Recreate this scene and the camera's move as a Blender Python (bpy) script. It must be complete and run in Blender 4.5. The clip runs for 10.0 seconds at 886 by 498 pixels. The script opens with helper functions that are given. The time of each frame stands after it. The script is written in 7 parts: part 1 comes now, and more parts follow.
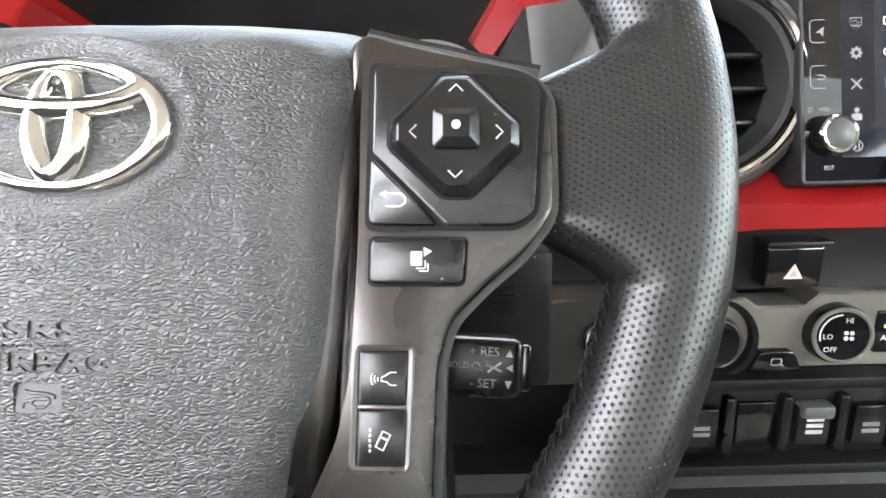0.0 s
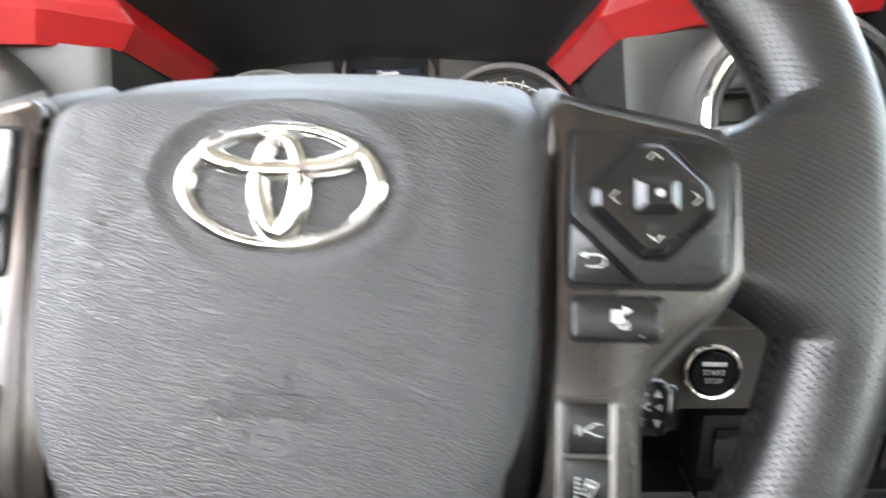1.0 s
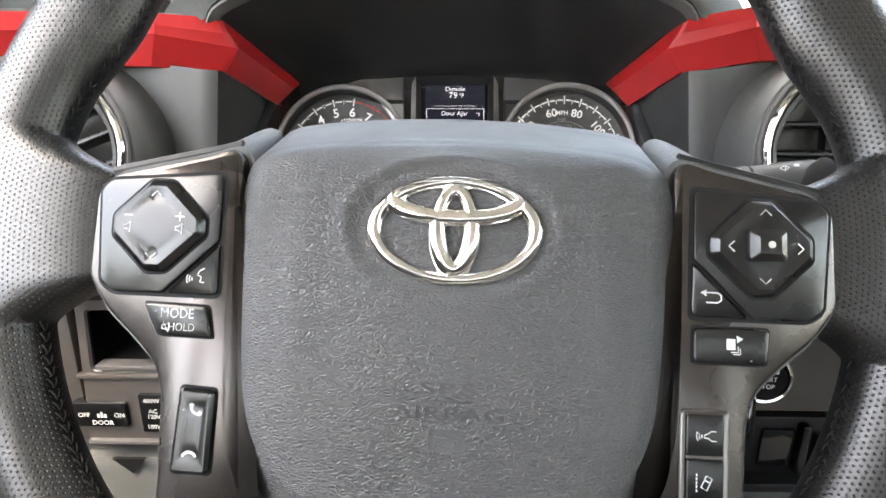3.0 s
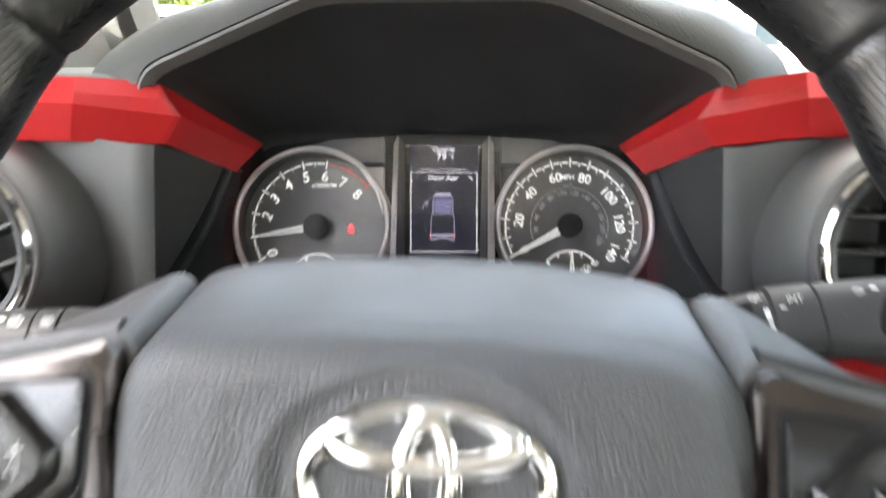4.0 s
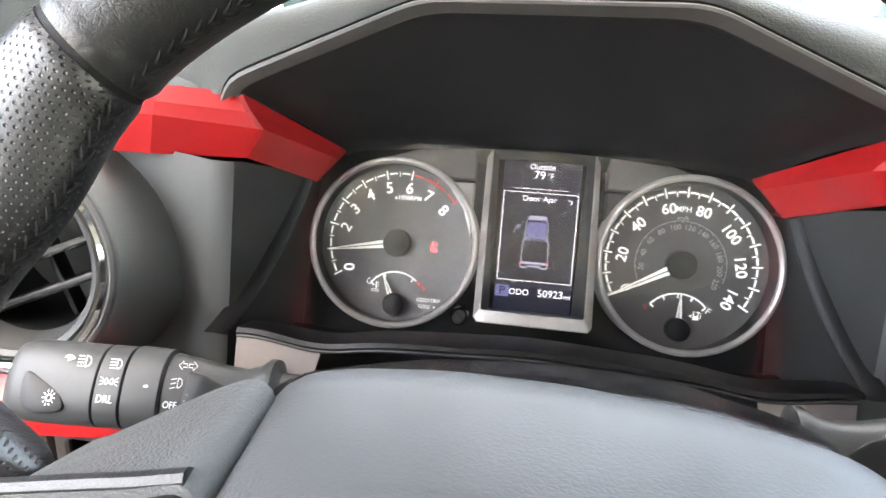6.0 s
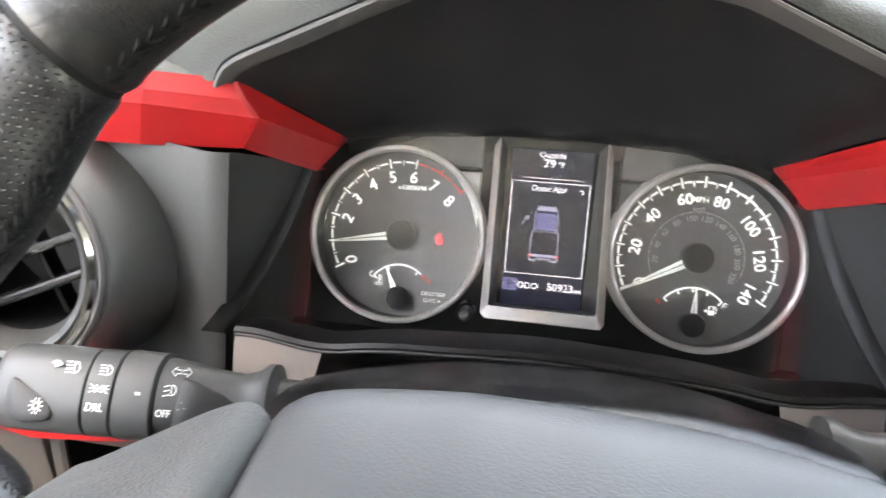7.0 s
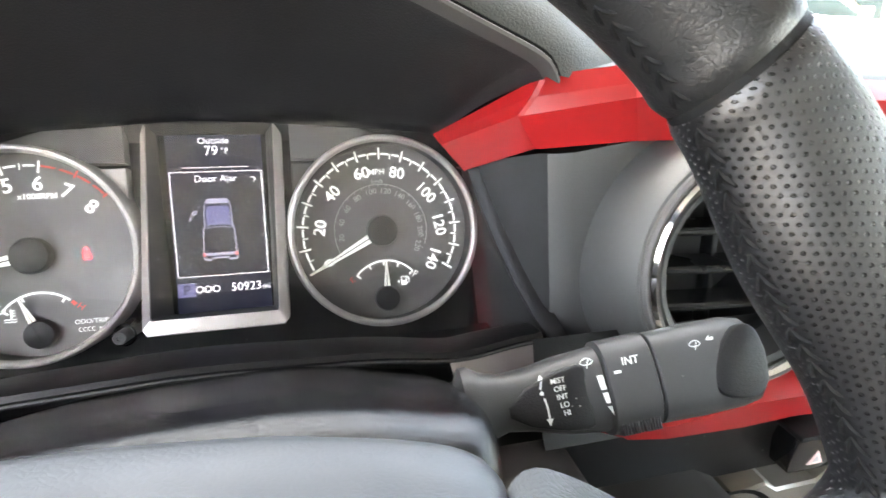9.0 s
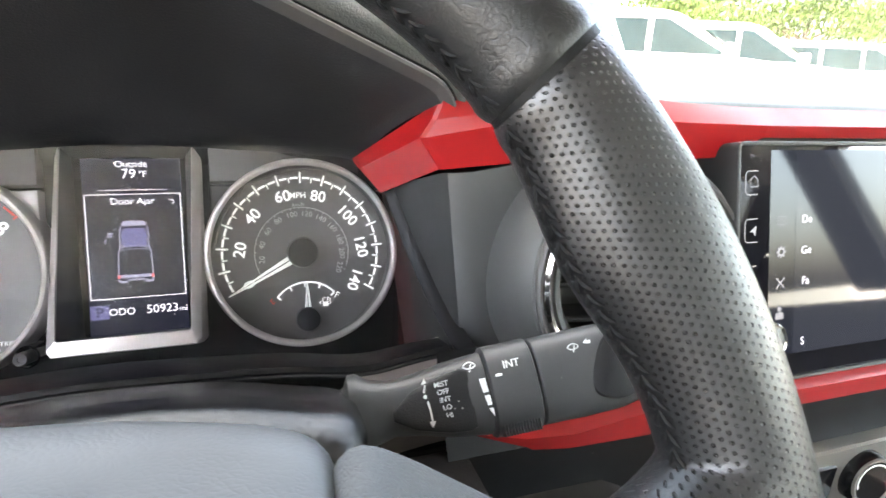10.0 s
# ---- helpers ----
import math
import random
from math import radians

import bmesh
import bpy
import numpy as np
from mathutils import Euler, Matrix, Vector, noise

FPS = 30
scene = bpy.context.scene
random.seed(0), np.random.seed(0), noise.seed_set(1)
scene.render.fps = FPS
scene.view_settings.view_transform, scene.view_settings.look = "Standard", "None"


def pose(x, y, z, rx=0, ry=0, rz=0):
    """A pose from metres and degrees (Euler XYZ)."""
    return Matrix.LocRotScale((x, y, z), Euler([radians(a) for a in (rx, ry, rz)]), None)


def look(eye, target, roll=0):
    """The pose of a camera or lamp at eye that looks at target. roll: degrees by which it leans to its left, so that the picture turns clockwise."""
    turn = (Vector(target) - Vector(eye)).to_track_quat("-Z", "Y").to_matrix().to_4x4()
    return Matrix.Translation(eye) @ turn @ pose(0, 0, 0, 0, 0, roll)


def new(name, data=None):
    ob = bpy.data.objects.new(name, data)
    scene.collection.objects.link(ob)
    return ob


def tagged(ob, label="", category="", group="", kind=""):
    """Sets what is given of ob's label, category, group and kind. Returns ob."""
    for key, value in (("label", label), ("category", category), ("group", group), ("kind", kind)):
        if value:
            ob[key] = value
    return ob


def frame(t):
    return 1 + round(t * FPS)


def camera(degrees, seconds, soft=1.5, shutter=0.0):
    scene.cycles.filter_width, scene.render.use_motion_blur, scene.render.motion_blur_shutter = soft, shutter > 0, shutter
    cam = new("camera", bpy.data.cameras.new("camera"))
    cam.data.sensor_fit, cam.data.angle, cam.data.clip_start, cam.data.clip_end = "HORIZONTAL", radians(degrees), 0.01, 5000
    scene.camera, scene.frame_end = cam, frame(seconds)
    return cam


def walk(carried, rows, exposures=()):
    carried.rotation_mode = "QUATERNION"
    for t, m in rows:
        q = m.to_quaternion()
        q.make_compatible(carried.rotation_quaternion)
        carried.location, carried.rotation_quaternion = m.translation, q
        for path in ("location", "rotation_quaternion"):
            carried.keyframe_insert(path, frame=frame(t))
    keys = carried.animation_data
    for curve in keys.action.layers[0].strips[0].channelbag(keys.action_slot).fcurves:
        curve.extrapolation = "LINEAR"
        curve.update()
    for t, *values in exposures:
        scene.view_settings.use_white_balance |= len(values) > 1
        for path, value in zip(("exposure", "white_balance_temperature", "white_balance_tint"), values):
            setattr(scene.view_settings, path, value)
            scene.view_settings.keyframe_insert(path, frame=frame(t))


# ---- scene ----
cam = camera(77.0, 10.0, shutter=0.4)
PATH = [
    (0, (0.107, -0.163, 1.246), (0.104, 1.767, 0.719), -1.6),
    (0.5, (0.097, -0.166, 1.247), (0.078, 1.762, 0.717), -1.4),
    (0.7, (0.089, -0.166, 1.249), (0.067, 1.762, 0.717), -1.2),
    (1, (0.052, -0.168, 1.267), (0.025, 1.758, 0.726), -1.0),
    (1.2, (0.02, -0.17, 1.279), (-0.006, 1.744, 0.701), -0.6),
    (1.5, (-0.012, -0.181, 1.281), (-0.054, 1.731, 0.694), -0.3),
    (2, (-0.026, -0.184, 1.28), (-0.067, 1.725, 0.685), 0.1),
    (2.5, (-0.019, -0.188, 1.282), (-0.058, 1.722, 0.691), 0.2),
    (2.7, (-0.002, -0.198, 1.288), (-0.044, 1.712, 0.697), 0.1),
    (3.8, (0.006, -0.161, 1.308), (-0.013, 1.752, 0.727), 0.0),
    (4, (0.008, -0.115, 1.331), (-0.018, 1.803, 0.764), 0.2),
    (4.5, (0.0008, -0.0581, 1.3565), (-0.0042, 1.8546, 0.7720), 1.31),
    (5, (0.0040, -0.0562, 1.3601), (-0.0808, 1.8429, 0.7384), 1.47),
    (5.5, (0.0018, -0.0653, 1.3597), (-0.2008, 1.8108, 0.6969), 1.87),
    (5.7, (-0.0048, -0.0698, 1.3600), (-0.2219, 1.7998, 0.6836), 2.27),
    (6.8, (-0.0214, -0.0526, 1.3634), (-0.3118, 1.7759, 0.6070), 2.69),
    (7, (-0.0186, -0.0512, 1.3629), (-0.2623, 1.7811, 0.5991), 2.48),
    (7.5, (-0.0039, -0.0316, 1.3582), (-0.0533, 1.8101, 0.5801), 2.39),
    (8, (0.018, -0.021, 1.355), (0.182, 1.822, 0.596), 2.0),
    (8.5, (0.042, -0.027, 1.354), (0.401, 1.785, 0.588), 1.9),
    (9, (0.044, -0.032, 1.354), (0.558, 1.743, 0.59), 2.3),
    (9.5, (0.057, -0.041, 1.354), (0.645, 1.728, 0.628), 2.5),
    (10, (0.07, -0.053, 1.349), (0.703, 1.735, 0.714), 2.9),
]
walk(cam, [(t, look(eye, target, roll)) for t, eye, target, roll in PATH], [(0, 6.62, 7600, 8), (1.2, 6.45, 7600, 8), (2.0, 6.06, 7600, 8), (4.0, 6.22, 7500, 8), (4.5, 6.46, 7400, 8), (5.2, 6.6, 7400, 8), (7, 6.52, 7500, 8), (7.5, 6.68, 7450, 8), (8.0, 6.74, 7350, 8), (9.2, 6.7, 7400, 8), (10, 6.5, 7300, 8)])

# ---- light ----
world = bpy.data.worlds.new("sky")
scene.world = world
world.use_nodes = True
wn = world.node_tree
sky = wn.nodes.new("ShaderNodeTexSky")
sky.sky_type, sky.sun_disc = "NISHITA", False
sky.sun_elevation, sky.sun_rotation = radians(77), radians(-169)
sky.air_density, sky.dust_density, sky.ozone_density = 0.7, 7.0, 0.3
wn.links.new(sky.outputs["Color"], wn.nodes["Background"].inputs["Color"])
wn.nodes["Background"].inputs["Strength"].default_value = 0.15
sun_data = bpy.data.lights.new("sun", "SUN")
sun_data.energy, sun_data.angle, sun_data.color = 0.25, radians(45), (1.0, 0.97, 0.93)
sun = new("sun", sun_data)
sun.matrix_world = look((-0.25, -1.3, 7.6), (0, 0, 1.2))

# ---- helpers ----


def ring_link(bm, rings, closed=True, cap_a=False, cap_b=False):
    """Skin rows of points, each the same length, with quads."""
    vs = [[bm.verts.new(p) for p in row] for row in rings]
    k = len(vs[0])
    for a, b in zip(vs, vs[1:]):
        for i in range(k if closed else k - 1):
            j = (i + 1) % k
            bm.faces.new((a[i], a[j], b[j], b[i]))
    if cap_a:
        bm.faces.new(list(reversed(vs[0])))
    if cap_b:
        bm.faces.new(vs[-1])
    return vs


def rpoly(pts, r, seg=4):
    """A polygon with rounded corners; r is one radius or one for each corner."""
    out, k = [], len(pts)
    for i, p in enumerate(pts):
        p, a, b = Vector(p), Vector(pts[i - 1]), Vector(pts[(i + 1) % k])
        ri = r[i] if isinstance(r, (list, tuple)) else r
        da, db = (a - p), (b - p)
        q, s = p + da.normalized() * min(ri, da.length * 0.48), p + db.normalized() * min(ri, db.length * 0.48)
        for t in (n / seg for n in range(seg + 1)):
            out.append(tuple(q * (1 - t) ** 2 + p * 2 * t * (1 - t) + s * t * t))
    return out


def offset(pts, d):
    """The polygon moved inwards by d (counter-clockwise order)."""
    k, out = len(pts), []
    area = sum(pts[i - 1][0] * pts[i][1] - pts[i][0] * pts[i - 1][1] for i in range(k))
    d = d if area > 0 else -d
    for i in range(k):
        a, p, b = (Vector(pts[j % k]) for j in (i - 1, i, i + 1))
        e, f = (p - a), (b - p)
        if e.length < 1e-9 or f.length < 1e-9:
            out.append(tuple(p))
            continue
        n1, n2 = Vector((-e.y, e.x)).normalized(), Vector((-f.y, f.x)).normalized()
        m = n1 + n2
        m = m / max(0.35, m.length_squared / 2) if m.length > 1e-6 else n1
        out.append(tuple(p + m * d))
    return out


def prism(bm, pts, z0, z1, c=0.0, back=True):
    """A plate of the outline pts from z0 to z1 with its front edge rounded by c."""
    rows = [[(x, y, z0) for x, y in pts]]
    if c:
        rows.append([(x, y, z1 - c) for x, y in pts])
        rows.append([(x, y, z1 - 0.3 * c) for x, y in offset(pts, 0.3 * c)])
        rows.append([(x, y, z1) for x, y in offset(pts, c)])
    else:
        rows.append([(x, y, z1) for x, y in pts])
    ring_link(bm, rows, True, back, True)
    return bm


def lathe(bm, prof, seg=48, m=None, cap_a=False, cap_b=False):
    """Turn a profile of (radius, z) about z."""
    rows = [[(r * math.cos(2 * math.pi * i / seg), r * math.sin(2 * math.pi * i / seg), z) for i in range(seg)] for r, z in prof]
    n0 = len(bm.verts)
    ring_link(bm, rows, True, cap_a, cap_b)
    if m is not None:
        bm.verts.ensure_lookup_table()
        bmesh.ops.transform(bm, matrix=m, verts=bm.verts[n0:])
    return bm


def box(bm, x0, x1, y0, y1, z0, z1, r=0.0, seg=2, m=None):
    """A box with rounded edges."""
    b = bmesh.new()
    bmesh.ops.create_cube(b, size=1.0)
    bmesh.ops.transform(b, matrix=Matrix.Translation(((x0 + x1) / 2, (y0 + y1) / 2, (z0 + z1) / 2)) @ Matrix.Diagonal((x1 - x0, y1 - y0, z1 - z0, 1)), verts=b.verts)
    if r:
        bmesh.ops.bevel(b, geom=b.edges[:], offset=r, segments=seg, profile=0.5, affect="EDGES")
    if m is not None:
        bmesh.ops.transform(b, matrix=m, verts=b.verts)
    me = bpy.data.meshes.new("tmp")
    b.to_mesh(me)
    b.free()
    bm.from_mesh(me)
    bpy.data.meshes.remove(me)
    return bm


def tube(bm, pts, radius, seg=10, squash=1.0, closed=False):
    """A round rod along points; radius is one number or one for each point."""
    rows, k = [], len(pts)
    for i, p in enumerate(pts):
        p = Vector(p)
        a, b = Vector(pts[i - 1] if i or closed else pts[0]), Vector(pts[(i + 1) % k] if i < k - 1 or closed else pts[-1])
        d = (b - a).normalized()
        up = Vector((0, 0, 1)) if abs(d.z) < 0.9 else Vector((0, 1, 0))
        s = d.cross(up).normalized()
        t = s.cross(d)
        r = radius[i] if isinstance(radius, (list, tuple)) else radius
        rows.append([p + s * r * math.cos(2 * math.pi * j / seg) + t * r * squash * math.sin(2 * math.pi * j / seg) for j in range(seg)])
    if closed:
        rows.append(rows[0])
    ring_link(bm, rows, True, not closed, not closed)
    if closed:
        bmesh.ops.remove_doubles(bm, verts=bm.verts, dist=1e-6)
    return bm


def part(name, bm, material, parent=None, label="", sharp=35, m=None):
    """Link a bmesh as one mesh object under a thing or a part."""
    if m is not None:
        bmesh.ops.transform(bm, matrix=m, verts=bm.verts)
    bmesh.ops.recalc_face_normals(bm, faces=bm.faces)
    for f in bm.faces:
        f.smooth = True
    lim = radians(sharp)
    for e in bm.edges:
        if len(e.link_faces) == 2 and e.calc_face_angle(0) > lim:
            e.smooth = False
    me = bpy.data.meshes.new(name)
    bm.to_mesh(me)
    bm.free()
    me.materials.append(material)
    ob = new(name, me)
    ob.parent = parent
    if label:
        ob["label"] = label
    return ob


def thing(name, label, category, m=None, group="", kind=""):
    ob = new(name)
    ob.empty_display_size = 0.02
    if m is not None:
        ob.matrix_world = m
    return tagged(ob, label, category, group, kind)


def words(name, s, cap, m, material, parent, depth=0.0001, spread=1.0, bold=0.0, label=""):
    """Lettering in the built-in font; cap is the height of a capital."""
    cu = bpy.data.curves.new(name, "FONT")
    cu.body, cu.size, cu.extrude, cu.resolution_u = s, cap / 0.69, depth, 3
    cu.align_x, cu.align_y, cu.space_character, cu.offset = "CENTER", "CENTER", spread, bold * cap
    ob = new("tmp_text", cu)
    me = bpy.data.meshes.new_from_object(ob.evaluated_get(bpy.context.evaluated_depsgraph_get()))
    bpy.data.objects.remove(ob)
    bpy.data.curves.remove(cu)
    me.transform(m)
    me.materials.clear()
    me.materials.append(material)
    me.name = name
    ob = new(name, me)
    ob.parent = parent
    if label:
        ob["label"] = label
    return ob


def flat(bm, pts, z=0.0, t=0.0002):
    """A thin printed shape."""
    return prism(bm, pts, z, z + t)


def stroke(bm, pts, w, z=0.0, t=0.0002, closed=False):
    """A printed line of width w along 2D points."""
    k = len(pts)
    ring = []
    for i, p in enumerate(pts):
        p = Vector(p)
        a = Vector(pts[i - 1]) if (i or closed) else p
        b = Vector(pts[(i + 1) % k]) if (i < k - 1 or closed) else p
        d = (b - a).normalized()
        nrm = Vector((-d.y, d.x)) * w / 2
        ring.append((p + nrm, p - nrm))
    if closed:
        ring.append(ring[0])
    rows = [[(a.x, a.y, z + t), (b.x, b.y, z + t)] for a, b in ring]
    ring_link(bm, rows, False)
    return bm


def mark(name, parent, material, *draws, label=""):
    """One printed sign made of a few strokes."""
    bm = bmesh.new()
    for fn, args in draws:
        fn(bm, *args)
    return part(name, bm, material, parent, label)


def arc(cx, cy, r, a0, a1, n=16, ry=None):
    ry = ry or r
    return [(cx + r * math.cos(radians(a0 + (a1 - a0) * i / n)), cy + ry * math.sin(radians(a0 + (a1 - a0) * i / n))) for i in range(n + 1)]


# ---- materials ----


def base_mat(name, color, rough=0.5, metal=0.0, coat=0.0, spec=0.5):
    m = bpy.data.materials.new(name)
    m.use_nodes = True
    b = m.node_tree.nodes["Principled BSDF"]
    b.inputs["Base Color"].default_value = (*color, 1)
    b.inputs["Roughness"].default_value = rough
    b.inputs["Metallic"].default_value = metal
    b.inputs["Coat Weight"].default_value = coat
    b.inputs["Coat Roughness"].default_value = 0.08
    b.inputs["Specular IOR Level"].default_value = spec
    return m


def node(m, kind, **values):
    n = m.node_tree.nodes.new(kind)
    for k, v in values.items():
        if k in n.inputs:
            n.inputs[k].default_value = v
    return n


def wire(m, a, b):
    m.node_tree.links.new(a, b)


def surface(name, color, rough=0.5, metal=0.0, coat=0.0, grain=900.0, relief=0.1, wear=0.12, patch=25.0, spec=0.5, dust=0.0):
    """Paint or plastic with fine grain relief, and patchy tone and gloss at a larger scale."""
    m = base_mat(name, color, rough, metal, coat, spec)
    b = m.node_tree.nodes["Principled BSDF"]
    co = node(m, "ShaderNodeTexCoord").outputs["Object"]
    big, fine = node(m, "ShaderNodeTexNoise", Scale=patch, Detail=5.0), node(m, "ShaderNodeTexNoise", Scale=grain, Detail=3.0)
    wire(m, co, big.inputs["Vector"]), wire(m, co, fine.inputs["Vector"])
    ramp = node(m, "ShaderNodeMapRange")
    for k, v in (("From Min", 0.3), ("From Max", 0.7), ("To Min", 1 - wear), ("To Max", 1 + wear)):
        ramp.inputs[k].default_value = v
    wire(m, big.outputs["Fac"], ramp.inputs["Value"])
    mul = node(m, "ShaderNodeVectorMath")
    mul.operation = "SCALE"
    mul.inputs[0].default_value = color
    wire(m, ramp.outputs["Result"], mul.inputs["Scale"])
    col = mul.outputs["Vector"]
    if dust:
        vor = node(m, "ShaderNodeTexVoronoi", Scale=190.0)
        wire(m, co, vor.inputs["Vector"])
        spot = node(m, "ShaderNodeMapRange")
        for k, v in (("From Min", 0.05), ("From Max", 0.09), ("To Min", 1.0), ("To Max", 0.0)):
            spot.inputs[k].default_value = v
        wire(m, vor.outputs["Distance"], spot.inputs["Value"])
        pick = node(m, "ShaderNodeTexNoise", Scale=70.0)
        wire(m, co, pick.inputs["Vector"])
        gate = node(m, "ShaderNodeMath")
        gate.operation = "GREATER_THAN"
        gate.inputs[1].default_value = 0.62
        wire(m, pick.outputs["Fac"], gate.inputs[0])
        both = node(m, "ShaderNodeMath")
        both.operation = "MULTIPLY"
        wire(m, spot.outputs["Result"], both.inputs[0]), wire(m, gate.outputs["Value"], both.inputs[1])
        amt = node(m, "ShaderNodeMath")
        amt.operation = "MULTIPLY"
        amt.inputs[1].default_value = dust
        wire(m, both.outputs["Value"], amt.inputs[0])
        mix = node(m, "ShaderNodeMix")
        mix.data_type = "RGBA"
        wire(m, amt.outputs["Value"], mix.inputs["Factor"])
        wire(m, col, mix.inputs["A"])
        mix.inputs["B"].default_value = (0.6, 0.58, 0.55, 1)
        col = mix.outputs["Result"]
    wire(m, col, b.inputs["Base Color"])
    rr = node(m, "ShaderNodeMapRange")
    for k, v in (("From Min", 0.3), ("From Max", 0.7), ("To Min", max(0.02, rough * 0.85)), ("To Max", min(1, rough * 1.15))):
        rr.inputs[k].default_value = v
    wire(m, big.outputs["Fac"], rr.inputs["Value"]), wire(m, rr.outputs["Result"], b.inputs["Roughness"])
    if relief:
        bump = node(m, "ShaderNodeBump", Strength=relief, Distance=0.0006)
        wire(m, fine.outputs["Fac"], bump.inputs["Height"]), wire(m, bump.outputs["Normal"], b.inputs["Normal"])
    return m


def leather(name, color, rough, cell=420.0, depth=0.5, stretch=(1, 1, 1), wear=0.15, crease=0.3, spec=0.5, wobble=0.0035, calm=None, fleck=0.45):
    """Grained vinyl or leather: cells parted by creases, with finer wrinkles."""
    m = base_mat(name, color, rough, spec=spec)
    b = m.node_tree.nodes["Principled BSDF"]
    co = node(m, "ShaderNodeTexCoord").outputs["Object"]
    warp = node(m, "ShaderNodeTexNoise", Scale=cell * 0.28, Detail=1.0)
    wire(m, co, warp.inputs["Vector"])
    add = node(m, "ShaderNodeVectorMath")
    add.operation = "MULTIPLY_ADD"
    add.inputs[1].default_value = (wobble, wobble, wobble)
    wire(m, warp.outputs["Color"], add.inputs[0]), wire(m, co, add.inputs[2])
    sc = node(m, "ShaderNodeVectorMath")
    sc.operation = "MULTIPLY"
    sc.inputs[1].default_value = stretch
    wire(m, add.outputs["Vector"], sc.inputs[0])
    vor = node(m, "ShaderNodeTexVoronoi", Scale=cell)
    vor.feature = "DISTANCE_TO_EDGE"
    wire(m, sc.outputs["Vector"], vor.inputs["Vector"])
    fine = node(m, "ShaderNodeTexNoise", Scale=cell * 2.2, Detail=4.0)
    wire(m, sc.outputs["Vector"], fine.inputs["Vector"])
    lift = node(m, "ShaderNodeMapRange")
    for k, v in (("From Min", 0.0), ("From Max", crease), ("To Min", 0.0), ("To Max", 1.0)):
        lift.inputs[k].default_value = v
    wire(m, vor.outputs["Distance"], lift.inputs["Value"])
    mixh = node(m, "ShaderNodeMath")
    mixh.operation = "MULTIPLY_ADD"
    mixh.inputs[1].default_value = fleck
    wire(m, fine.outputs["Fac"], mixh.inputs[0]), wire(m, lift.outputs["Result"], mixh.inputs[2])
    bump = node(m, "ShaderNodeBump", Strength=depth, Distance=0.0004)
    wire(m, mixh.outputs["Value"], bump.inputs["Height"]), wire(m, bump.outputs["Normal"], b.inputs["Normal"])
    if calm:
        # The moulded grain runs out along y.
        sep = node(m, "ShaderNodeSeparateXYZ")
        wire(m, co, sep.inputs[0])
        cm = node(m, "ShaderNodeMapRange")
        for k, v in (("From Min", calm[0]), ("From Max", calm[1]), ("To Min", depth), ("To Max", depth * calm[2])):
            cm.inputs[k].default_value = v
        wire(m, sep.outputs["Y"], cm.inputs["Value"]), wire(m, cm.outputs["Result"], bump.inputs["Strength"])
    big = node(m, "ShaderNodeTexNoise", Scale=18.0, Detail=4.0)
    wire(m, co, big.inputs["Vector"])
    tone = node(m, "ShaderNodeMapRange")
    for k, v in (("From Min", 0.3), ("From Max", 0.7), ("To Min", 1 - wear), ("To Max", 1 + wear)):
        tone.inputs[k].default_value = v
    wire(m, big.outputs["Fac"], tone.inputs["Value"])
    mul = node(m, "ShaderNodeVectorMath")
    mul.operation = "SCALE"
    mul.inputs[0].default_value = color
    wire(m, tone.outputs["Result"], mul.inputs["Scale"])
    wire(m, mul.outputs["Vector"], b.inputs["Base Color"])
    rr = node(m, "ShaderNodeMapRange")
    for k, v in (("From Min", 0.3), ("From Max", 0.7), ("To Min", rough * 0.8), ("To Max", min(1, rough * 1.2))):
        rr.inputs[k].default_value = v
    wire(m, big.outputs["Fac"], rr.inputs["Value"]), wire(m, rr.outputs["Result"], b.inputs["Roughness"])
    return m


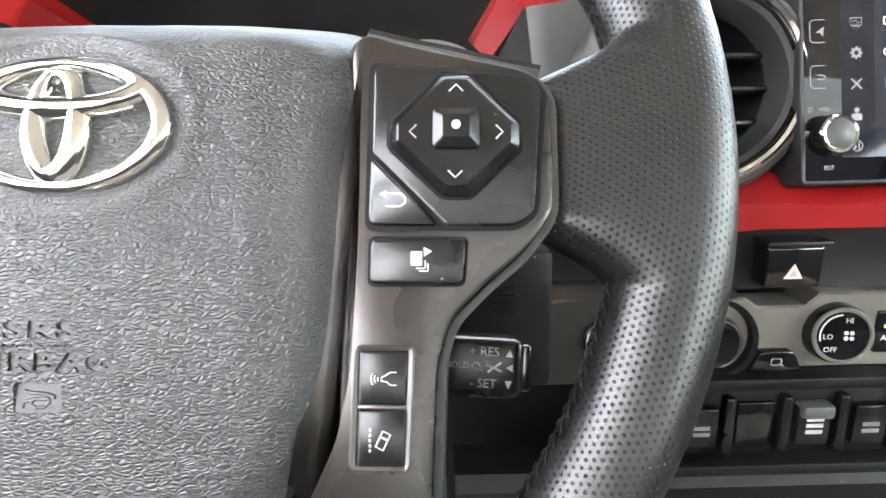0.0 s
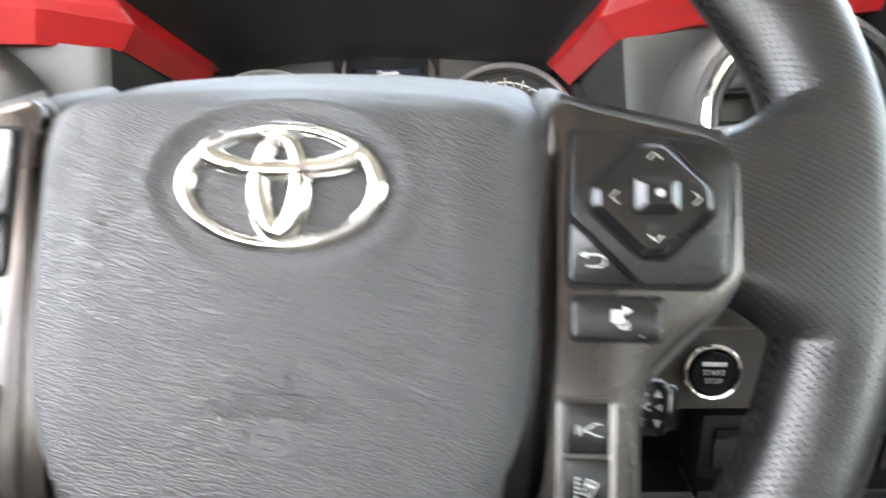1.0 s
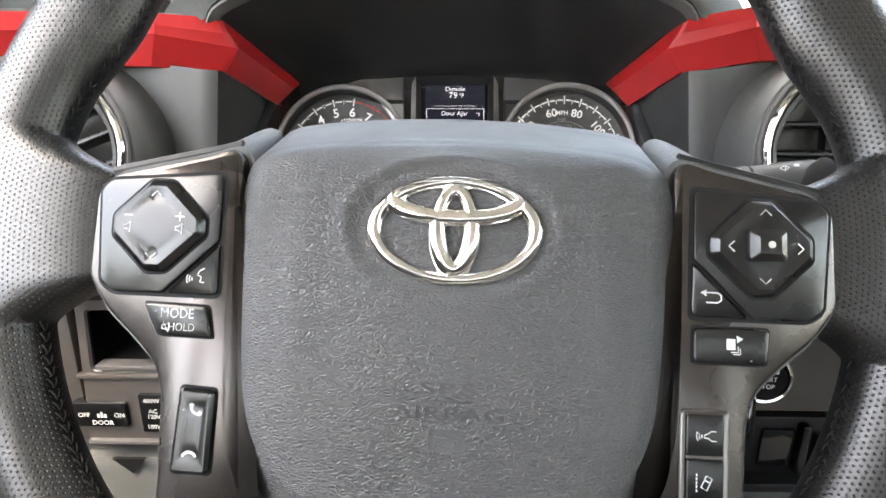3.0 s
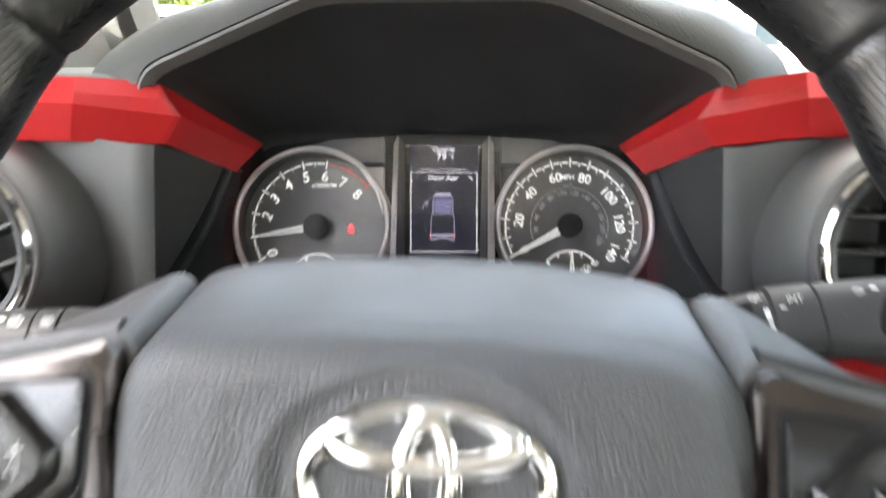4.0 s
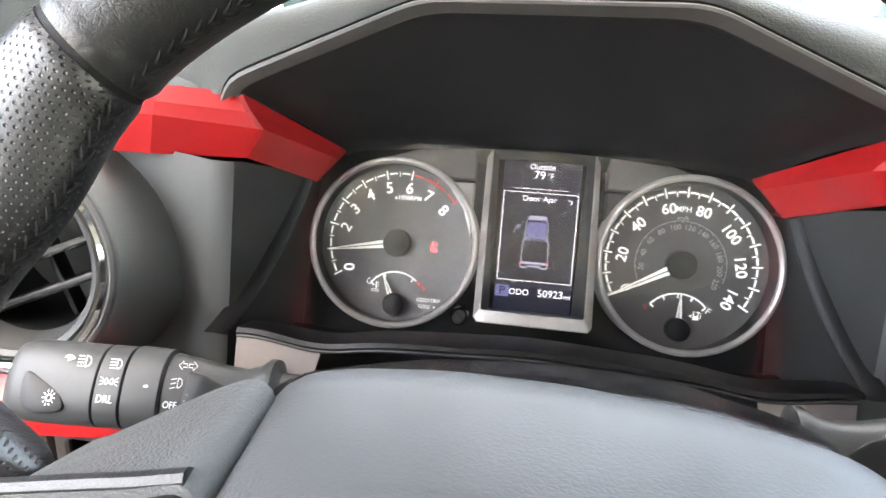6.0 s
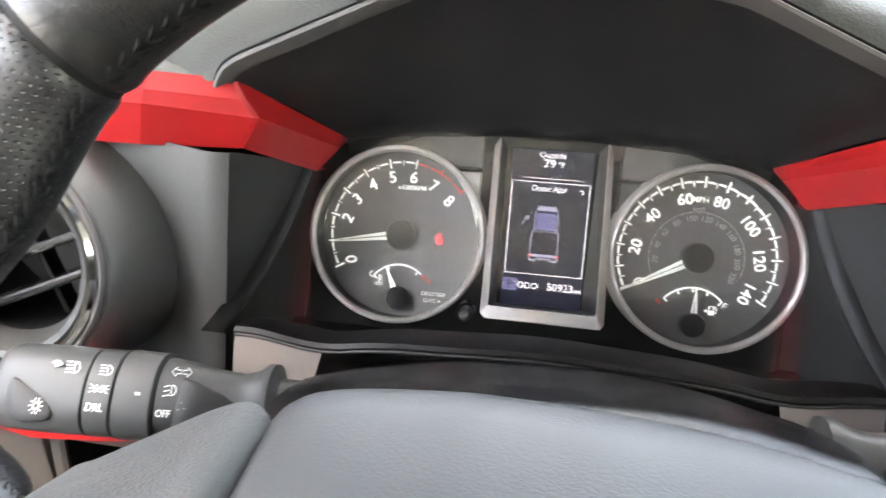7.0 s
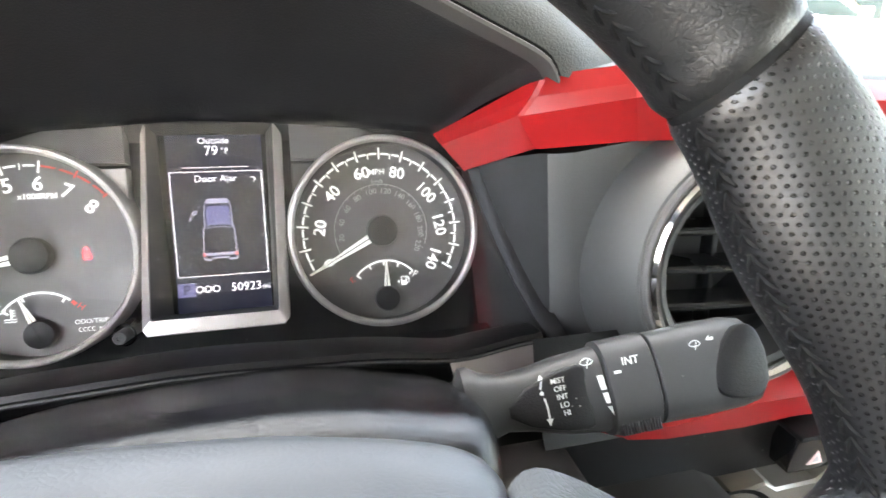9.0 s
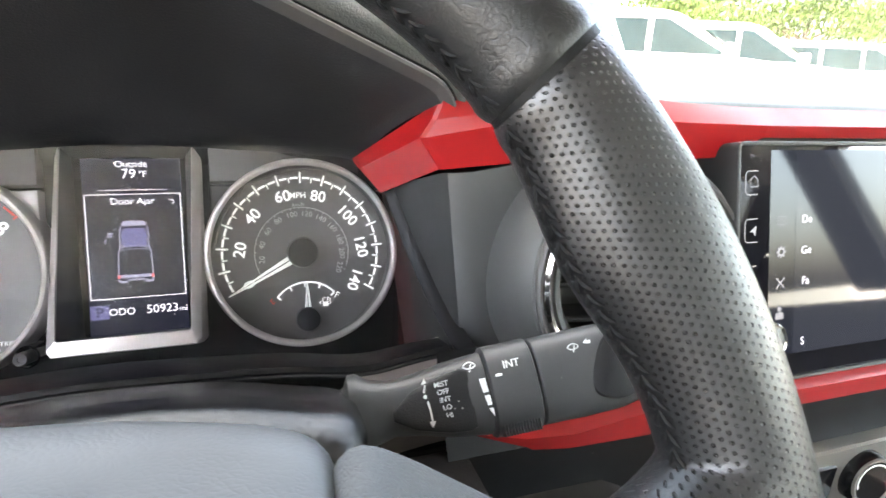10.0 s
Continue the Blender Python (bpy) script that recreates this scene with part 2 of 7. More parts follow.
def wrinkled(name, color, rough, scale=420.0, depth=0.6, stretch=(0.7, 1.3, 1), wear=0.08, spec=0.5):
    """Moulded leather grain: meandering creases at three sizes."""
    m = base_mat(name, color, rough, spec=spec)
    b = m.node_tree.nodes["Principled BSDF"]
    co = node(m, "ShaderNodeTexCoord").outputs["Object"]
    sc = node(m, "ShaderNodeVectorMath")
    sc.operation = "MULTIPLY"
    sc.inputs[1].default_value = stretch
    wire(m, co, sc.inputs[0])
    total = None
    for f, detail, wide, amp in ((1.0, 1.5, 0.07, 1.0), (1.7, 1.0, 0.08, 0.8), (3.1, 1.0, 0.1, 0.35)):
        nz = node(m, "ShaderNodeTexNoise", Scale=scale * f, Detail=detail, Distortion=0.4)
        wire(m, sc.outputs["Vector"], nz.inputs["Vector"])
        d = node(m, "ShaderNodeMath")
        d.operation = "SUBTRACT"
        d.inputs[1].default_value = 0.5
        wire(m, nz.outputs["Fac"], d.inputs[0])
        a = node(m, "ShaderNodeMath")
        a.operation = "ABSOLUTE"
        wire(m, d.outputs["Value"], a.inputs[0])
        r = node(m, "ShaderNodeMapRange")
        r.interpolation_type = "SMOOTHSTEP"
        for k, v in (("From Min", 0.0), ("From Max", wide), ("To Min", 0.0), ("To Max", amp)):
            r.inputs[k].default_value = v
        wire(m, a.outputs["Value"], r.inputs["Value"])
        if total is None:
            total = r.outputs["Result"]
        else:
            t = node(m, "ShaderNodeMath")
            wire(m, total, t.inputs[0]), wire(m, r.outputs["Result"], t.inputs[1])
            total = t.outputs["Value"]
    bump = node(m, "ShaderNodeBump", Strength=depth, Distance=0.0003)
    wire(m, total, bump.inputs["Height"]), wire(m, bump.outputs["Normal"], b.inputs["Normal"])
    big = node(m, "ShaderNodeTexNoise", Scale=18.0, Detail=4.0)
    wire(m, co, big.inputs["Vector"])
    rr = node(m, "ShaderNodeMapRange")
    for k, v in (("From Min", 0.3), ("From Max", 0.7), ("To Min", rough * 0.85), ("To Max", rough * 1.15)):
        rr.inputs[k].default_value = v
    wire(m, big.outputs["Fac"], rr.inputs["Value"]), wire(m, rr.outputs["Result"], b.inputs["Roughness"])
    return m


def perforated(name, color, rough):
    """Leather with a staggered grid of punched holes, laid out by the UV map in millimetres."""
    m = wrinkled(name, color, rough, 420.0, 0.15, (1, 1, 1), spec=0.55)
    nt = m.node_tree
    b = nt.nodes["Principled BSDF"]
    uv = node(m, "ShaderNodeTexCoord").outputs["UV"]
    found = []
    for shift in ((0.0, 0.0, 0.0), (0.5, 0.5, 0.0)):
        sc = node(m, "ShaderNodeVectorMath")
        sc.operation = "MULTIPLY_ADD"
        sc.inputs[1].default_value = (1 / 2.35, 1 / 3.9, 1.0)
        sc.inputs[2].default_value = shift
        wire(m, uv, sc.inputs[0])
        fr = node(m, "ShaderNodeVectorMath")
        fr.operation = "FRACTION"
        wire(m, sc.outputs["Vector"], fr.inputs[0])
        ce = node(m, "ShaderNodeVectorMath")
        ce.operation = "SUBTRACT"
        ce.inputs[1].default_value = (0.5, 0.5, 0.0)
        wire(m, fr.outputs["Vector"], ce.inputs[0])
        mm = node(m, "ShaderNodeVectorMath")
        mm.operation = "MULTIPLY"
        mm.inputs[1].default_value = (2.35, 3.9, 0.0)
        wire(m, ce.outputs["Vector"], mm.inputs[0])
        ln = node(m, "ShaderNodeVectorMath")
        ln.operation = "LENGTH"
        wire(m, mm.outputs["Vector"], ln.inputs[0])
        found.append(ln.outputs["Value"])
    low = node(m, "ShaderNodeMath")
    low.operation = "MINIMUM"
    wire(m, found[0], low.inputs[0]), wire(m, found[1], low.inputs[1])
    hole = node(m, "ShaderNodeMapRange")
    for k, v in (("From Min", 0.18), ("From Max", 0.5), ("To Min", 0.0), ("To Max", 1.0)):
        hole.inputs[k].default_value = v
    wire(m, low.outputs["Value"], hole.inputs["Value"])
    old = b.inputs["Normal"].links[0].from_node
    bump = node(m, "ShaderNodeBump", Strength=1.0, Distance=0.0007)
    wire(m, hole.outputs["Result"], bump.inputs["Height"])
    wire(m, old.outputs["Normal"], bump.inputs["Normal"])
    wire(m, bump.outputs["Normal"], b.inputs["Normal"])
    src = b.inputs["Base Color"].links[0].from_socket if b.inputs["Base Color"].links else None
    dk = node(m, "ShaderNodeMapRange")
    for k, v in (("From Min", 0.16), ("From Max", 0.28), ("To Min", 0.75), ("To Max", 1.0)):
        dk.inputs[k].default_value = v
    wire(m, low.outputs["Value"], dk.inputs["Value"])
    mul = node(m, "ShaderNodeVectorMath")
    mul.operation = "SCALE"
    mul.inputs[0].default_value = color
    if src:
        wire(m, src, mul.inputs[0])
    wire(m, dk.outputs["Result"], mul.inputs["Scale"])
    wire(m, mul.outputs["Vector"], b.inputs["Base Color"])
    return m


def clear_pane(name, tint=(1, 1, 1), gloss=0.02, film=0.0, graze=0.93, face=0.06):
    """Thin clear glass: straight through, with a Fresnel gloss."""
    m = bpy.data.materials.new(name)
    m.use_nodes = True
    nt = m.node_tree
    nt.nodes.clear()
    out = nt.nodes.new("ShaderNodeOutputMaterial")
    tr = node(m, "ShaderNodeBsdfTransparent", Color=(*tint, 1))
    gl = node(m, "ShaderNodeBsdfGlossy", Roughness=gloss)
    # Schlick's curve, alike from both sides of the thin sheet.
    lw = node(m, "ShaderNodeLayerWeight", Blend=0.5)
    pw = node(m, "ShaderNodeMath")
    pw.operation = "POWER"
    pw.inputs[1].default_value = 5.0
    wire(m, lw.outputs["Facing"], pw.inputs[0])
    fr = node(m, "ShaderNodeMath")
    fr.operation = "MULTIPLY_ADD"
    fr.inputs[1].default_value, fr.inputs[2].default_value = graze, face
    wire(m, pw.outputs["Value"], fr.inputs[0])
    mx = nt.nodes.new("ShaderNodeMixShader")
    wire(m, fr.outputs["Value"], mx.inputs[0]), wire(m, tr.outputs[0], mx.inputs[1]), wire(m, gl.outputs[0], mx.inputs[2])
    top = mx.outputs[0]
    if film:
        # A thin film of dust with wiping streaks.
        co = node(m, "ShaderNodeTexCoord").outputs["Object"]
        st = node(m, "ShaderNodeVectorMath")
        st.operation = "MULTIPLY"
        st.inputs[1].default_value = (22.0, 110.0, 40.0)
        wire(m, co, st.inputs[0])
        nz = node(m, "ShaderNodeTexNoise", Scale=1.0, Detail=6.0)
        wire(m, st.outputs["Vector"], nz.inputs["Vector"])
        fm = node(m, "ShaderNodeMapRange")
        for k, v in (("From Min", 0.35), ("From Max", 0.75), ("To Min", film * 0.6), ("To Max", film * 1.6)):
            fm.inputs[k].default_value = v
        wire(m, nz.outputs["Fac"], fm.inputs["Value"])
        df = node(m, "ShaderNodeBsdfDiffuse", Color=(0.6, 0.56, 0.55, 1))
        m2 = nt.nodes.new("ShaderNodeMixShader")
        wire(m, fm.outputs["Result"], m2.inputs[0]), wire(m, top, m2.inputs[1]), wire(m, df.outputs[0], m2.inputs[2])
        top = m2.outputs[0]
    wire(m, top, out.inputs["Surface"])
    return m


def glow(name, color, power, rough=0.2):
    m = base_mat(name, (0.006, 0.006, 0.006), rough, spec=0.2)
    b = m.node_tree.nodes["Principled BSDF"]
    b.inputs["Emission Color"].default_value = (*color, 1)
    b.inputs["Emission Strength"].default_value = power
    return m


M_PERF = perforated("perforated_leather", (0.0068, 0.0065, 0.0066), 0.34)
M_LEATHER = wrinkled("smooth_leather", (0.009, 0.009, 0.009), 0.4, 300.0, 0.22, (1, 1, 1), spec=0.4)
M_THREAD = surface("thread", (0.006, 0.006, 0.006), 0.6, grain=3000, relief=0.3, spec=0.15)
M_PAD = leather("airbag_vinyl", (0.033, 0.0335, 0.0346), 0.52, 800.0, 0.72, (0.55, 1.15, 0.9), 0.08, 0.25, 0.5, 0.0019, (0.018, 0.038, 0.12), 0.22)
M_PADPLAIN = surface("smooth_airbag_vinyl", (0.033, 0.0335, 0.0346), 0.5, grain=1500, relief=0.05, spec=0.45)
M_TRIM = surface("smoked_silver_paint", (0.062, 0.056, 0.053), 0.26, 0.92, grain=2500, relief=0.03, wear=0.06, spec=0.4)
M_TRIMEDGE = surface("dark_silver_edge", (0.09, 0.084, 0.082), 0.3, 0.8, grain=2500, relief=0.03, wear=0.06)
M_BUTTON = surface("satin_black_plastic", (0.0045, 0.0045, 0.0047), 0.25, grain=1800, relief=0.06, dust=0.25, spec=0.4)
M_GLOSS = surface("piano_black", (0.004, 0.004, 0.0045), 0.1, coat=0.2, relief=0.0, dust=0.25)
M_BLACK = surface("black_plastic", (0.0045, 0.0045, 0.005), 0.42, grain=1400, relief=0.3, dust=0.3, spec=0.22)
M_DEEP = surface("deep_black", (0.003, 0.003, 0.0035), 0.7, relief=0.1, spec=0.2)
M_SPOKE = leather("spoke_skin", (0.05, 0.051, 0.051), 0.5, 700.0, 0.3, spec=0.3)
M_DASH = leather("grey_dash_skin", (0.036, 0.039, 0.0375), 0.62, 520.0, 0.3, spec=0.25)
M_BEZEL = surface("dark_bezel_plastic", (0.019, 0.0195, 0.0195), 0.5, grain=1300, relief=0.25, wear=0.06, spec=0.35)
M_FASCIA = surface("grey_fascia_plastic", (0.050, 0.0508, 0.0498), 0.5, grain=1300, relief=0.3, wear=0.06)
M_LIP = surface("grey_hood_lip", (0.060, 0.0575, 0.0565), 0.6, grain=1800, relief=0.15, wear=0.06, spec=0.35)
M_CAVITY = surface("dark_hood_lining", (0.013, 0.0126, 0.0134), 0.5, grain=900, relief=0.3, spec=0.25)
M_RED = surface("red_painted_plastic", (0.25, 0.0068, 0.0085), 0.42, coat=0.04, spec=0.32, grain=2200, relief=0.05, wear=0.05)
M_CHROME = surface("chrome", (0.66, 0.655, 0.645), 0.09, 1.0, grain=600, relief=0.0, wear=0.03)
M_SATIN = surface("satin_silver", (0.43, 0.405, 0.395), 0.42, 0.6, grain=2500, relief=0.04, wear=0.05)
M_FACE = surface("gauge_face", (0.060, 0.0565, 0.0557), 0.5, grain=3000, relief=0.08, wear=0.08)
M_PRINT = surface("white_print", (0.78, 0.78, 0.76), 0.6, relief=0.0, wear=0.04)
M_STALKPRINT = surface("worn_white_print", (0.42, 0.42, 0.41), 0.6, relief=0.0, wear=0.15)
M_GREYPRINT = surface("grey_print", (0.3, 0.3, 0.3), 0.6, relief=0.0)
M_DIMPRINT = surface("dim_print", (0.12, 0.12, 0.12), 0.6, relief=0.0)
M_REDPRINT = surface("red_print", (0.5, 0.03, 0.02), 0.6, relief=0.0)
M_NEEDLE = surface("needle_white", (0.8, 0.79, 0.76), 0.5, relief=0.0)
M_DIAL = glow("lit_dial_print", (0.95, 0.95, 1.0), 0.010)
M_DIAL.node_tree.nodes["Principled BSDF"].inputs["Base Color"].default_value = (0.6, 0.6, 0.585, 1)
M_CLIMATE = surface("warm_silver_plastic", (0.15, 0.138, 0.12), 0.4, 0.4, grain=2200, relief=0.08, wear=0.06)
M_LINER = surface("grey_headliner", (0.27, 0.268, 0.262), 0.9, grain=700, relief=0.4)
M_CABIN = surface("dark_cabin_trim", (0.035, 0.034, 0.033), 0.7, grain=700, relief=0.3)
M_PANE = clear_pane("windscreen_glass", (0.5, 0.54, 0.505), 0.0)
M_LENS = clear_pane("gauge_lens", (0.95, 0.95, 0.95), 0.03, 0.002, 0.9, 0.095)
M_TINT = clear_pane("privacy_glass", (0.12, 0.125, 0.12), 0.0)
M_SIDEPANE = clear_pane("side_glass", (0.76, 0.78, 0.77), 0.0)
M_DRIVERPANE = clear_pane("driver_glass", (0.72, 0.74, 0.73), 0.0)
M_SMOKED = clear_pane("green_glass", (0.68, 0.74, 0.70), 0.0)
M_SCREEN = surface("black_screen_glass", (0.004, 0.004, 0.006), 0.05, relief=0.0, wear=0.3, spec=0.6)
M_LCD = glow("screen_dark", (0.010, 0.012, 0.028), 0.016)
M_LCDWHITE = glow("screen_white", (0.8, 0.82, 1.0), 0.026)
M_LCDBLUE = glow("screen_blue", (0.22, 0.22, 0.5), 0.011)
M_LCDGREY = glow("screen_grey", (0.26, 0.26, 0.40), 0.022)
M_LCDRED = glow("screen_red", (0.6, 0.12, 0.14), 0.026)
M_WARN = glow("warning_red", (1.0, 0.04, 0.05), 0.06)
M_GREEN = glow("indicator_green", (0.25, 1.0, 0.1), 0.06)
M_COLUMN = wrinkled("column_plastic", (0.004, 0.004, 0.0045), 0.18, 700.0, 0.2, spec=0.4)
M_STALK = surface("stalk_plastic", (0.028, 0.0285, 0.0285), 0.46, grain=1600, relief=0.12, dust=0.2, spec=0.24)
M_BRONZE = surface("grey_brown_plastic", (0.06, 0.054, 0.05), 0.42, 0.3, grain=2000, relief=0.1, wear=0.06)
# M_BRONZE's plastic again, its colour darkened for the shade on the start panel.
M_STARTPANEL = surface("shaded_grey_brown_plastic", (0.028, 0.025, 0.023), 0.4, 0.3, grain=2000, relief=0.1, wear=0.06)
M_MENU = glow("menu_dark", (0.02, 0.025, 0.045), 0.010, 0.05)
M_MENU2 = glow("menu_panel", (0.03, 0.035, 0.055), 0.014, 0.05)
M_LCDGREY2 = glow("key_white", (0.45, 0.46, 0.55), 0.014)
M_HAZ = surface("pale_red_print", (0.62, 0.45, 0.42), 0.5, relief=0.0)
M_KEYPRINT = surface("worn_key_print", (0.36, 0.36, 0.355), 0.6, relief=0.0, wear=0.1)
M_SURROUND = surface("pale_warm_silver_paint", (0.27, 0.24, 0.225), 0.4, 0.25, grain=2200, relief=0.06, wear=0.05)
M_WHITEPAINT = surface("white_car_paint", (0.8, 0.8, 0.79), 0.25, coat=0.5, grain=300, relief=0.0, wear=0.04, patch=2.0)
M_CARGLASS = surface("dark_car_glass", (0.006, 0.011, 0.013), 0.08, relief=0.0, patch=2.0, wear=0.3, spec=0.04)
M_TYRE = surface("tyre_rubber", (0.02, 0.02, 0.02), 0.85, grain=60, relief=0.2)
M_RIM = surface("alloy_rim", (0.5, 0.5, 0.5), 0.35, 0.8, relief=0.0)
M_LAMPRED = surface("red_lamp", (0.4, 0.02, 0.02), 0.15, relief=0.0)
M_ASPHALT = surface("pale_concrete", (0.38, 0.368, 0.352), 0.9, grain=60, relief=0.4, patch=0.6, wear=0.2)
M_LEAF = surface("leaves", (0.04, 0.058, 0.012), 0.7, grain=6, relief=0.0, patch=0.8, wear=0.45, spec=0.1)
M_BARK = surface("bark", (0.07, 0.05, 0.04), 0.9, grain=30, relief=0.6, patch=3.0, spec=0.1)

# ---- steering wheel ----
WHEEL = pose(0.0015, -0.004, 1.24, 68, 0, 0) @ pose(0, 0, 0, 0, -1.8, 0) @ pose(0, 0, 0, 0, 0, -2.0)
RIM_X, RIM_Y, RIM_A, RIM_B = 0.1866, 0.1918, 0.0170, 0.0168
RIM_SEAT = pose(-0.0054, 0.0046, -0.0298, -2.9, 0, 0) @ pose(0, 0, 0, 0, 0.55, 0)


def smooth(a, b, x):
    t = min(1.0, max(0.0, (x - a) / (b - a)))
    return t * t * (3 - 2 * t)


def spoke_weight(deg):
    """How far the leather reaches in from the rim towards the spokes, 0 to 1."""
    d = ((deg + 180) % 360) - 180
    d = d if abs(d) <= 90 else (180 - d if d > 0 else -180 - d)
    return smooth(11.5, 6.0, d) * smooth(-15.5, -9.5, d) if -25 < d < 25 else 0.0


def rim_point(deg, phi, grow=0.0):
    w = spoke_weight(deg)
    a, b = RIM_A + grow, RIM_B + grow
    c, s = math.cos(phi), math.sin(phi)
    if c < 0:
        d = deg % 360
        d = 90 - abs(d - 90) if d < 180 else 999
        a = a + w * 0.037 + 0.0088 * math.exp(-((d - 29.5) / 10) ** 2) + 0.0022 * smooth(-40, -10, -abs(((deg + 180) % 360) - 180 if math.cos(radians(deg)) > 0 else ((deg) % 360) - 180))
    u, v = math.cos(radians(deg)), math.sin(radians(deg))
    return tuple(RIM_SEAT @ Vector(((RIM_X + a * c) * u, (RIM_Y + a * c) * v, b * s * (1 + 0.12 * w * max(0.0, -c)))))


def rim_piece(a0, a1, steps, grow=0.0, seg=40, roll=0.0):
    """A length of the rim; with roll its ends swell and turn in at the seam."""
    bm = bmesh.new()

    def swell(i):
        d = min(i, steps - i) * abs(a1 - a0) / steps
        return grow + roll * math.exp(-((d - 1.3) / 0.8) ** 2) - 2.2 * roll * math.exp(-(d / 0.45) ** 2)

    lay = bm.loops.layers.uv.new("UVMap")
    rows = [[bm.verts.new(rim_point(a0 + (a1 - a0) * i / steps, 2 * math.pi * j / seg, swell(i) if roll else grow)) for j in range(seg)] for i in range(steps + 1)]
    # Lengths round the section run from the outer edge to the inner seam on both sides.
    girth = []
    for row in rows:
        d = [(row[j].co - row[(j + 1) % seg].co).length * 1000 for j in range(seg)]
        girth.append(([sum(d[:j]) for j in range(seg + 1)], sum(d)))
    for i in range(steps):
        for j in range(seg):
            k = (j + 1) % seg
            f = bm.faces.new((rows[i][j], rows[i + 1][j], rows[i + 1][k], rows[i][k]))
            for lp, (ii, jj) in zip(f.loops, ((i, j), (i + 1, j), (i + 1, j + 1), (i, j + 1))):
                ang = a0 + (a1 - a0) * ii / steps
                run, whole = girth[ii]
                lp[lay].uv = (radians(ang) * 178.0, run[jj] if j < seg // 2 else run[jj] - whole)
    return bm


wheel = thing("steering_wheel", "black leather steering wheel with perforated grips and smoked silver spokes", "steering wheel", WHEEL)
for name, a0, a1, n in (("right_grip", -62.0, 42.0, 190), ("left_grip", 138.0, 242.0, 190)):
    part(name, rim_piece(a0, a1, n * 2, roll=0.0002), M_PERF, wheel, "perforated black leather grip")
part("top_rim", rim_piece(42.7, 137.3, 200, 0.0003, roll=0.00035), M_LEATHER, wheel, "smooth black leather upper rim")
part("bottom_rim", rim_piece(242.8, 297.2, 120, 0.0003, roll=0.0008), M_LEATHER, wheel, "smooth black leather lower rim")
for a in (42.35, 137.65, 242.4, 297.6):
    part("seam", rim_piece(a - 0.6, a + 0.6, 2, -0.0008), M_THREAD, wheel, "narrow leather seam")


def stitches(a0, a1):
    """Baseball stitching along the inner front of the rim: a puckered ridge with crossing loops of thread."""
    bm = bmesh.new()
    k = int(abs(a1 - a0) / 1.55)
    for i in range(k):
        ang = a0 + (a1 - a0) * (i + 0.5) / k
        step = (a1 - a0) / k
        base = math.pi - 0.16
        for side in (-1, 1):
            pts = []
            for t in range(5):
                q = t / 4
                p = Vector(rim_point(ang + step * (q - 0.5) * 0.9, base + side * 0.13 * (1 - q), 0.0002 + 0.0007 * math.sin(math.pi * q)))
                pts.append(p)
            tube(bm, pts, [0.0002, 0.00052, 0.0006, 0.0005, 0.0002], 5)
    return bm


for a0, a1 in ((-62, -15), (11, 41.5), (43.2, 136.8), (138.5, 169), (195, 242)):
    part("stitching", stitches(a0, a1), M_THREAD, wheel, "black baseball stitching")


def cover_outline(n):
    """The airbag cover's outline in the wheel's plane, as n points."""
    half = [(0, 0.0392), (0.030, 0.0382), (0.055, 0.0352), (0.068, 0.0325), (0.0745, 0.028), (0.0775, 0.019), (0.0788, 0.003), (0.0790, -0.018),
            (0.0778, -0.045), (0.0758, -0.068), (0.0725, -0.083), (0.0665, -0.097), (0.055, -0.110), (0.030, -0.118), (0, -0.120)]
    half = [(x * 1.028, y) for x, y in half]
    pts = half + [(-x, y) for x, y in reversed(half[1:-1])]
    pts = rpoly(pts, 0.006, 3)
    ring, total = [], [0.0]
    for a, b in zip(pts, pts[1:] + pts[:1]):
        total.append(total[-1] + math.dist(a, b))
    for i in range(n):
        s = total[-1] * i / n
        j = max(q for q in range(len(pts)) if total[q] <= s)
        f = (s - total[j]) / max(1e-9, total[j + 1] - total[j])
        a, b = pts[j], pts[(j + 1) % len(pts)]
        ring.append((a[0] + (b[0] - a[0]) * f, a[1] + (b[1] - a[1]) * f))
    return ring


def cover_height(x, y, s):
    z = 0.0045 - 0.0055 * s * s - 0.006 * smooth(0.82, 1.0, s) ** 2
    z -= 0.010 * smooth(0.018, 0.042, y) ** 1.5 + 0.0045 * smooth(-0.055, -0.125, y)
    e = math.sqrt((x / 0.0385) ** 2 + ((y - 0.001) / 0.0265) ** 2)
    z -= 0.0020 * (1 - smooth(0.86, 1.0, e))
    z += 0.0006 * math.exp(-((e - 1.03) / 0.05) ** 2)
    edge = 0.050 + 0.006 * math.cos((y + 0.03) * 28)
    z += 0.0010 * math.exp(-((abs(x) - edge) / 0.0065) ** 2) * smooth(-0.085, -0.05, y) * smooth(0.03, 0.0, y)
    return z


bm = bmesh.new()
outline = cover_outline(160)
rows = []
for k in range(1, 45):
    s = k / 44
    s = s ** 0.85
    rows.append([(x * s, y * s, 0) for x, y in outline])
rows = [[(x, y, cover_height(x, y, (k / 44) ** 0.85)) for x, y, _ in row] for k, row in enumerate(rows, 1)]
last = rows[-1]
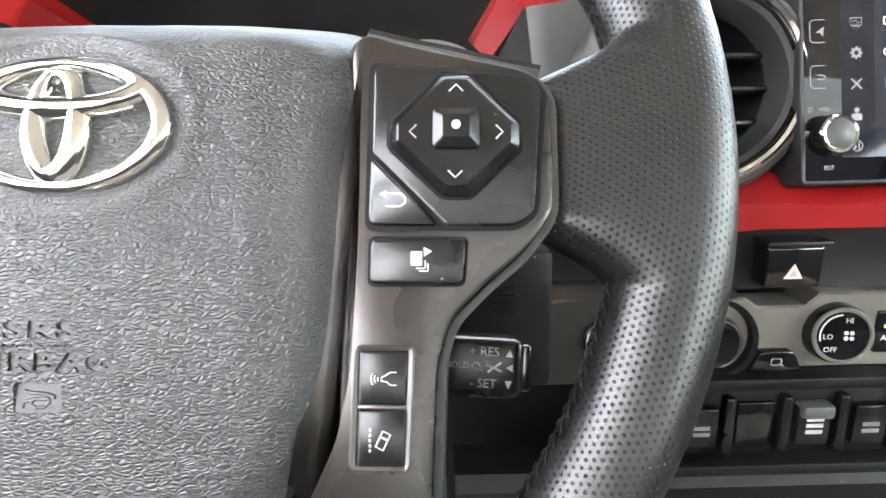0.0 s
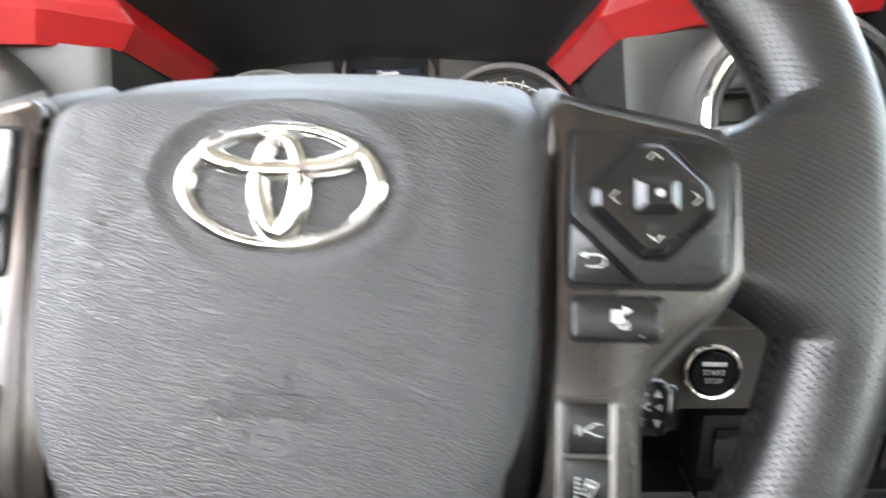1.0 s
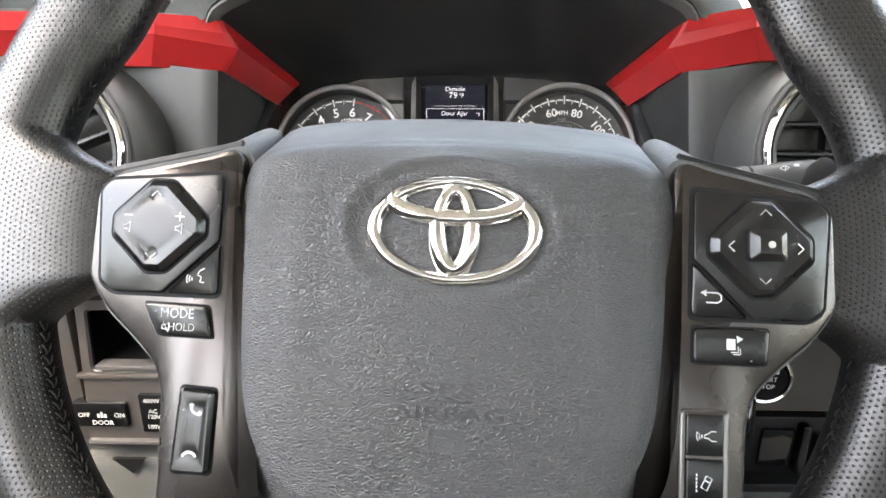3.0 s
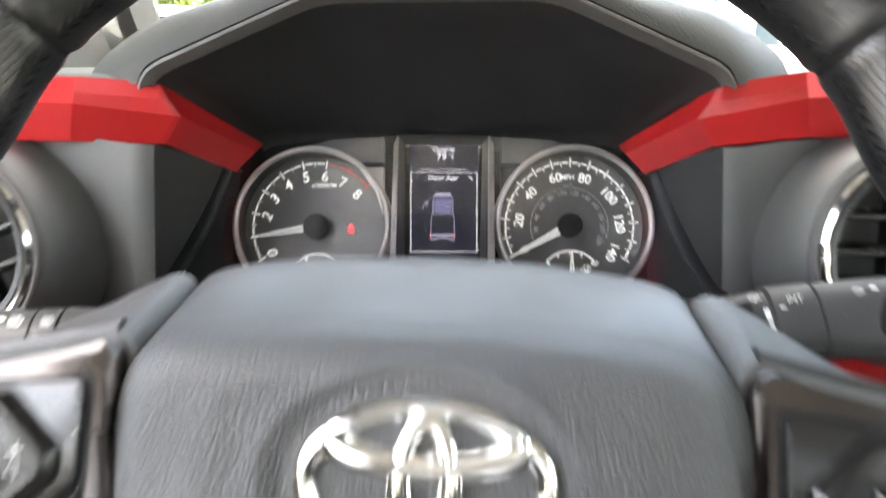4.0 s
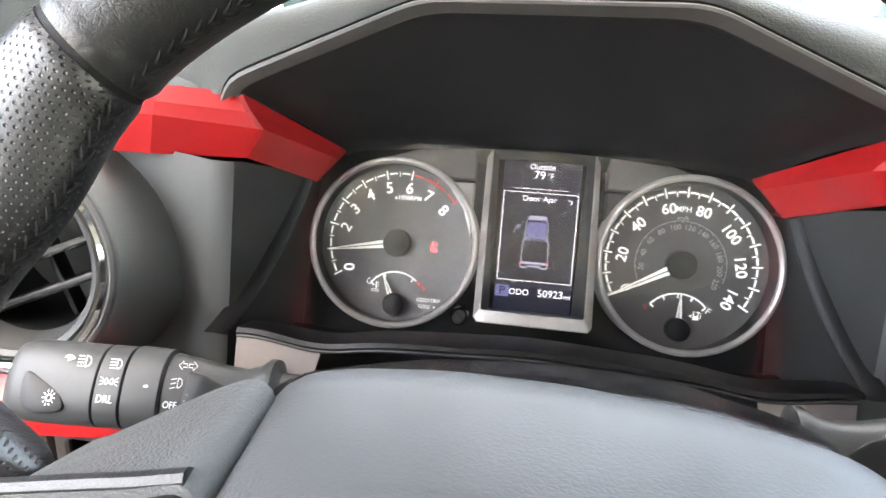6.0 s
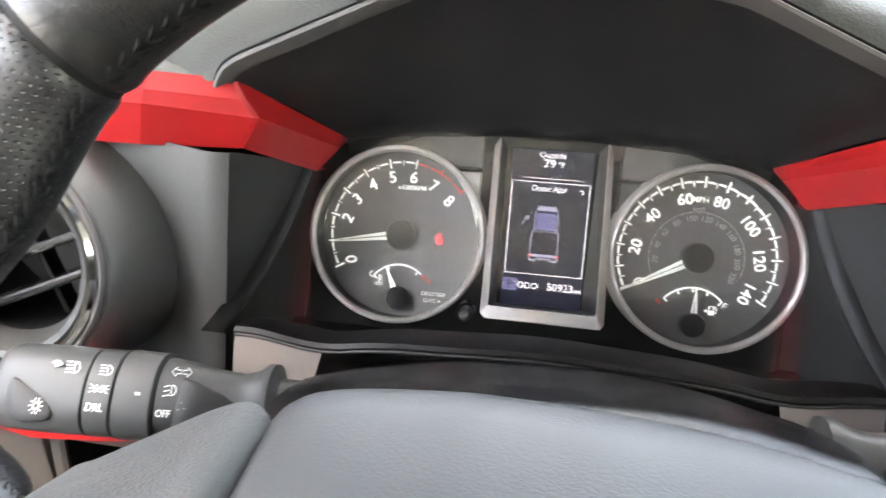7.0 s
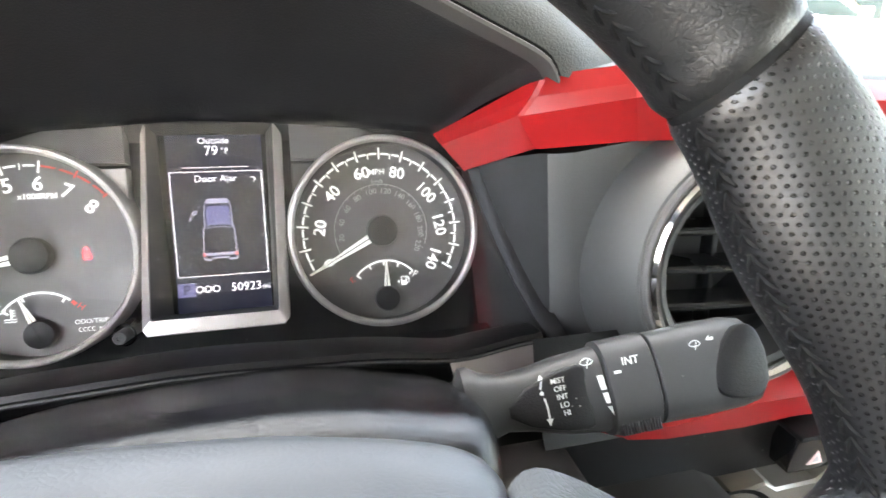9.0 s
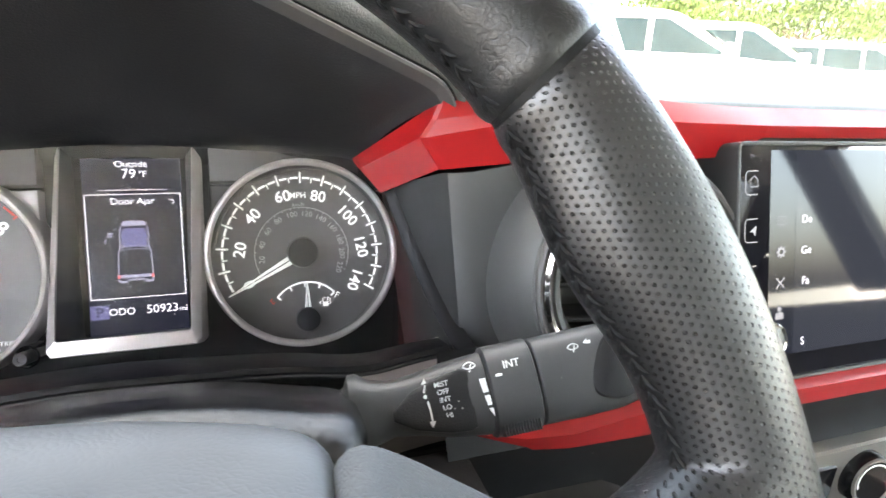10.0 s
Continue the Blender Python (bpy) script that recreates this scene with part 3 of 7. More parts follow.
# Behind the face the sides run back, and the top climbs towards the column.
for drop in (0.002, 0.005, 0.010, 0.018, 0.027, 0.034, 0.038, 0.041):
    t = min(1.0, drop / 0.034)
    rows.append([(x * (1 + 0.03 * t) * (0.985 if drop > 0.04 else 1), y + 0.0190 * t * smooth(0.0, 0.03, y) - (0.004 if drop > 0.04 else 0) * smooth(0.0, 0.03, y), z - drop) for x, y, z in last])
vs = ring_link(bm, rows)
mid = bm.verts.new((0, 0, cover_height(0, 0, 0)))
for i in range(160):
    bm.faces.new((mid, vs[0][i], vs[0][(i + 1) % 160]))
bm.faces.new(vs[-1])
def height_at(x, y):
    return cover_height(x, y, math.hypot(x * 0.6, y) / 0.12)


def fit_words(s, cx, cy, wide, cap, depth, lift, name):
    """Lettering stretched to its width and laid along the cover."""
    ob = words(name, s, cap, pose(0, 0, 0), M_PADPLAIN, None, depth, 1.12, 0.05, "recessed letters")
    me = ob.data
    x0, x1 = min(v.co.x for v in me.vertices), max(v.co.x for v in me.vertices)
    y0, y1 = min(v.co.y for v in me.vertices), max(v.co.y for v in me.vertices)
    for v in me.vertices:
        x, y = cx + (v.co.x - (x0 + x1) / 2) * wide / (x1 - x0), cy + (v.co.y - (y0 + y1) / 2) * cap / (y1 - y0)
        v.co = (x, y, height_at(x, y) + lift + v.co.z)
    return ob


# The lettering, its line and the horn sign's field are sunk into the cover.
LETTERS = (("SRS", 0.0013, -0.0550, 0.0198, 0.0048), ("AIRBAG", 0.0013, -0.0634, 0.0395, 0.0050))
FIELD = rpoly([(-0.0052, -0.0688), (0.0077, -0.0688), (0.0077, -0.0767), (-0.0052, -0.0767)], 0.0012, 4)
LINE = [(-0.0085, -0.0588), (0.0112, -0.0588), (0.0112, -0.0594), (-0.0085, -0.0594)]
SINK = 0.0009
cut = bmesh.new()
for row in LETTERS:
    ob = fit_words(*row, 0.0018, 0.0018 - SINK, "cutter")
    cut.from_mesh(ob.data)
    bpy.data.objects.remove(ob)
bmesh.ops.remove_doubles(cut, verts=cut.verts, dist=1e-6)
for pts in (FIELD, LINE):
    zc = height_at(sum(p[0] for p in pts) / len(pts), sum(p[1] for p in pts) / len(pts))
    prism(cut, pts, zc - SINK, zc + 0.002)
bmesh.ops.recalc_face_normals(cut, faces=cut.faces)
cut_me, raw_me = bpy.data.meshes.new("cutter"), bpy.data.meshes.new("raw_cover")
cut.to_mesh(cut_me)
bmesh.ops.recalc_face_normals(bm, faces=bm.faces)
bm.to_mesh(raw_me)
cutter, raw = new("cutter", cut_me), new("raw_cover", raw_me)
bl = raw.modifiers.new("sink", "BOOLEAN")
bl.operation, bl.object, bl.solver = "DIFFERENCE", cutter, "EXACT"
bl.use_self = bl.use_hole_tolerant = True
done = bpy.data.meshes.new_from_object(raw.evaluated_get(bpy.context.evaluated_depsgraph_get()))
bm = bmesh.new()
bm.from_mesh(done)
bpy.data.objects.remove(raw)
bpy.data.objects.remove(cutter)
part("airbag_cover", bm, M_PAD, wheel, "dark grey grained vinyl airbag cover", 50)
for row in LETTERS:
    fit_words(*row, 0.00004, 0.0001 - SINK, "recessed_lettering").parent = wheel
bm = bmesh.new()
tz = height_at(0.0013, -0.0727) - SINK + 0.0002
prism(bm, offset(FIELD, 0.0002), tz - 0.0002, tz, 0.0)
tube(bm, [(-0.0028, -0.0708, tz), (-0.0010, -0.0714, tz), (0.0030, -0.0716, tz), (0.0052, -0.0722, tz), (0.0056, -0.0728, tz)], 0.0005, 6)
tube(bm, [(-0.0030, -0.0752, tz), (-0.0026, -0.0738, tz), (0.0002, -0.0730, tz), (0.0040, -0.0728, tz)], 0.0005, 6)
tube(bm, [(0.0002, -0.0730, tz), (-0.0008, -0.0742, tz), (0.0006, -0.0752, tz), (0.0030, -0.0750, tz), (0.0042, -0.0738, tz), (0.0040, -0.0728, tz)], 0.00045, 6)
part("horn_sign", bm, M_PADPLAIN, wheel, "raised horn sign in a sunk field")



def oval(bm, cx, cy, a, b, width, z0, height, n=72, taper=0.0):
    """A rounded elliptical band."""
    rows = []
    for i in range(n):
        t = 2 * math.pi * i / n
        c, s = math.cos(t), math.sin(t)
        w = width * (1 + taper * abs(c))
        nx, ny = c * b, s * a
        ln = math.hypot(nx, ny)
        nx, ny = nx / ln, ny / ln
        row = []
        for d, h in ((-0.5, 0), (-0.48, 0.28), (-0.43, 0.51), (-0.35, 0.71), (-0.25, 0.87), (-0.13, 0.97), (0.0, 1.0), (0.13, 0.97), (0.25, 0.87), (0.35, 0.71), (0.43, 0.51), (0.48, 0.28), (0.5, 0)):
            row.append((cx + a * c + nx * w * d, cy + b * s + ny * w * d, z0 + height * h))
        rows.append(row)
    rows.append(rows[0])
    ring_link(bm, rows, False)
    bmesh.ops.remove_doubles(bm, verts=bm.verts, dist=1e-7)
    return bm


EZ = 0.0022


def domed(bm, cy=0.001):
    """Bow a band: its foot turns down, its top up."""
    for v in bm.verts:
        v.co.z -= 6.0 * (v.co.y - cy) ** 2 + 1.6 * (v.co.x - 0.001) ** 2
    return bm


emblem = part("emblem", domed(oval(bmesh.new(), 0.001, 0.0005, 0.0288, 0.0178, 0.0052, EZ, 0.0042, taper=0.30)), M_CHROME, wheel, "polished chrome oval emblem", 60)


def drawn_band(bm, cx, cy, a, b, thin, thick, z0, height, n=72, tips=0.0):
    """An oval band whose width swells from thin at its top to thick at its foot."""
    rows = []
    for i in range(n):
        t = 2 * math.pi * i / n
        c, s = math.cos(t), math.sin(t)
        w = thin + (thick - thin) * smooth(0.75, -0.6, s) + tips * abs(c) ** 6
        nx, ny = c * b, s * a
        ln = math.hypot(nx, ny)
        nx, ny = nx / ln, ny / ln
        rows.append([(cx + a * c + nx * w * d, cy + b * s + ny * w * d, z0 + height * h) for d, h in ((-0.5, 0), (-0.48, 0.28), (-0.43, 0.51), (-0.35, 0.71), (-0.25, 0.87), (-0.13, 0.97), (0.0, 1.0), (0.13, 0.97), (0.25, 0.87), (0.35, 0.71), (0.43, 0.51), (0.48, 0.28), (0.5, 0))])
    rows.append(rows[0])
    ring_link(bm, rows, False)
    bmesh.ops.remove_doubles(bm, verts=bm.verts, dist=1e-7)
    return bm


part("upper_oval", domed(drawn_band(bmesh.new(), 0.001, 0.0114, 0.0226, 0.0066, 0.0014, 0.0072, EZ + 0.0004, 0.0044, tips=0.0012)), M_CHROME, emblem, "", 60)
part("middle_oval", domed(drawn_band(bmesh.new(), 0.001, 0.0007, 0.0062, 0.0142, 0.0058, 0.0080, EZ + 0.0002, 0.0042)), M_CHROME, emblem, "", 60)

TRIM_R = [(0.0795, 0.0255), (0.0835, 0.0305), (0.093, 0.0270), (0.1300, 0.0185), (0.1362, 0.0125), (0.1368, -0.022), (0.1285, -0.0335), (0.1175, -0.0430),
          (0.1085, -0.0525), (0.1052, -0.064), (0.1042, -0.098), (0.105, -0.118), (0.060, -0.118), (0.0705, -0.098), (0.0770, -0.083), (0.0800, -0.066), (0.0812, -0.032), (0.0812, -0.005)]


LEFT_DISHES = ((-0.1098, 0.0100, 0.0022, 0.0009), (-0.1102, -0.0120, 0.0024, 0.0009))
RIGHT_DISHES = ((0.1098, 0.0105, 0.0030, 0.0004), (0.1097, -0.0122, 0.0030, 0.0004), (0.0985, -0.0011, 0.0030, 0.0004), (0.1212, -0.0011, 0.0030, 0.0004))


def dished(pts, z0, z1, dishes, c=0.0026):
    """A chamfered key whose face has shallow finger dishes (x, y, radius, depth)."""
    bm = bmesh.new()
    face = offset(pts, c)
    cx, cy = sum(p[0] for p in face) / len(face), sum(p[1] for p in face) / len(face)

    def lower(x, y):
        return sum(d * math.exp(-((x - a) ** 2 + (y - b) ** 2) / r ** 2) for a, b, r, d in dishes)

    rows = [[(x, y, z0) for x, y in pts], [(x, y, z1 - c) for x, y in pts], [(x, y, z1 - c * 0.88) for x, y in offset(pts, c * 0.08)], [(x, y, z1 - c * 0.12) for x, y in offset(pts, c * 0.85)]]
    for k in range(30):
        q = 1 - k / 30
        rows.append([(cx + (x - cx) * q, cy + (y - cy) * q, z1 - lower(cx + (x - cx) * q, cy + (y - cy) * q)) for x, y in face])
    ring_link(bm, rows, True, True, True)
    return bm


def mirrored(pts, left):
    return [(-x, y) for x, y in reversed(pts)] if left else pts


OCT = [(0.1055, 0.0155), (0.1135, 0.0155), (0.1268, 0.0025), (0.1268, -0.0050), (0.1135, -0.0180), (0.1065, -0.0180), (0.0920, -0.0042), (0.0920, 0.0022)]
PAD = [(0.0866, 0.0195), (0.1300, 0.0160), (0.1335, 0.0120), (0.1312, -0.0225), (0.1262, -0.0262), (0.1072, -0.0262), (0.0866, -0.0058)]
CORNER = [(0.0862, -0.0070), (0.1055, -0.0262), (0.0858, -0.0262)]
TOPZ = -0.0045
for left in (False, True):
    side = "left" if left else "right"
    trim = part(side + "_spoke_trim", prism(bmesh.new(), mirrored(rpoly(TRIM_R, 0.004, 3), left), -0.020, TOPZ, 0.0018), M_TRIM, wheel, "smoked silver spoke trim")
    # The dark pan behind the trim, with its raised leather edge along the top.
    shell = mirrored(offset(rpoly(TRIM_R, 0.004, 3), -0.0022), left)
    bm = bmesh.new()
    ring_link(bm, [[(x, y + 0.017 * t * smooth(0.005, 0.02, y) * (1 - 0.75 * smooth(0.088, 0.130, abs(x))), -0.0095 - 0.032 * t) for x, y in shell] for t in (0.0, 0.06, 0.3, 0.6, 0.9, 1.0)], True, True, True)
    part(side + "_spoke_back", bm, M_SPOKE, wheel, "dark grey grained spoke backing")
    bm = bmesh.new()
    edge = [(0.0835, 0.0325), (0.095, 0.0295), (0.115, 0.0250), (0.134, 0.0205)]
    tube(bm, [(-x if left else x, y, -0.012) for x, y in edge], 0.0026, 8)
    part(side + "_leather_edge", bm, M_LEATHER, wheel, "black leather welt")
    gap = [(0.0852, 0.0208), (0.1306, 0.0172), (0.1348, 0.0126), (0.1325, -0.0232), (0.1268, -0.0276), (0.0848, -0.0276)]
    part(side + "_switch_well", prism(bmesh.new(), mirrored(rpoly(gap, 0.003, 4), left), TOPZ - 0.002, TOPZ + 0.0004), M_DEEP, wheel, "black gap round the switch pad")
    pad = part(side + "_switch_pad", prism(bmesh.new(), mirrored(rpoly(PAD, [0.003, 0.002, 0.002, 0.002, 0.002, 0.0008, 0.0008], 4), left), TOPZ - 0.002, TOPZ + 0.0016, 0.0008), M_BUTTON, wheel, "satin black switch pad")
    part("corner_button", prism(bmesh.new(), mirrored(rpoly(CORNER, [0.0006, 0.0012, 0.003], 4), left), TOPZ - 0.002, TOPZ + 0.0016, 0.0008), M_BUTTON, pad)
    part("four_way_recess", prism(bmesh.new(), mirrored(rpoly(offset(OCT, -0.0014), 0.0018, 3), left), TOPZ + 0.0012, TOPZ + 0.00175), M_DEEP, pad)
    part("four_way_button", dished(mirrored(rpoly(offset(OCT, -0.0004), 0.0016, 3), left), TOPZ + 0.0012, TOPZ + 0.0050, LEFT_DISHES if left else RIGHT_DISHES), M_BUTTON, pad)

FZ = TOPZ + 0.0050
# Right pad: arrows and a raised centre key.
rpad = next(o for o in wheel.children if o.name == "right_switch_pad")
bm = bmesh.new()
for cx, cy, r in ((0.1098, 0.0112, 0), (0.1097, -0.0128, 180), (0.0982, -0.0010, 90), (0.1215, -0.0012, 270)):
    q = Matrix.Rotation(radians(r), 2)
    stroke(bm, [tuple(Vector((cx, cy)) + q @ Vector(p)) for p in ((-0.0019, -0.0009), (0, 0.0010), (0.0019, -0.0009))], 0.00045, FZ - 0.0002)
part("arrow_marks", bm, M_KEYPRINT, rpad, "white printed arrows")
bm = bmesh.new()
key = rpoly([(0.1035, 0.0052), (0.1163, 0.0052), (0.1163, -0.0060), (0.1035, -0.0060)], 0.0016, 4)
kx, ky = 0.1099, -0.0004
ring_link(bm, [[(kx + (x - kx) * q, ky + (y - ky) * q, FZ + h) for x, y in key] for q, h in ((1.0, -0.001), (1.0, 0.0010), (0.97, 0.0015), (0.92, 0.0017), (0.60, 0.0030), (0.56, 0.0032), (0.3, 0.0033))], True, True, True)
part("centre_key", bm, M_BUTTON, rpad, "raised black centre key", 25)
part("key_dot", lathe(bmesh.new(), [(0.0012, FZ + 0.0036), (0.0012, FZ + 0.0040)], 20, pose(0.1099, -0.0004, 0), False, True), M_KEYPRINT, rpad, "white dot")
bm = bmesh.new()
stroke(bm, [(0.0905, -0.0175), (0.0948, -0.0175), (0.0960, -0.0185), (0.0960, -0.0200), (0.0948, -0.0210), (0.0908, -0.0210)], 0.0005, TOPZ + 0.0016)
flat(bm, [(0.0908, -0.0165), (0.0908, -0.0187), (0.0888, -0.0176)], TOPZ + 0.0016)
part("back_mark", bm, M_KEYPRINT, rpad, "white return arrow")
# Left pad: arrows, volume signs and a voice sign.
lpad = next(o for o in wheel.children if o.name == "left_switch_pad")
bm = bmesh.new()
for cx, cy, r in ((-0.1098, 0.0105, 0), (-0.1105, -0.0125, 180)):
    q = Matrix.Rotation(radians(r), 2)
    stroke(bm, [tuple(Vector((cx, cy)) + q @ Vector(p)) for p in ((-0.0019, -0.0009), (0, 0.0010), (0.0019, -0.0009))], 0.00045, FZ - 0.0002)
stroke(bm, [(-0.1215, 0.0022), (-0.1182, 0.0022)], 0.00045, FZ)
stroke(bm, [(-0.1020, 0.0022), (-0.0985, 0.0022)], 0.00045, FZ)
stroke(bm, [(-0.10025, 0.0039), (-0.10025, 0.0005)], 0.00045, FZ)
for cx in (-0.1200, -0.1003):
    stroke(bm, [(cx - 0.0014, -0.0015), (cx - 0.0002, -0.0015), (cx + 0.0010, -0.0002), (cx + 0.0010, -0.0042), (cx - 0.0002, -0.0030), (cx - 0.0014, -0.0030)], 0.0003, FZ, closed=True)
part("volume_marks", bm, M_KEYPRINT, lpad, "white printed arrows and volume signs")
bm = bmesh.new()
stroke(bm, [(-0.0912, -0.0165), (-0.0930, -0.0175), (-0.0936, -0.0190), (-0.0922, -0.0196), (-0.0926, -0.0215), (-0.0910, -0.0218)], 0.0004, TOPZ + 0.0016)
for k in range(3):
    stroke(bm, arc(-0.0945, -0.0205, 0.0012 + 0.0010 * k, 150, 210, 5), 0.00035, TOPZ + 0.0016)
part("voice_mark", bm, M_KEYPRINT, lpad, "white talking head sign")

# Lower keys.
mode = part("mode_button", prism(bmesh.new(), rpoly([(-0.1130, -0.0300), (-0.0892, -0.0305), (-0.0868, -0.0418), (-0.1075, -0.0415)], 0.0016, 4), TOPZ - 0.002, TOPZ + 0.0022, 0.0008), M_BUTTON, wheel, "satin black mode key")
part("key_gap", prism(bmesh.new(), rpoly(offset([(-0.1130, -0.0300), (-0.0892, -0.0305), (-0.0868, -0.0418), (-0.1075, -0.0415)], -0.0007), 0.0016, 4), TOPZ - 0.002, TOPZ + 0.0003), M_DEEP, mode, "black gap round the key")
words("mode_lettering", "MODE", 0.0036, pose(-0.1000, -0.0335, TOPZ + 0.0022) @ Matrix.Diagonal((0.86, 1, 1, 1)), M_KEYPRINT, mode, bold=-0.02)
words("mode_lettering", "HOLD", 0.0029, pose(-0.0980, -0.0385, TOPZ + 0.0022) @ Matrix.Diagonal((0.86, 1, 1, 1)), M_KEYPRINT, mode, bold=-0.02)
bm = bmesh.new()
stroke(bm, [(-0.1052, -0.0378), (-0.1040, -0.0378), (-0.1028, -0.0367), (-0.1028, -0.0403), (-0.1040, -0.0392), (-0.1052, -0.0392)], 0.0003, TOPZ + 0.0022, closed=True)
stroke(bm, [(-0.1050, -0.0366), (-0.1028, -0.0402)], 0.0003, TOPZ + 0.0022)
part("mute_mark", bm, M_KEYPRINT, mode)
page = part("page_button", prism(bmesh.new(), rpoly([(0.0868, -0.0298), (0.1128, -0.0298), (0.1118, -0.0422), (0.0866, -0.0422)], 0.0022, 4), TOPZ - 0.002, TOPZ + 0.0018, 0.0008), M_BUTTON, wheel, "satin black page key")
part("key_gap", prism(bmesh.new(), rpoly(offset([(0.0868, -0.0298), (0.1128, -0.0298), (0.1118, -0.0422), (0.0866, -0.0422)], -0.0007), 0.0022, 4), TOPZ - 0.002, TOPZ + 0.0003), M_DEEP, page, "black gap round the key")
bm = bmesh.new()
flat(bm, [(0.0978, -0.0334), (0.1008, -0.0334), (0.1008, -0.0372), (0.0978, -0.0372)], TOPZ + 0.0018)
flat(bm, [(0.1012, -0.0322), (0.1034, -0.0333), (0.1014, -0.0348)], TOPZ + 0.0018)
for k in (1, 2):
    d = 0.0007 * k
    stroke(bm, [(0.1010 + d, -0.0352 - d), (0.1010 + d, -0.0373 - d), (0.0986 + d, -0.0373 - d)], 0.0004, TOPZ + 0.0018)
part("page_mark", bm, M_KEYPRINT, page, "white stacked pages sign")
phone = part("phone_keys", dished(rpoly([(-0.0968, -0.0598), (-0.0838, -0.0605), (-0.0842, -0.0908), (-0.0985, -0.0905)], 0.0022, 4), TOPZ - 0.002, TOPZ + 0.0030, ((-0.0895, -0.0668, 0.0026, 0.0011), (-0.0910, -0.0842, 0.0026, 0.0011)), 0.0014), M_BUTTON, wheel, "satin black telephone rocker")
part("key_gap", prism(bmesh.new(), rpoly(offset([(-0.0968, -0.0598), (-0.0838, -0.0605), (-0.0842, -0.0908), (-0.0985, -0.0905)], -0.0007), 0.0022, 4), TOPZ - 0.002, TOPZ + 0.0003), M_DEEP, phone, "black gap round the key")
bm = bmesh.new()
stroke(bm, arc(-0.0890, -0.0665, 0.0026, 170, 280, 10), 0.0009, TOPZ + 0.0026)
for p in ((-0.0914, -0.0662), (-0.0884, -0.0690)):
    flat(bm, [(p[0] + 0.0009 * math.cos(a), p[1] + 0.0009 * math.sin(a)) for a in (0, 1, 2, 3, 4, 5)], TOPZ + 0.0026)
stroke(bm, arc(-0.0912, -0.0852, 0.0026, 20, 160, 10), 0.0010, TOPZ + 0.0026)
part("phone_marks", bm, M_KEYPRINT, phone, "white call and hang-up signs")
bm = bmesh.new()
fr = rpoly([(0.0826, -0.0586), (0.0992, -0.0582), (0.0984, -0.0912), (0.0822, -0.0912)], 0.0024, 4)
ins = offset(fr, 0.0016)
ring_link(bm, [[(x, y, TOPZ - 0.001) for x, y in fr], [(x, y, TOPZ + 0.0012) for x, y in fr], [(x, y, TOPZ + 0.0014) for x, y in offset(fr, 0.0005)],
               [(x, y, TOPZ + 0.0010) for x, y in ins], [(x, y, TOPZ - 0.001) for x, y in ins]])
assist = part("driver_assist_keys", bm, M_TRIMEDGE, wheel, "dark silver frame with two black keys")
for y0, y1 in ((-0.0600, -0.0740), (-0.0752, -0.0898)):
    part("key", prism(bmesh.new(), rpoly([(0.0845, y0), (0.0974, y0), (0.0970, y1), (0.0843, y1)], 0.0010, 3), TOPZ - 0.001, TOPZ + 0.0016, 0.0006), M_BUTTON, assist, "satin black key")
part("divider", box(bmesh.new(), 0.0842, 0.0972, -0.0752, -0.0740, TOPZ - 0.001, TOPZ + 0.0014, 0.0003), M_TRIMEDGE, assist)
bm = bmesh.new()
for k in range(3):
    stroke(bm, arc(0.0905, -0.0672, 0.0010 + 0.0009 * k, 150, 215, 5), 0.0003, TOPZ + 0.0016)
stroke(bm, [(0.0945, -0.0655), (0.0928, -0.0655), (0.0915, -0.0664), (0.0905, -0.0668), (0.0905, -0.0678), (0.0920, -0.0680), (0.0928, -0.0688), (0.0945, -0.0688)], 0.00035, TOPZ + 0.0016)
for k in range(5):
    stroke(bm, [(0.0878, -0.0800 - 0.0013 * k), (0.0878, -0.0808 - 0.0013 * k)], 0.0005, TOPZ + 0.0016)
q = Matrix.Rotation(radians(-25), 2)
stroke(bm, [tuple(Vector((0.0912, -0.0830)) + q @ Vector(p)) for p in ((-0.0011, 0.0022), (0.0011, 0.0022), (0.0011, -0.0022), (-0.0011, -0.0022))], 0.0004, TOPZ + 0.0016, closed=True)
stroke(bm, [tuple(Vector((0.0912, -0.0830)) + q @ Vector(p)) for p in ((-0.0008, 0.0006), (0.0008, 0.0006))], 0.0005, TOPZ + 0.0016)
part("assist_marks", bm, M_KEYPRINT, assist, "white sensor and lane signs")
# Hub behind the cover.
part("hub", lathe(bmesh.new(), [(0.0, -0.02), (0.040, -0.022), (0.040, -0.06), (0.036, -0.11), (0.0, -0.11)], 40), M_BLACK, wheel, "black plastic hub")

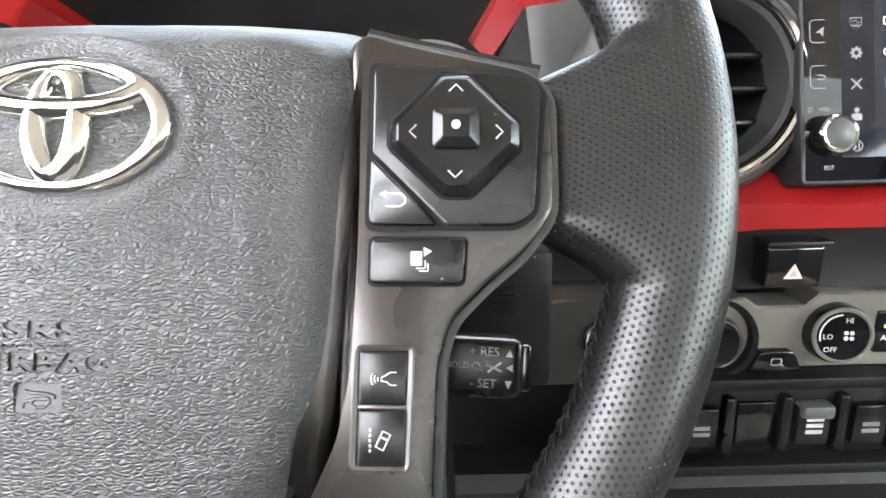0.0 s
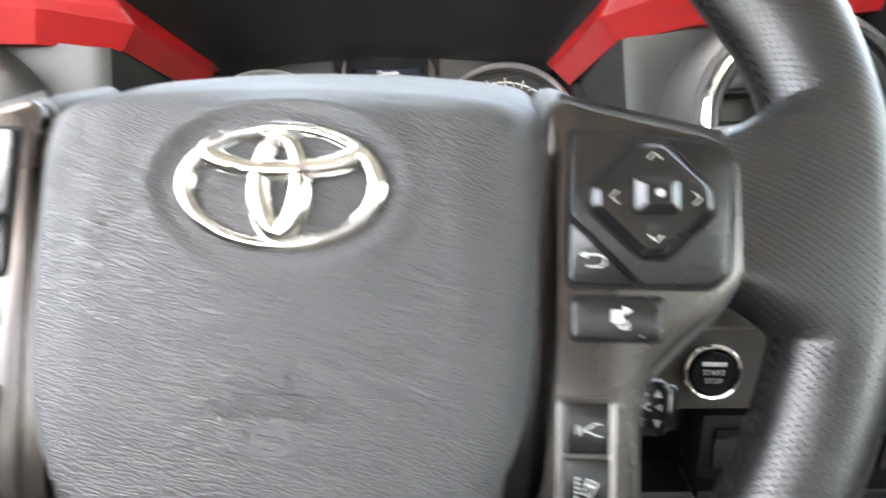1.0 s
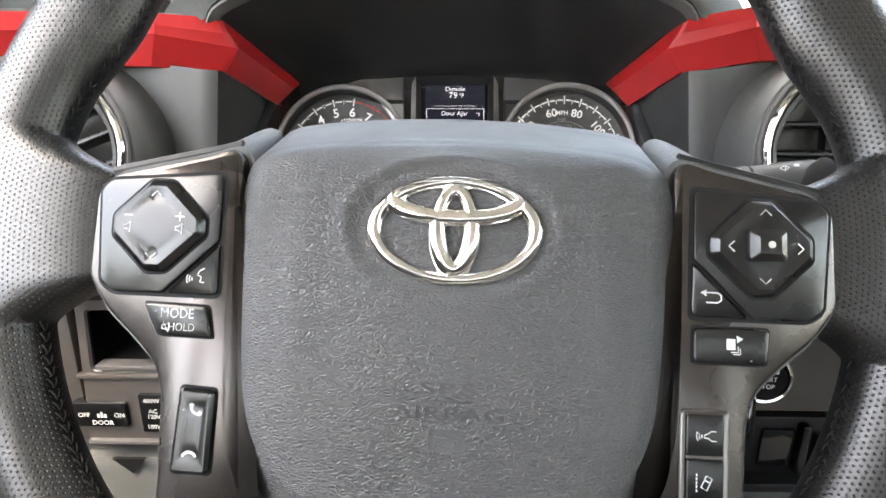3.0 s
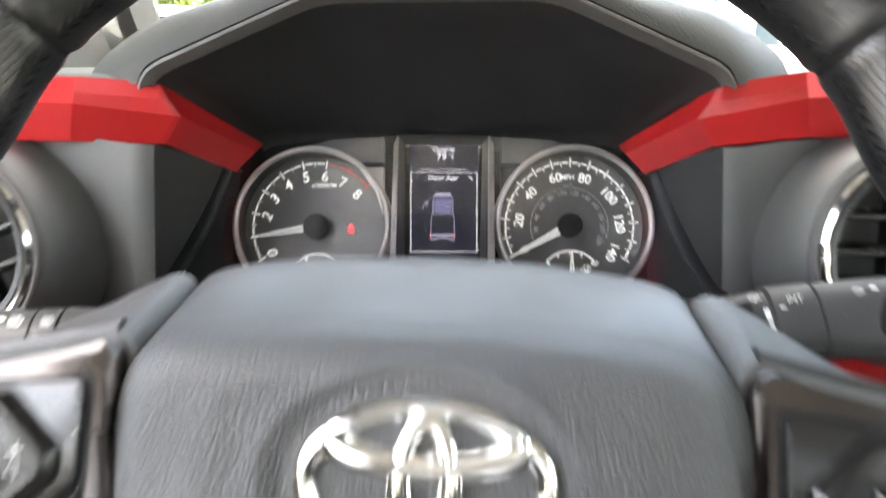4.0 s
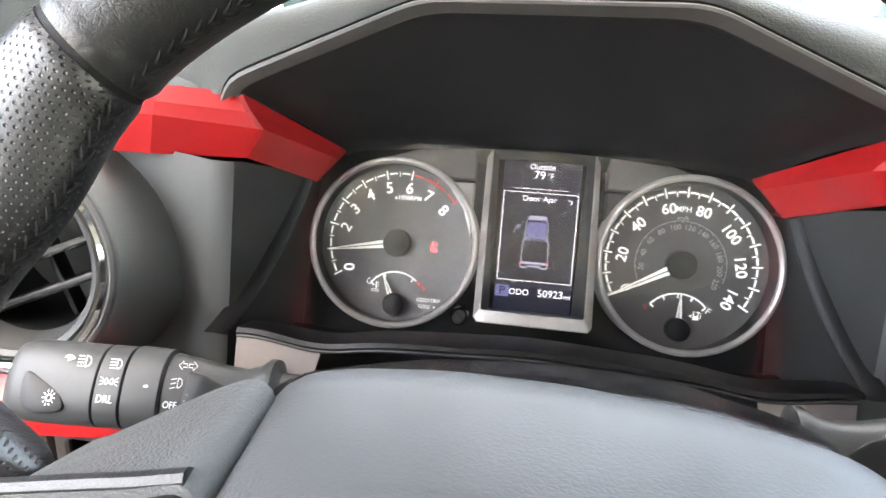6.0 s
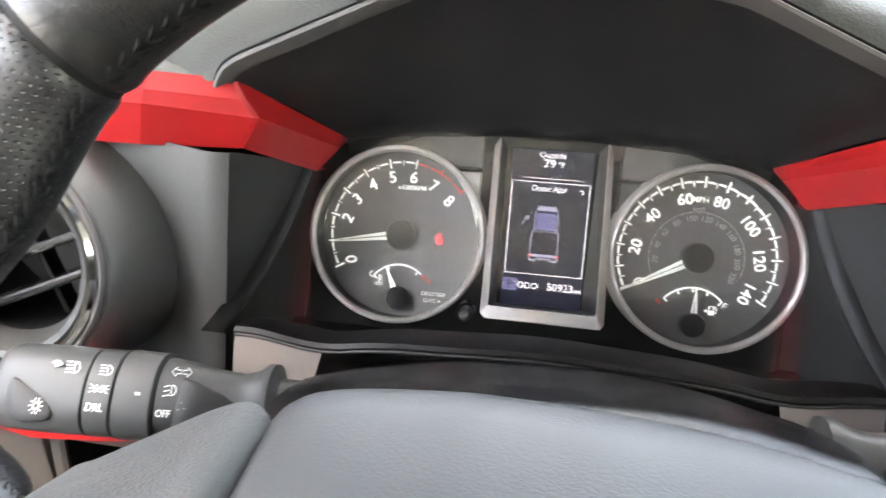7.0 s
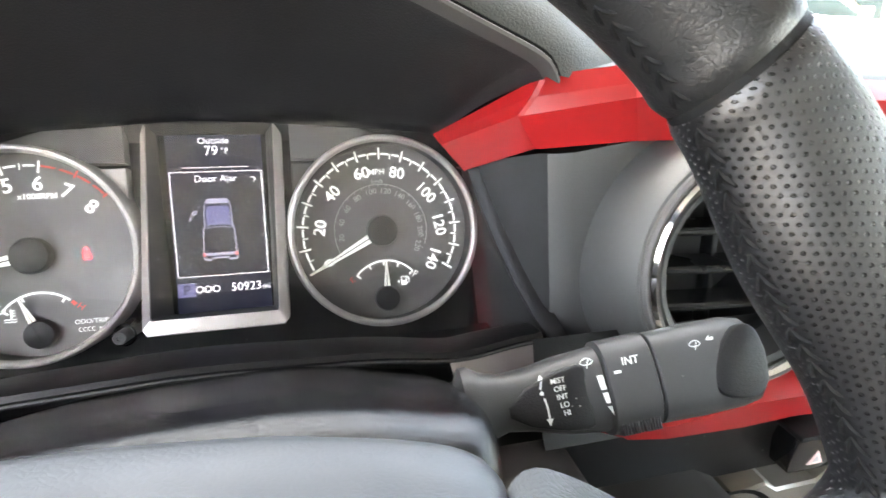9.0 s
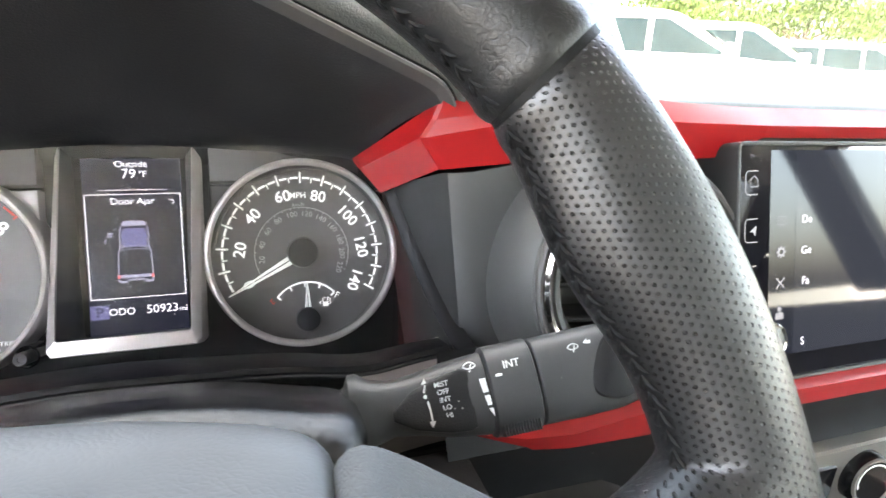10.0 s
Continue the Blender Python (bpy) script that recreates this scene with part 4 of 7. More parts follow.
# ---- instrument cluster ----
CLUSTER = pose(0.0015, 0.296, 1.231, 70, 0, 0)
cluster = thing("instrument_cluster", "instrument cluster with two round gauges and a colour display", "instrument cluster", CLUSTER)
bm = bmesh.new()
prism(bm, [(-0.150, -0.085), (0.150, -0.085), (0.158, 0.0), (0.145, 0.058), (0.08, 0.068), (-0.08, 0.068), (-0.145, 0.058), (-0.158, 0.0)], -0.012, -0.0030)
part("back_panel", bm, M_BLACK, cluster, "gloss black gauge panel")
for sx in (-1, 1):
    up = [(0.044, 0.0635), (0.083, 0.0610), (0.112, 0.052), (0.090, 0.050), (0.068, 0.043), (0.044, 0.043)]
    part("upper_inlay", prism(bmesh.new(), [(sx * x, y) for x, y in up], -0.003, 0.0085, 0.001), M_LIP, cluster, "grey inlay panel")
    lo = [(0.044, 0.0405), (0.063, 0.0400), (0.050, 0.022), (0.044, 0.004)]
    # Silver on the lit left; the right twin gets a duller grey for shade.
    part("inlay", prism(bmesh.new(), [(sx * x, y) for x, y in lo], -0.003, 0.007, 0.0008), M_SATIN if sx < 0 else M_LIP, cluster, "satin silver inlay panel")


def tick(bm, cx, cy, deg, r0, r1, w, z=0.0004):
    c, s = math.cos(radians(deg)), math.sin(radians(deg))
    p = [(r0, -w / 2), (r1, -w / 2), (r1, w / 2), (r0, w / 2)]
    flat(bm, [(cx + a * c - b * s, cy + a * s + b * c) for a, b in p], z)


def needle(cx, cy, deg, length, tail, z, hub_r, hub_h, parent, split=True):
    c, s = math.cos(radians(deg)), math.sin(radians(deg))
    bm = bmesh.new()
    w = hub_r * 0.34
    for sg in (-1, 1):
        p = [(0, 0.12 * w * sg), (0, w * sg), (length * 0.55, 0.55 * w * sg), (length, 0.10 * w * sg), (length, 0.0), (length * 0.55, 0.10 * w * sg)]
        q = [(cx + a * c - b * s, cy + a * s + b * c) for a, b in p]
        prism(bm, q if sg > 0 else list(reversed(q)), z, z + 0.0008)
    part("needle", bm, M_NEEDLE, parent, "white split needle")
    bm = bmesh.new()
    lathe(bm, [(hub_r, 0.0), (hub_r * 1.0, hub_h * 0.75), (hub_r * 0.93, hub_h * 0.97), (hub_r * 0.85, hub_h), (0.0, hub_h + 0.0004)], 40, pose(cx, cy, 0))
    part("needle_hub", bm, M_BLACK, parent, "black needle cap")
    bm = bmesh.new()
    q = [(-hub_r * 0.9, -0.0003), (hub_r * 0.9, -0.0003), (hub_r * 0.9, 0.0003), (-hub_r * 0.9, 0.0003)]
    flat(bm, [(cx + a * c - b * s, cy + a * s + b * c) for a, b in q], hub_h + 0.0002, 0.0002)
    part("hub_line", bm, M_DEEP, parent)


def gauge(name, cx, cy, label):
    bm = lathe(bmesh.new(), [(0.0, 0.0), (0.054, 0.0), (0.0555, 0.0006)], 96, pose(cx, cy, 0))
    g = part(name, bm, M_FACE, cluster, label)
    prof = [(0.0555, -0.002), (0.0548, 0.006), (0.0534, 0.0185)]
    part("well", lathe(bmesh.new(), prof, 96, pose(cx, cy, 0)), M_BLACK, g, "black gauge well")
    prof = [(0.0534, 0.0180), (0.0538, 0.0203), (0.0549, 0.0214), (0.0564, 0.0212), (0.0574, 0.0198), (0.0578, 0.0160), (0.0578, -0.003)]
    part("ring", lathe(bmesh.new(), prof, 96, pose(cx, cy, 0)), M_SATIN, g, "satin silver gauge ring")
    return g


TX, TY = -0.0945, -0.0046
tach = gauge("tachometer", TX, TY, "dark grey tachometer dial")
A0, DA = 211.0, 171.2 / 8
bm, red = bmesh.new(), bmesh.new()
for k in range(0, 9):
    (tick(bm, TX, TY, A0 - DA * k, 0.0450, 0.0515, 0.0010) if k < 7 else tick(red, TX, TY, A0 - DA * k, 0.0470, 0.0515, 0.0010))
for k in range(0, 12):
    tick(bm, TX, TY, A0 - DA * (k / 2 + 0.0), 0.0465, 0.0500, 0.0006)
for k in range(0, 12):
    a = A0 - DA * (k + 0.5) / 2
    stroke(bm, arc(TX, TY, 0.0487, a - 3.4, a + 3.4, 4), 0.0011, 0.0004)
for k in range(4):
    a = A0 - DA * (6 + (k + 0.5) / 2)
    stroke(red, arc(TX, TY, 0.0487, a - 4.2, a + 4.2, 4), 0.0011, 0.0004)
part("scale", bm, M_DIAL, tach, "white printed scale")
part("red_zone", red, M_REDPRINT, tach, "red printed zone")
for k in (0, 2, 3, 4, 5, 6, 7, 8):
    a = radians(A0 - DA * k)
    rr = 0.0388
    words("numeral", str(k), 0.0076, pose(TX + rr * math.cos(a), TY + rr * math.sin(a), 0.0004, 0, 0, (A0 - DA * k - 90) * 0.8), M_DIAL, tach, bold=0.02)
words("unit_lettering", "x1000RPM", 0.0030, pose(TX + 0.0045, TY + 0.0318, 0.0004), M_DIAL, tach, bold=0.01)
needle(TX, TY, 190.0, 0.0500, 0.0, 0.0042, 0.0098, 0.0075, tach)
bm = bmesh.new()
stroke(bm, arc(TX + 0.001, TY - 0.0430, 0.0225, 143, 50, 18), 0.0011, 0.0004)
for a in (143, 113, 57):
    tick(bm, TX + 0.001, TY - 0.0430, a, 0.0195, 0.0225, 0.0011)
part("temperature_scale", bm, M_DIAL, tach, "white temperature arc")
bm = bmesh.new()
stroke(bm, arc(TX + 0.001, TY - 0.0430, 0.0225, 47, 40, 4), 0.0020, 0.0004)
part("hot_mark", bm, M_REDPRINT, tach, "red hot mark")
words("numeral", "H", 0.0034, pose(TX + 0.0205, TY - 0.0300, 0.0004, 0, 0, -40), M_REDPRINT, tach)
words("numeral", "C", 0.0042, pose(TX - 0.0180, TY - 0.0290, 0.0004, 0, 0, 40), M_DIAL, tach)
bm = bmesh.new()
stroke(bm, [(TX - 0.0130, TY - 0.0285), (TX - 0.0130, TY - 0.0335)], 0.0009, 0.0004)
for k in range(3):
    stroke(bm, [(TX - 0.0130, TY - 0.0292 - 0.0014 * k), (TX - 0.0110, TY - 0.0292 - 0.0014 * k)], 0.0005, 0.0004)
for dy in (0, 0.0013):
    stroke(bm, [(TX - 0.0165 + 0.0012 * i, TY - 0.0342 - dy + (0.0004 if i % 2 else 0)) for i in range(6)], 0.0005, 0.0004)
part("coolant_mark", bm, M_DIAL, tach, "white coolant sign")
needle(TX + 0.001, TY - 0.0430, 114.0, 0.0220, 0.0, 0.0035, 0.0078, 0.0065, tach)
words("trip_lettering", "ODO/TRIP", 0.0025, pose(TX + 0.0250, TY - 0.0385, 0.0004), M_DIAL, tach)
bm = bmesh.new()
for k in range(4):
    stroke(bm, arc(TX + 0.0195 + 0.0022 * k, TY - 0.0428, 0.0011, 60, 300, 8), 0.00035, 0.0004)
flat(bm, [(TX + 0.0288, TY - 0.0418), (TX + 0.0304, TY - 0.0428), (TX + 0.0288, TY - 0.0438)], 0.0004)
part("dimmer_mark", bm, M_DIAL, tach)
bm = bmesh.new()
bx, by = TX + 0.0255, TY - 0.001
lathe(bm, [(0.0010, 0.0004), (0.0010, 0.0006)], 12, pose(bx, by + 0.0028, 0), False, True)
flat(bm, [(bx - 0.0018, by - 0.0030), (bx + 0.0022, by - 0.0030), (bx + 0.0014, by + 0.0012), (bx - 0.0008, by + 0.0016)], 0.0004)
stroke(bm, [(bx - 0.0025, by + 0.0010), (bx + 0.0026, by - 0.0016)], 0.0006, 0.0004)
part("seat_belt_warning", bm, M_WARN, tach, "lit red seat belt warning")

SX, SY = 0.0962, -0.0024
spd = gauge("speedometer", SX, SY, "dark grey speedometer dial")
S0, DS = 208.5, 239.5 / 140
bm = bmesh.new()
for k in range(15):
    tick(bm, SX, SY, S0 - DS * 10 * k, 0.0448, 0.0520, 0.0011)
for k in range(14):
    tick(bm, SX, SY, S0 - DS * (10 * k + 5), 0.0452, 0.0485, 0.0008)
    for o in (2.6, 7.4):
        a = S0 - DS * (10 * k + o)
        stroke(bm, arc(SX, SY, 0.0482, a - 2.9, a + 2.9, 4), 0.0013, 0.0004)
part("scale", bm, M_DIAL, spd, "white printed scale")
for v in range(0, 141, 20):
    a = radians(S0 - DS * v)
    words("numeral", str(v), 0.0068, pose(SX + 0.0376 * math.cos(a), SY + 0.0376 * math.sin(a), 0.0004, 0, 0, (S0 - DS * v - 90) * (0.6 if v in (60, 80) else 0.92)), M_DIAL, spd, bold=0.02)
words("unit_lettering", "MPH", 0.0036, pose(SX - 0.001, SY + 0.0368, 0.0004), M_DIAL, spd, bold=0.012)
words("unit_lettering", "km/h", 0.0026, pose(SX - 0.001, SY + 0.0310, 0.0004), M_GREYPRINT, spd)
bm = bmesh.new()
stroke(bm, arc(SX, SY, 0.0292, 205, -20, 60), 0.0004, 0.0004)
for v in range(0, 221, 10):
    tick(bm, SX, SY, S0 - DS * v / 1.609, 0.0280, 0.0292, 0.0004)
part("inner_scale", bm, M_GREYPRINT, spd, "grey kilometre scale")
for v in range(20, 221, 20):
    a = radians(S0 - DS * v / 1.609)
    words("small_numeral", str(v), 0.0034, pose(SX + 0.0250 * math.cos(a), SY + 0.0250 * math.sin(a), 0.0004, 0, 0, (S0 - DS * v / 1.609 - 90) * 0.9), M_GREYPRINT, spd)
needle(SX, SY, 208.5, 0.0515, 0.0, 0.0042, 0.0098, 0.0075, spd)
bm = bmesh.new()
stroke(bm, arc(SX + 0.001, SY - 0.0425, 0.0235, 140, 42, 18), 0.0010, 0.0004)
for a in (140, 116, 92, 68, 42):
    tick(bm, SX + 0.001, SY - 0.0425, a, 0.0205, 0.0235, 0.0011)
part("fuel_scale", bm, M_DIAL, spd, "white fuel arc")
words("numeral", "E", 0.0034, pose(SX - 0.0200, SY - 0.0300, 0.0004, 0, 0, 40), M_REDPRINT, spd)
words("numeral", "F", 0.0042, pose(SX + 0.0200, SY - 0.0290, 0.0004, 0, 0, -30), M_DIAL, spd)
bm = bmesh.new()
stroke(bm, [(SX + 0.0110, SY - 0.0300), (SX + 0.0140, SY - 0.0300), (SX + 0.0140, SY - 0.0352), (SX + 0.0110, SY - 0.0352)], 0.0007, 0.0004, closed=True)
flat(bm, [(SX + 0.0110, SY - 0.0326), (SX + 0.0140, SY - 0.0326), (SX + 0.0140, SY - 0.0352), (SX + 0.0110, SY - 0.0352)], 0.0004)
stroke(bm, [(SX + 0.0143, SY - 0.0340), (SX + 0.0156, SY - 0.0340), (SX + 0.0156, SY - 0.0310), (SX + 0.0146, SY - 0.0300)], 0.0005, 0.0004)
flat(bm, [(SX + 0.0082, SY - 0.0330), (SX + 0.0098, SY - 0.0318), (SX + 0.0098, SY - 0.0342)], 0.0004)
part("pump_mark", bm, M_DIAL, spd, "white fuel pump sign")
needle(SX + 0.001, SY - 0.0425, 89.0, 0.0235, 0.0, 0.0035, 0.0078, 0.0065, spd)

# Colour display between the gauges, in a wedge-shaped silver frame that stands proud at its foot.
disp = part("display", prism(bmesh.new(), [(-0.030, -0.051), (0.031, -0.051), (0.031, 0.0625), (-0.030, 0.0625)], -0.003, 0.0), M_SCREEN, cluster, "black glass display panel")
bm = bmesh.new()
out = [(-0.0375, 0.0640), (-0.0355, -0.0500), (-0.0330, -0.0530), (0.0350, -0.0530), (0.0375, -0.0500), (0.0395, 0.0640)]
inn = [(-0.0290, 0.0640), (-0.0272, -0.0440), (-0.0265, -0.0450), (0.0275, -0.0450), (0.0283, -0.0440), (0.0305, 0.0640)]


def lift(y):
    return 0.0075 + 0.032 * smooth(0.015, -0.053, y)


def fold(y):
    return y + 0.004 * smooth(-0.02, -0.05, y)


rows = [[(x, y, -0.003) for x, y in out], [(x, fold(y), lift(y) - 0.0085 * smooth(-0.052, -0.044, y) - 0.0012) for x, y in out], [(x * 0.985, fold(y) * 0.99, lift(y) - 0.0070 * smooth(-0.052, -0.044, y)) for x, y in out],
        [(x * 1.15, fold(y), lift(y)) for x, y in inn], [(x * 1.135, fold(y), lift(y) - 0.0014) for x, y in inn]]
ring_link(bm, rows, False)
part("display_frame", bm, M_SATIN, disp, "satin silver display frame")
bm = bmesh.new()
ring_link(bm, [[(x * 1.137, fold(y), lift(y) - 0.0010) for x, y in inn], [(x, y * 0.985 + 0.0005, 0.0002) for x, y in inn]], False)
part("frame_lining", bm, M_BLACK, disp, "black inner wall of the frame")
part("lit_screen", prism(bmesh.new(), [(-0.0245, -0.0450), (0.0275, -0.0450), (0.0275, 0.0590), (-0.0250, 0.0590)], 0.0, 0.0003), M_LCD, disp, "dark lit screen")
Z1 = 0.0004
words("screen_lettering", "Outside", 0.0037, pose(0.0010, 0.0555, Z1), M_LCDWHITE, disp)
words("screen_lettering", "79", 0.0055, pose(-0.0005, 0.0497, Z1), M_LCDWHITE, disp)
words("screen_lettering", "\u00b0F", 0.0036, pose(0.0068, 0.0495, Z1), M_LCDWHITE, disp)
words("screen_lettering", "Door Ajar", 0.0038, pose(0.0008, 0.0336, Z1), M_LCDWHITE, disp)
words("screen_lettering", "ODO", 0.0040, pose(-0.0078, -0.0308, Z1), M_LCDWHITE, disp)
words("screen_lettering", "50923", 0.0048, pose(0.0135, -0.0306, Z1), M_LCDWHITE, disp)
words("screen_lettering", "mi", 0.0032, pose(0.0248, -0.0314, Z1), M_LCDWHITE, disp)
bm = bmesh.new()
stroke(bm, [(-0.0238, 0.0378), (0.0265, 0.0378), (0.0265, -0.0228), (-0.0233, -0.0228)], 0.0006, Z1, closed=True)
stroke(bm, [(-0.0170, 0.0403), (0.0200, 0.0403)], 0.0003, Z1)
stroke(bm, arc(0.0215, 0.0328, 0.0012, -90, 90, 6), 0.0005, Z1)
stroke(bm, [(0.0215, 0.0340), (0.0200, 0.0340)], 0.0005, Z1)
part("screen_frame_line", bm, M_LCDWHITE, disp)
part("gear_box", prism(bmesh.new(), [(-0.0240, -0.0345), (-0.0145, -0.0345), (-0.0145, -0.0265), (-0.0240, -0.0265)], Z1, Z1 + 0.0001), M_LCDBLUE, disp, "lit blue gear tile")
words("screen_lettering", "P", 0.0056, pose(-0.0193, -0.0306, Z1 + 0.0002), M_LCD, disp)
bm = bmesh.new()
flat(bm, rpoly([(-0.0052, 0.0178), (0.0066, 0.0178), (0.0072, 0.0140), (0.0070, 0.0068), (-0.0058, 0.0068), (-0.0060, 0.0140)], 0.0012, 3), Z1)
part("screen_vehicle_cab", bm, M_LCDBLUE, disp, "lit blue vehicle picture")
bm = bmesh.new()
flat(bm, rpoly([(-0.0050, 0.0222), (0.0064, 0.0222), (0.0076, 0.0192), (-0.0062, 0.0192)], 0.0012, 3), Z1)
stroke(bm, [(-0.0062, 0.0190), (-0.0070, 0.0140), (-0.0068, 0.0070), (-0.0080, 0.0040), (-0.0084, -0.0100)], 0.0006, Z1)
stroke(bm, [(0.0076, 0.0190), (0.0082, 0.0140), (0.0080, 0.0070), (0.0092, 0.0040), (0.0096, -0.0100)], 0.0006, Z1)
stroke(bm, [(-0.0066, 0.0066), (-0.0020, 0.0072), (0.0032, 0.0072), (0.0078, 0.0066)], 0.0006, Z1)
stroke(bm, [(-0.0080, 0.0050), (-0.0020, 0.0056), (0.0032, 0.0056), (0.0090, 0.0050)], 0.0004, Z1)
flat(bm, rpoly([(-0.0078, -0.0094), (0.0090, -0.0094), (0.0092, -0.0112), (-0.0080, -0.0112)], 0.0006, 3), Z1)
stroke(bm, [(-0.0086, -0.0118), (-0.0080, -0.0134), (-0.0040, -0.0136)], 0.0012, Z1)
stroke(bm, [(0.0098, -0.0118), (0.0092, -0.0134), (0.0052, -0.0136)], 0.0012, Z1)
stroke(bm, [(-0.0040, -0.0124), (0.0052, -0.0124)], 0.0010, Z1)
part("screen_vehicle_body", bm, M_LCDGREY, disp)
bm = bmesh.new()
for x in (-0.0090, 0.0088):
    flat(bm, [(x, -0.0094), (x + 0.0014, -0.0094), (x + 0.0014, -0.0114), (x, -0.0114)], Z1 + 0.0002)
part("screen_tail_lamps", bm, M_LCDRED, disp)
bm = bmesh.new()
stroke(bm, [(-0.0132, 0.0145), (-0.0102, 0.0151)], 0.0010, Z1)
stroke(bm, [(-0.0138, 0.0130), (-0.0106, 0.0136)], 0.0010, Z1)
stroke(bm, [(-0.0142, 0.0118), (-0.0148, 0.0096)], 0.0010, Z1)
stroke(bm, [(-0.0100, 0.0170), (-0.0086, 0.0180)], 0.0006, Z1)
part("screen_open_door", bm, M_LCDGREY, disp)

# Trip knob and the clear lens.
CW = CLUSTER.inverted()
knob_m = Matrix.Translation((-0.0445, -0.0475, 0.026))
bm = lathe(bmesh.new(), [(0.0058, -0.012), (0.0058, 0.008), (0.0050, 0.009)], 28, knob_m)
part("knob_sleeve", bm, M_GLOSS, cluster, "black knob sleeve")
bm = lathe(bmesh.new(), [(0.0034, 0.0), (0.0034, 0.016), (0.0028, 0.0170), (0.0014, 0.0170), (0.0012, 0.0162), (0.0, 0.0162)], 28, knob_m)
part("trip_knob", bm, M_LIP, cluster, "silver-tipped trip knob")


def lens_at(t):
    """The lens's profile from its top edge (0) under the hood to its foot (1) on the ledge: y, z."""
    y, z = 0.300, 1.296
    for k in range(int(round(t * 24))):
        lean = radians(66 - 42 * ((k + 0.5) / 21.3) ** 1.3)
        y, z = y - 0.1480 / 24 * math.cos(lean), z - 0.1480 / 24 * math.sin(lean)
    return y, z


def wall_x(y, z):
    """Half the width between the side walls."""
    t = (1.275 - z) / 0.125
    f = (0.300 - y) / 0.092
    return 0.1490 + 0.020 * t + 0.0105 * f


bm = bmesh.new()
rows = []
for i in range(25):
    y, z = lens_at(i / 24)
    w = min(wall_x(y, z), 0.140 + 0.5 * (1.296 - z)) - 0.001
    rows.append([CW @ Vector((x, y - 0.815 * x * x / 2.6, z + 0.58 * x * x / 2.6)) for x in np.linspace(-w, w, 40)])
ring_link(bm, rows, False)
lens = part("clear_lens", bm, M_LENS, cluster, "clear plastic lens")
lens.visible_shadow = False
for sx in (-1, 1):
    bm = bmesh.new()
    rows = []
    for i in range(25):
        y, z = lens_at(i / 24)
        w = min(wall_x(y, z), 0.140 + 0.5 * (1.296 - z))
        rows.append([CW @ Vector((sx * (w + d), y - 0.815 * (f + w * w / 2.6), z + 0.58 * (f + w * w / 2.6))) for d, f in ((-0.0045, -0.003), (-0.0055, 0.0008), (-0.0045, 0.0022), (-0.0010, 0.0050), (0.004, 0.0062))])
    ring_link(bm, rows, False)
    part("lens_rim", bm, M_BLACK, cluster, "black rim of the lens")
bm = bmesh.new()
rows = []
for i in range(9):
    t = i / 8
    rows.append([CW @ Vector((x, 0.278 - 0.075 * t, 1.164 + 0.026 * t * t)) for x in np.linspace(-0.165, 0.167, 16)])
ring_link(bm, rows, False)
part("lower_tray", bm, M_DEEP, cluster, "black panel below the gauges")

# ---- dashboard ----
dash = thing("dashboard", "grey soft-touch dashboard with a hooded binnacle", "dashboard")


def path(pts, n):
    """n points spread evenly along a polyline."""
    total = [0.0]
    for a, b in zip(pts, pts[1:]):
        total.append(total[-1] + math.dist(a, b))
    out = []
    for i in range(n):
        s = total[-1] * i / (n - 1)
        j = min(len(pts) - 2, max(q for q in range(len(pts)) if total[q] <= s + 1e-9))
        f = (s - total[j]) / max(1e-9, total[j + 1] - total[j])
        out.append(tuple(p + (q - p) * f for p, q in zip(pts[j], pts[j + 1])))
    return out


def soft(pts, r, seg=4):
    """An open polyline with its inner corners rounded."""
    out = [pts[0]]
    for a, p, b in zip(pts, pts[1:], pts[2:]):
        a, p, b = Vector(a), Vector(p), Vector(b)
        q, s = p + (a - p).normalized() * min(r, (a - p).length * 0.45), p + (b - p).normalized() * min(r, (b - p).length * 0.45)
        out += [tuple(q * (1 - t) ** 2 + p * 2 * t * (1 - t) + s * t * t) for t in (k / seg for k in range(seg + 1))]
    return out + [pts[-1]]


N = 72
LIP = [(-0.1665, 1.3300), (-0.1625, 1.340), (-0.066, 1.3800), (0.064, 1.3815), (0.1600, 1.3410), (0.1645, 1.3310)]
lip = path(soft(LIP, 0.012), N)
lip_in = path(soft([(-0.1610, 1.3290), (-0.1565, 1.3352), (-0.064, 1.3735), (0.062, 1.3750), (0.1550, 1.3362), (0.1590, 1.3300)], 0.014), N)
back = path(soft([(-0.132, 1.2875), (-0.126, 1.2918), (-0.082, 1.2965), (0.0, 1.302), (0.078, 1.2968), (0.128, 1.2928), (0.134, 1.2880)], 0.012), N)
skin = path(soft([(-0.212, 1.326), (-0.2105, 1.336), (-0.203, 1.3450), (-0.1825, 1.3590), (-0.162, 1.3690), (-0.100, 1.3865), (-0.060, 1.392), (0.058, 1.394), (0.100, 1.3870), (0.164, 1.3710), (0.1815, 1.3625), (0.202, 1.3480), (0.2085, 1.338), (0.210, 1.326)], 0.010), N)


def lip_y(z):
    return 0.206 + 0.10 * (z - 1.33)


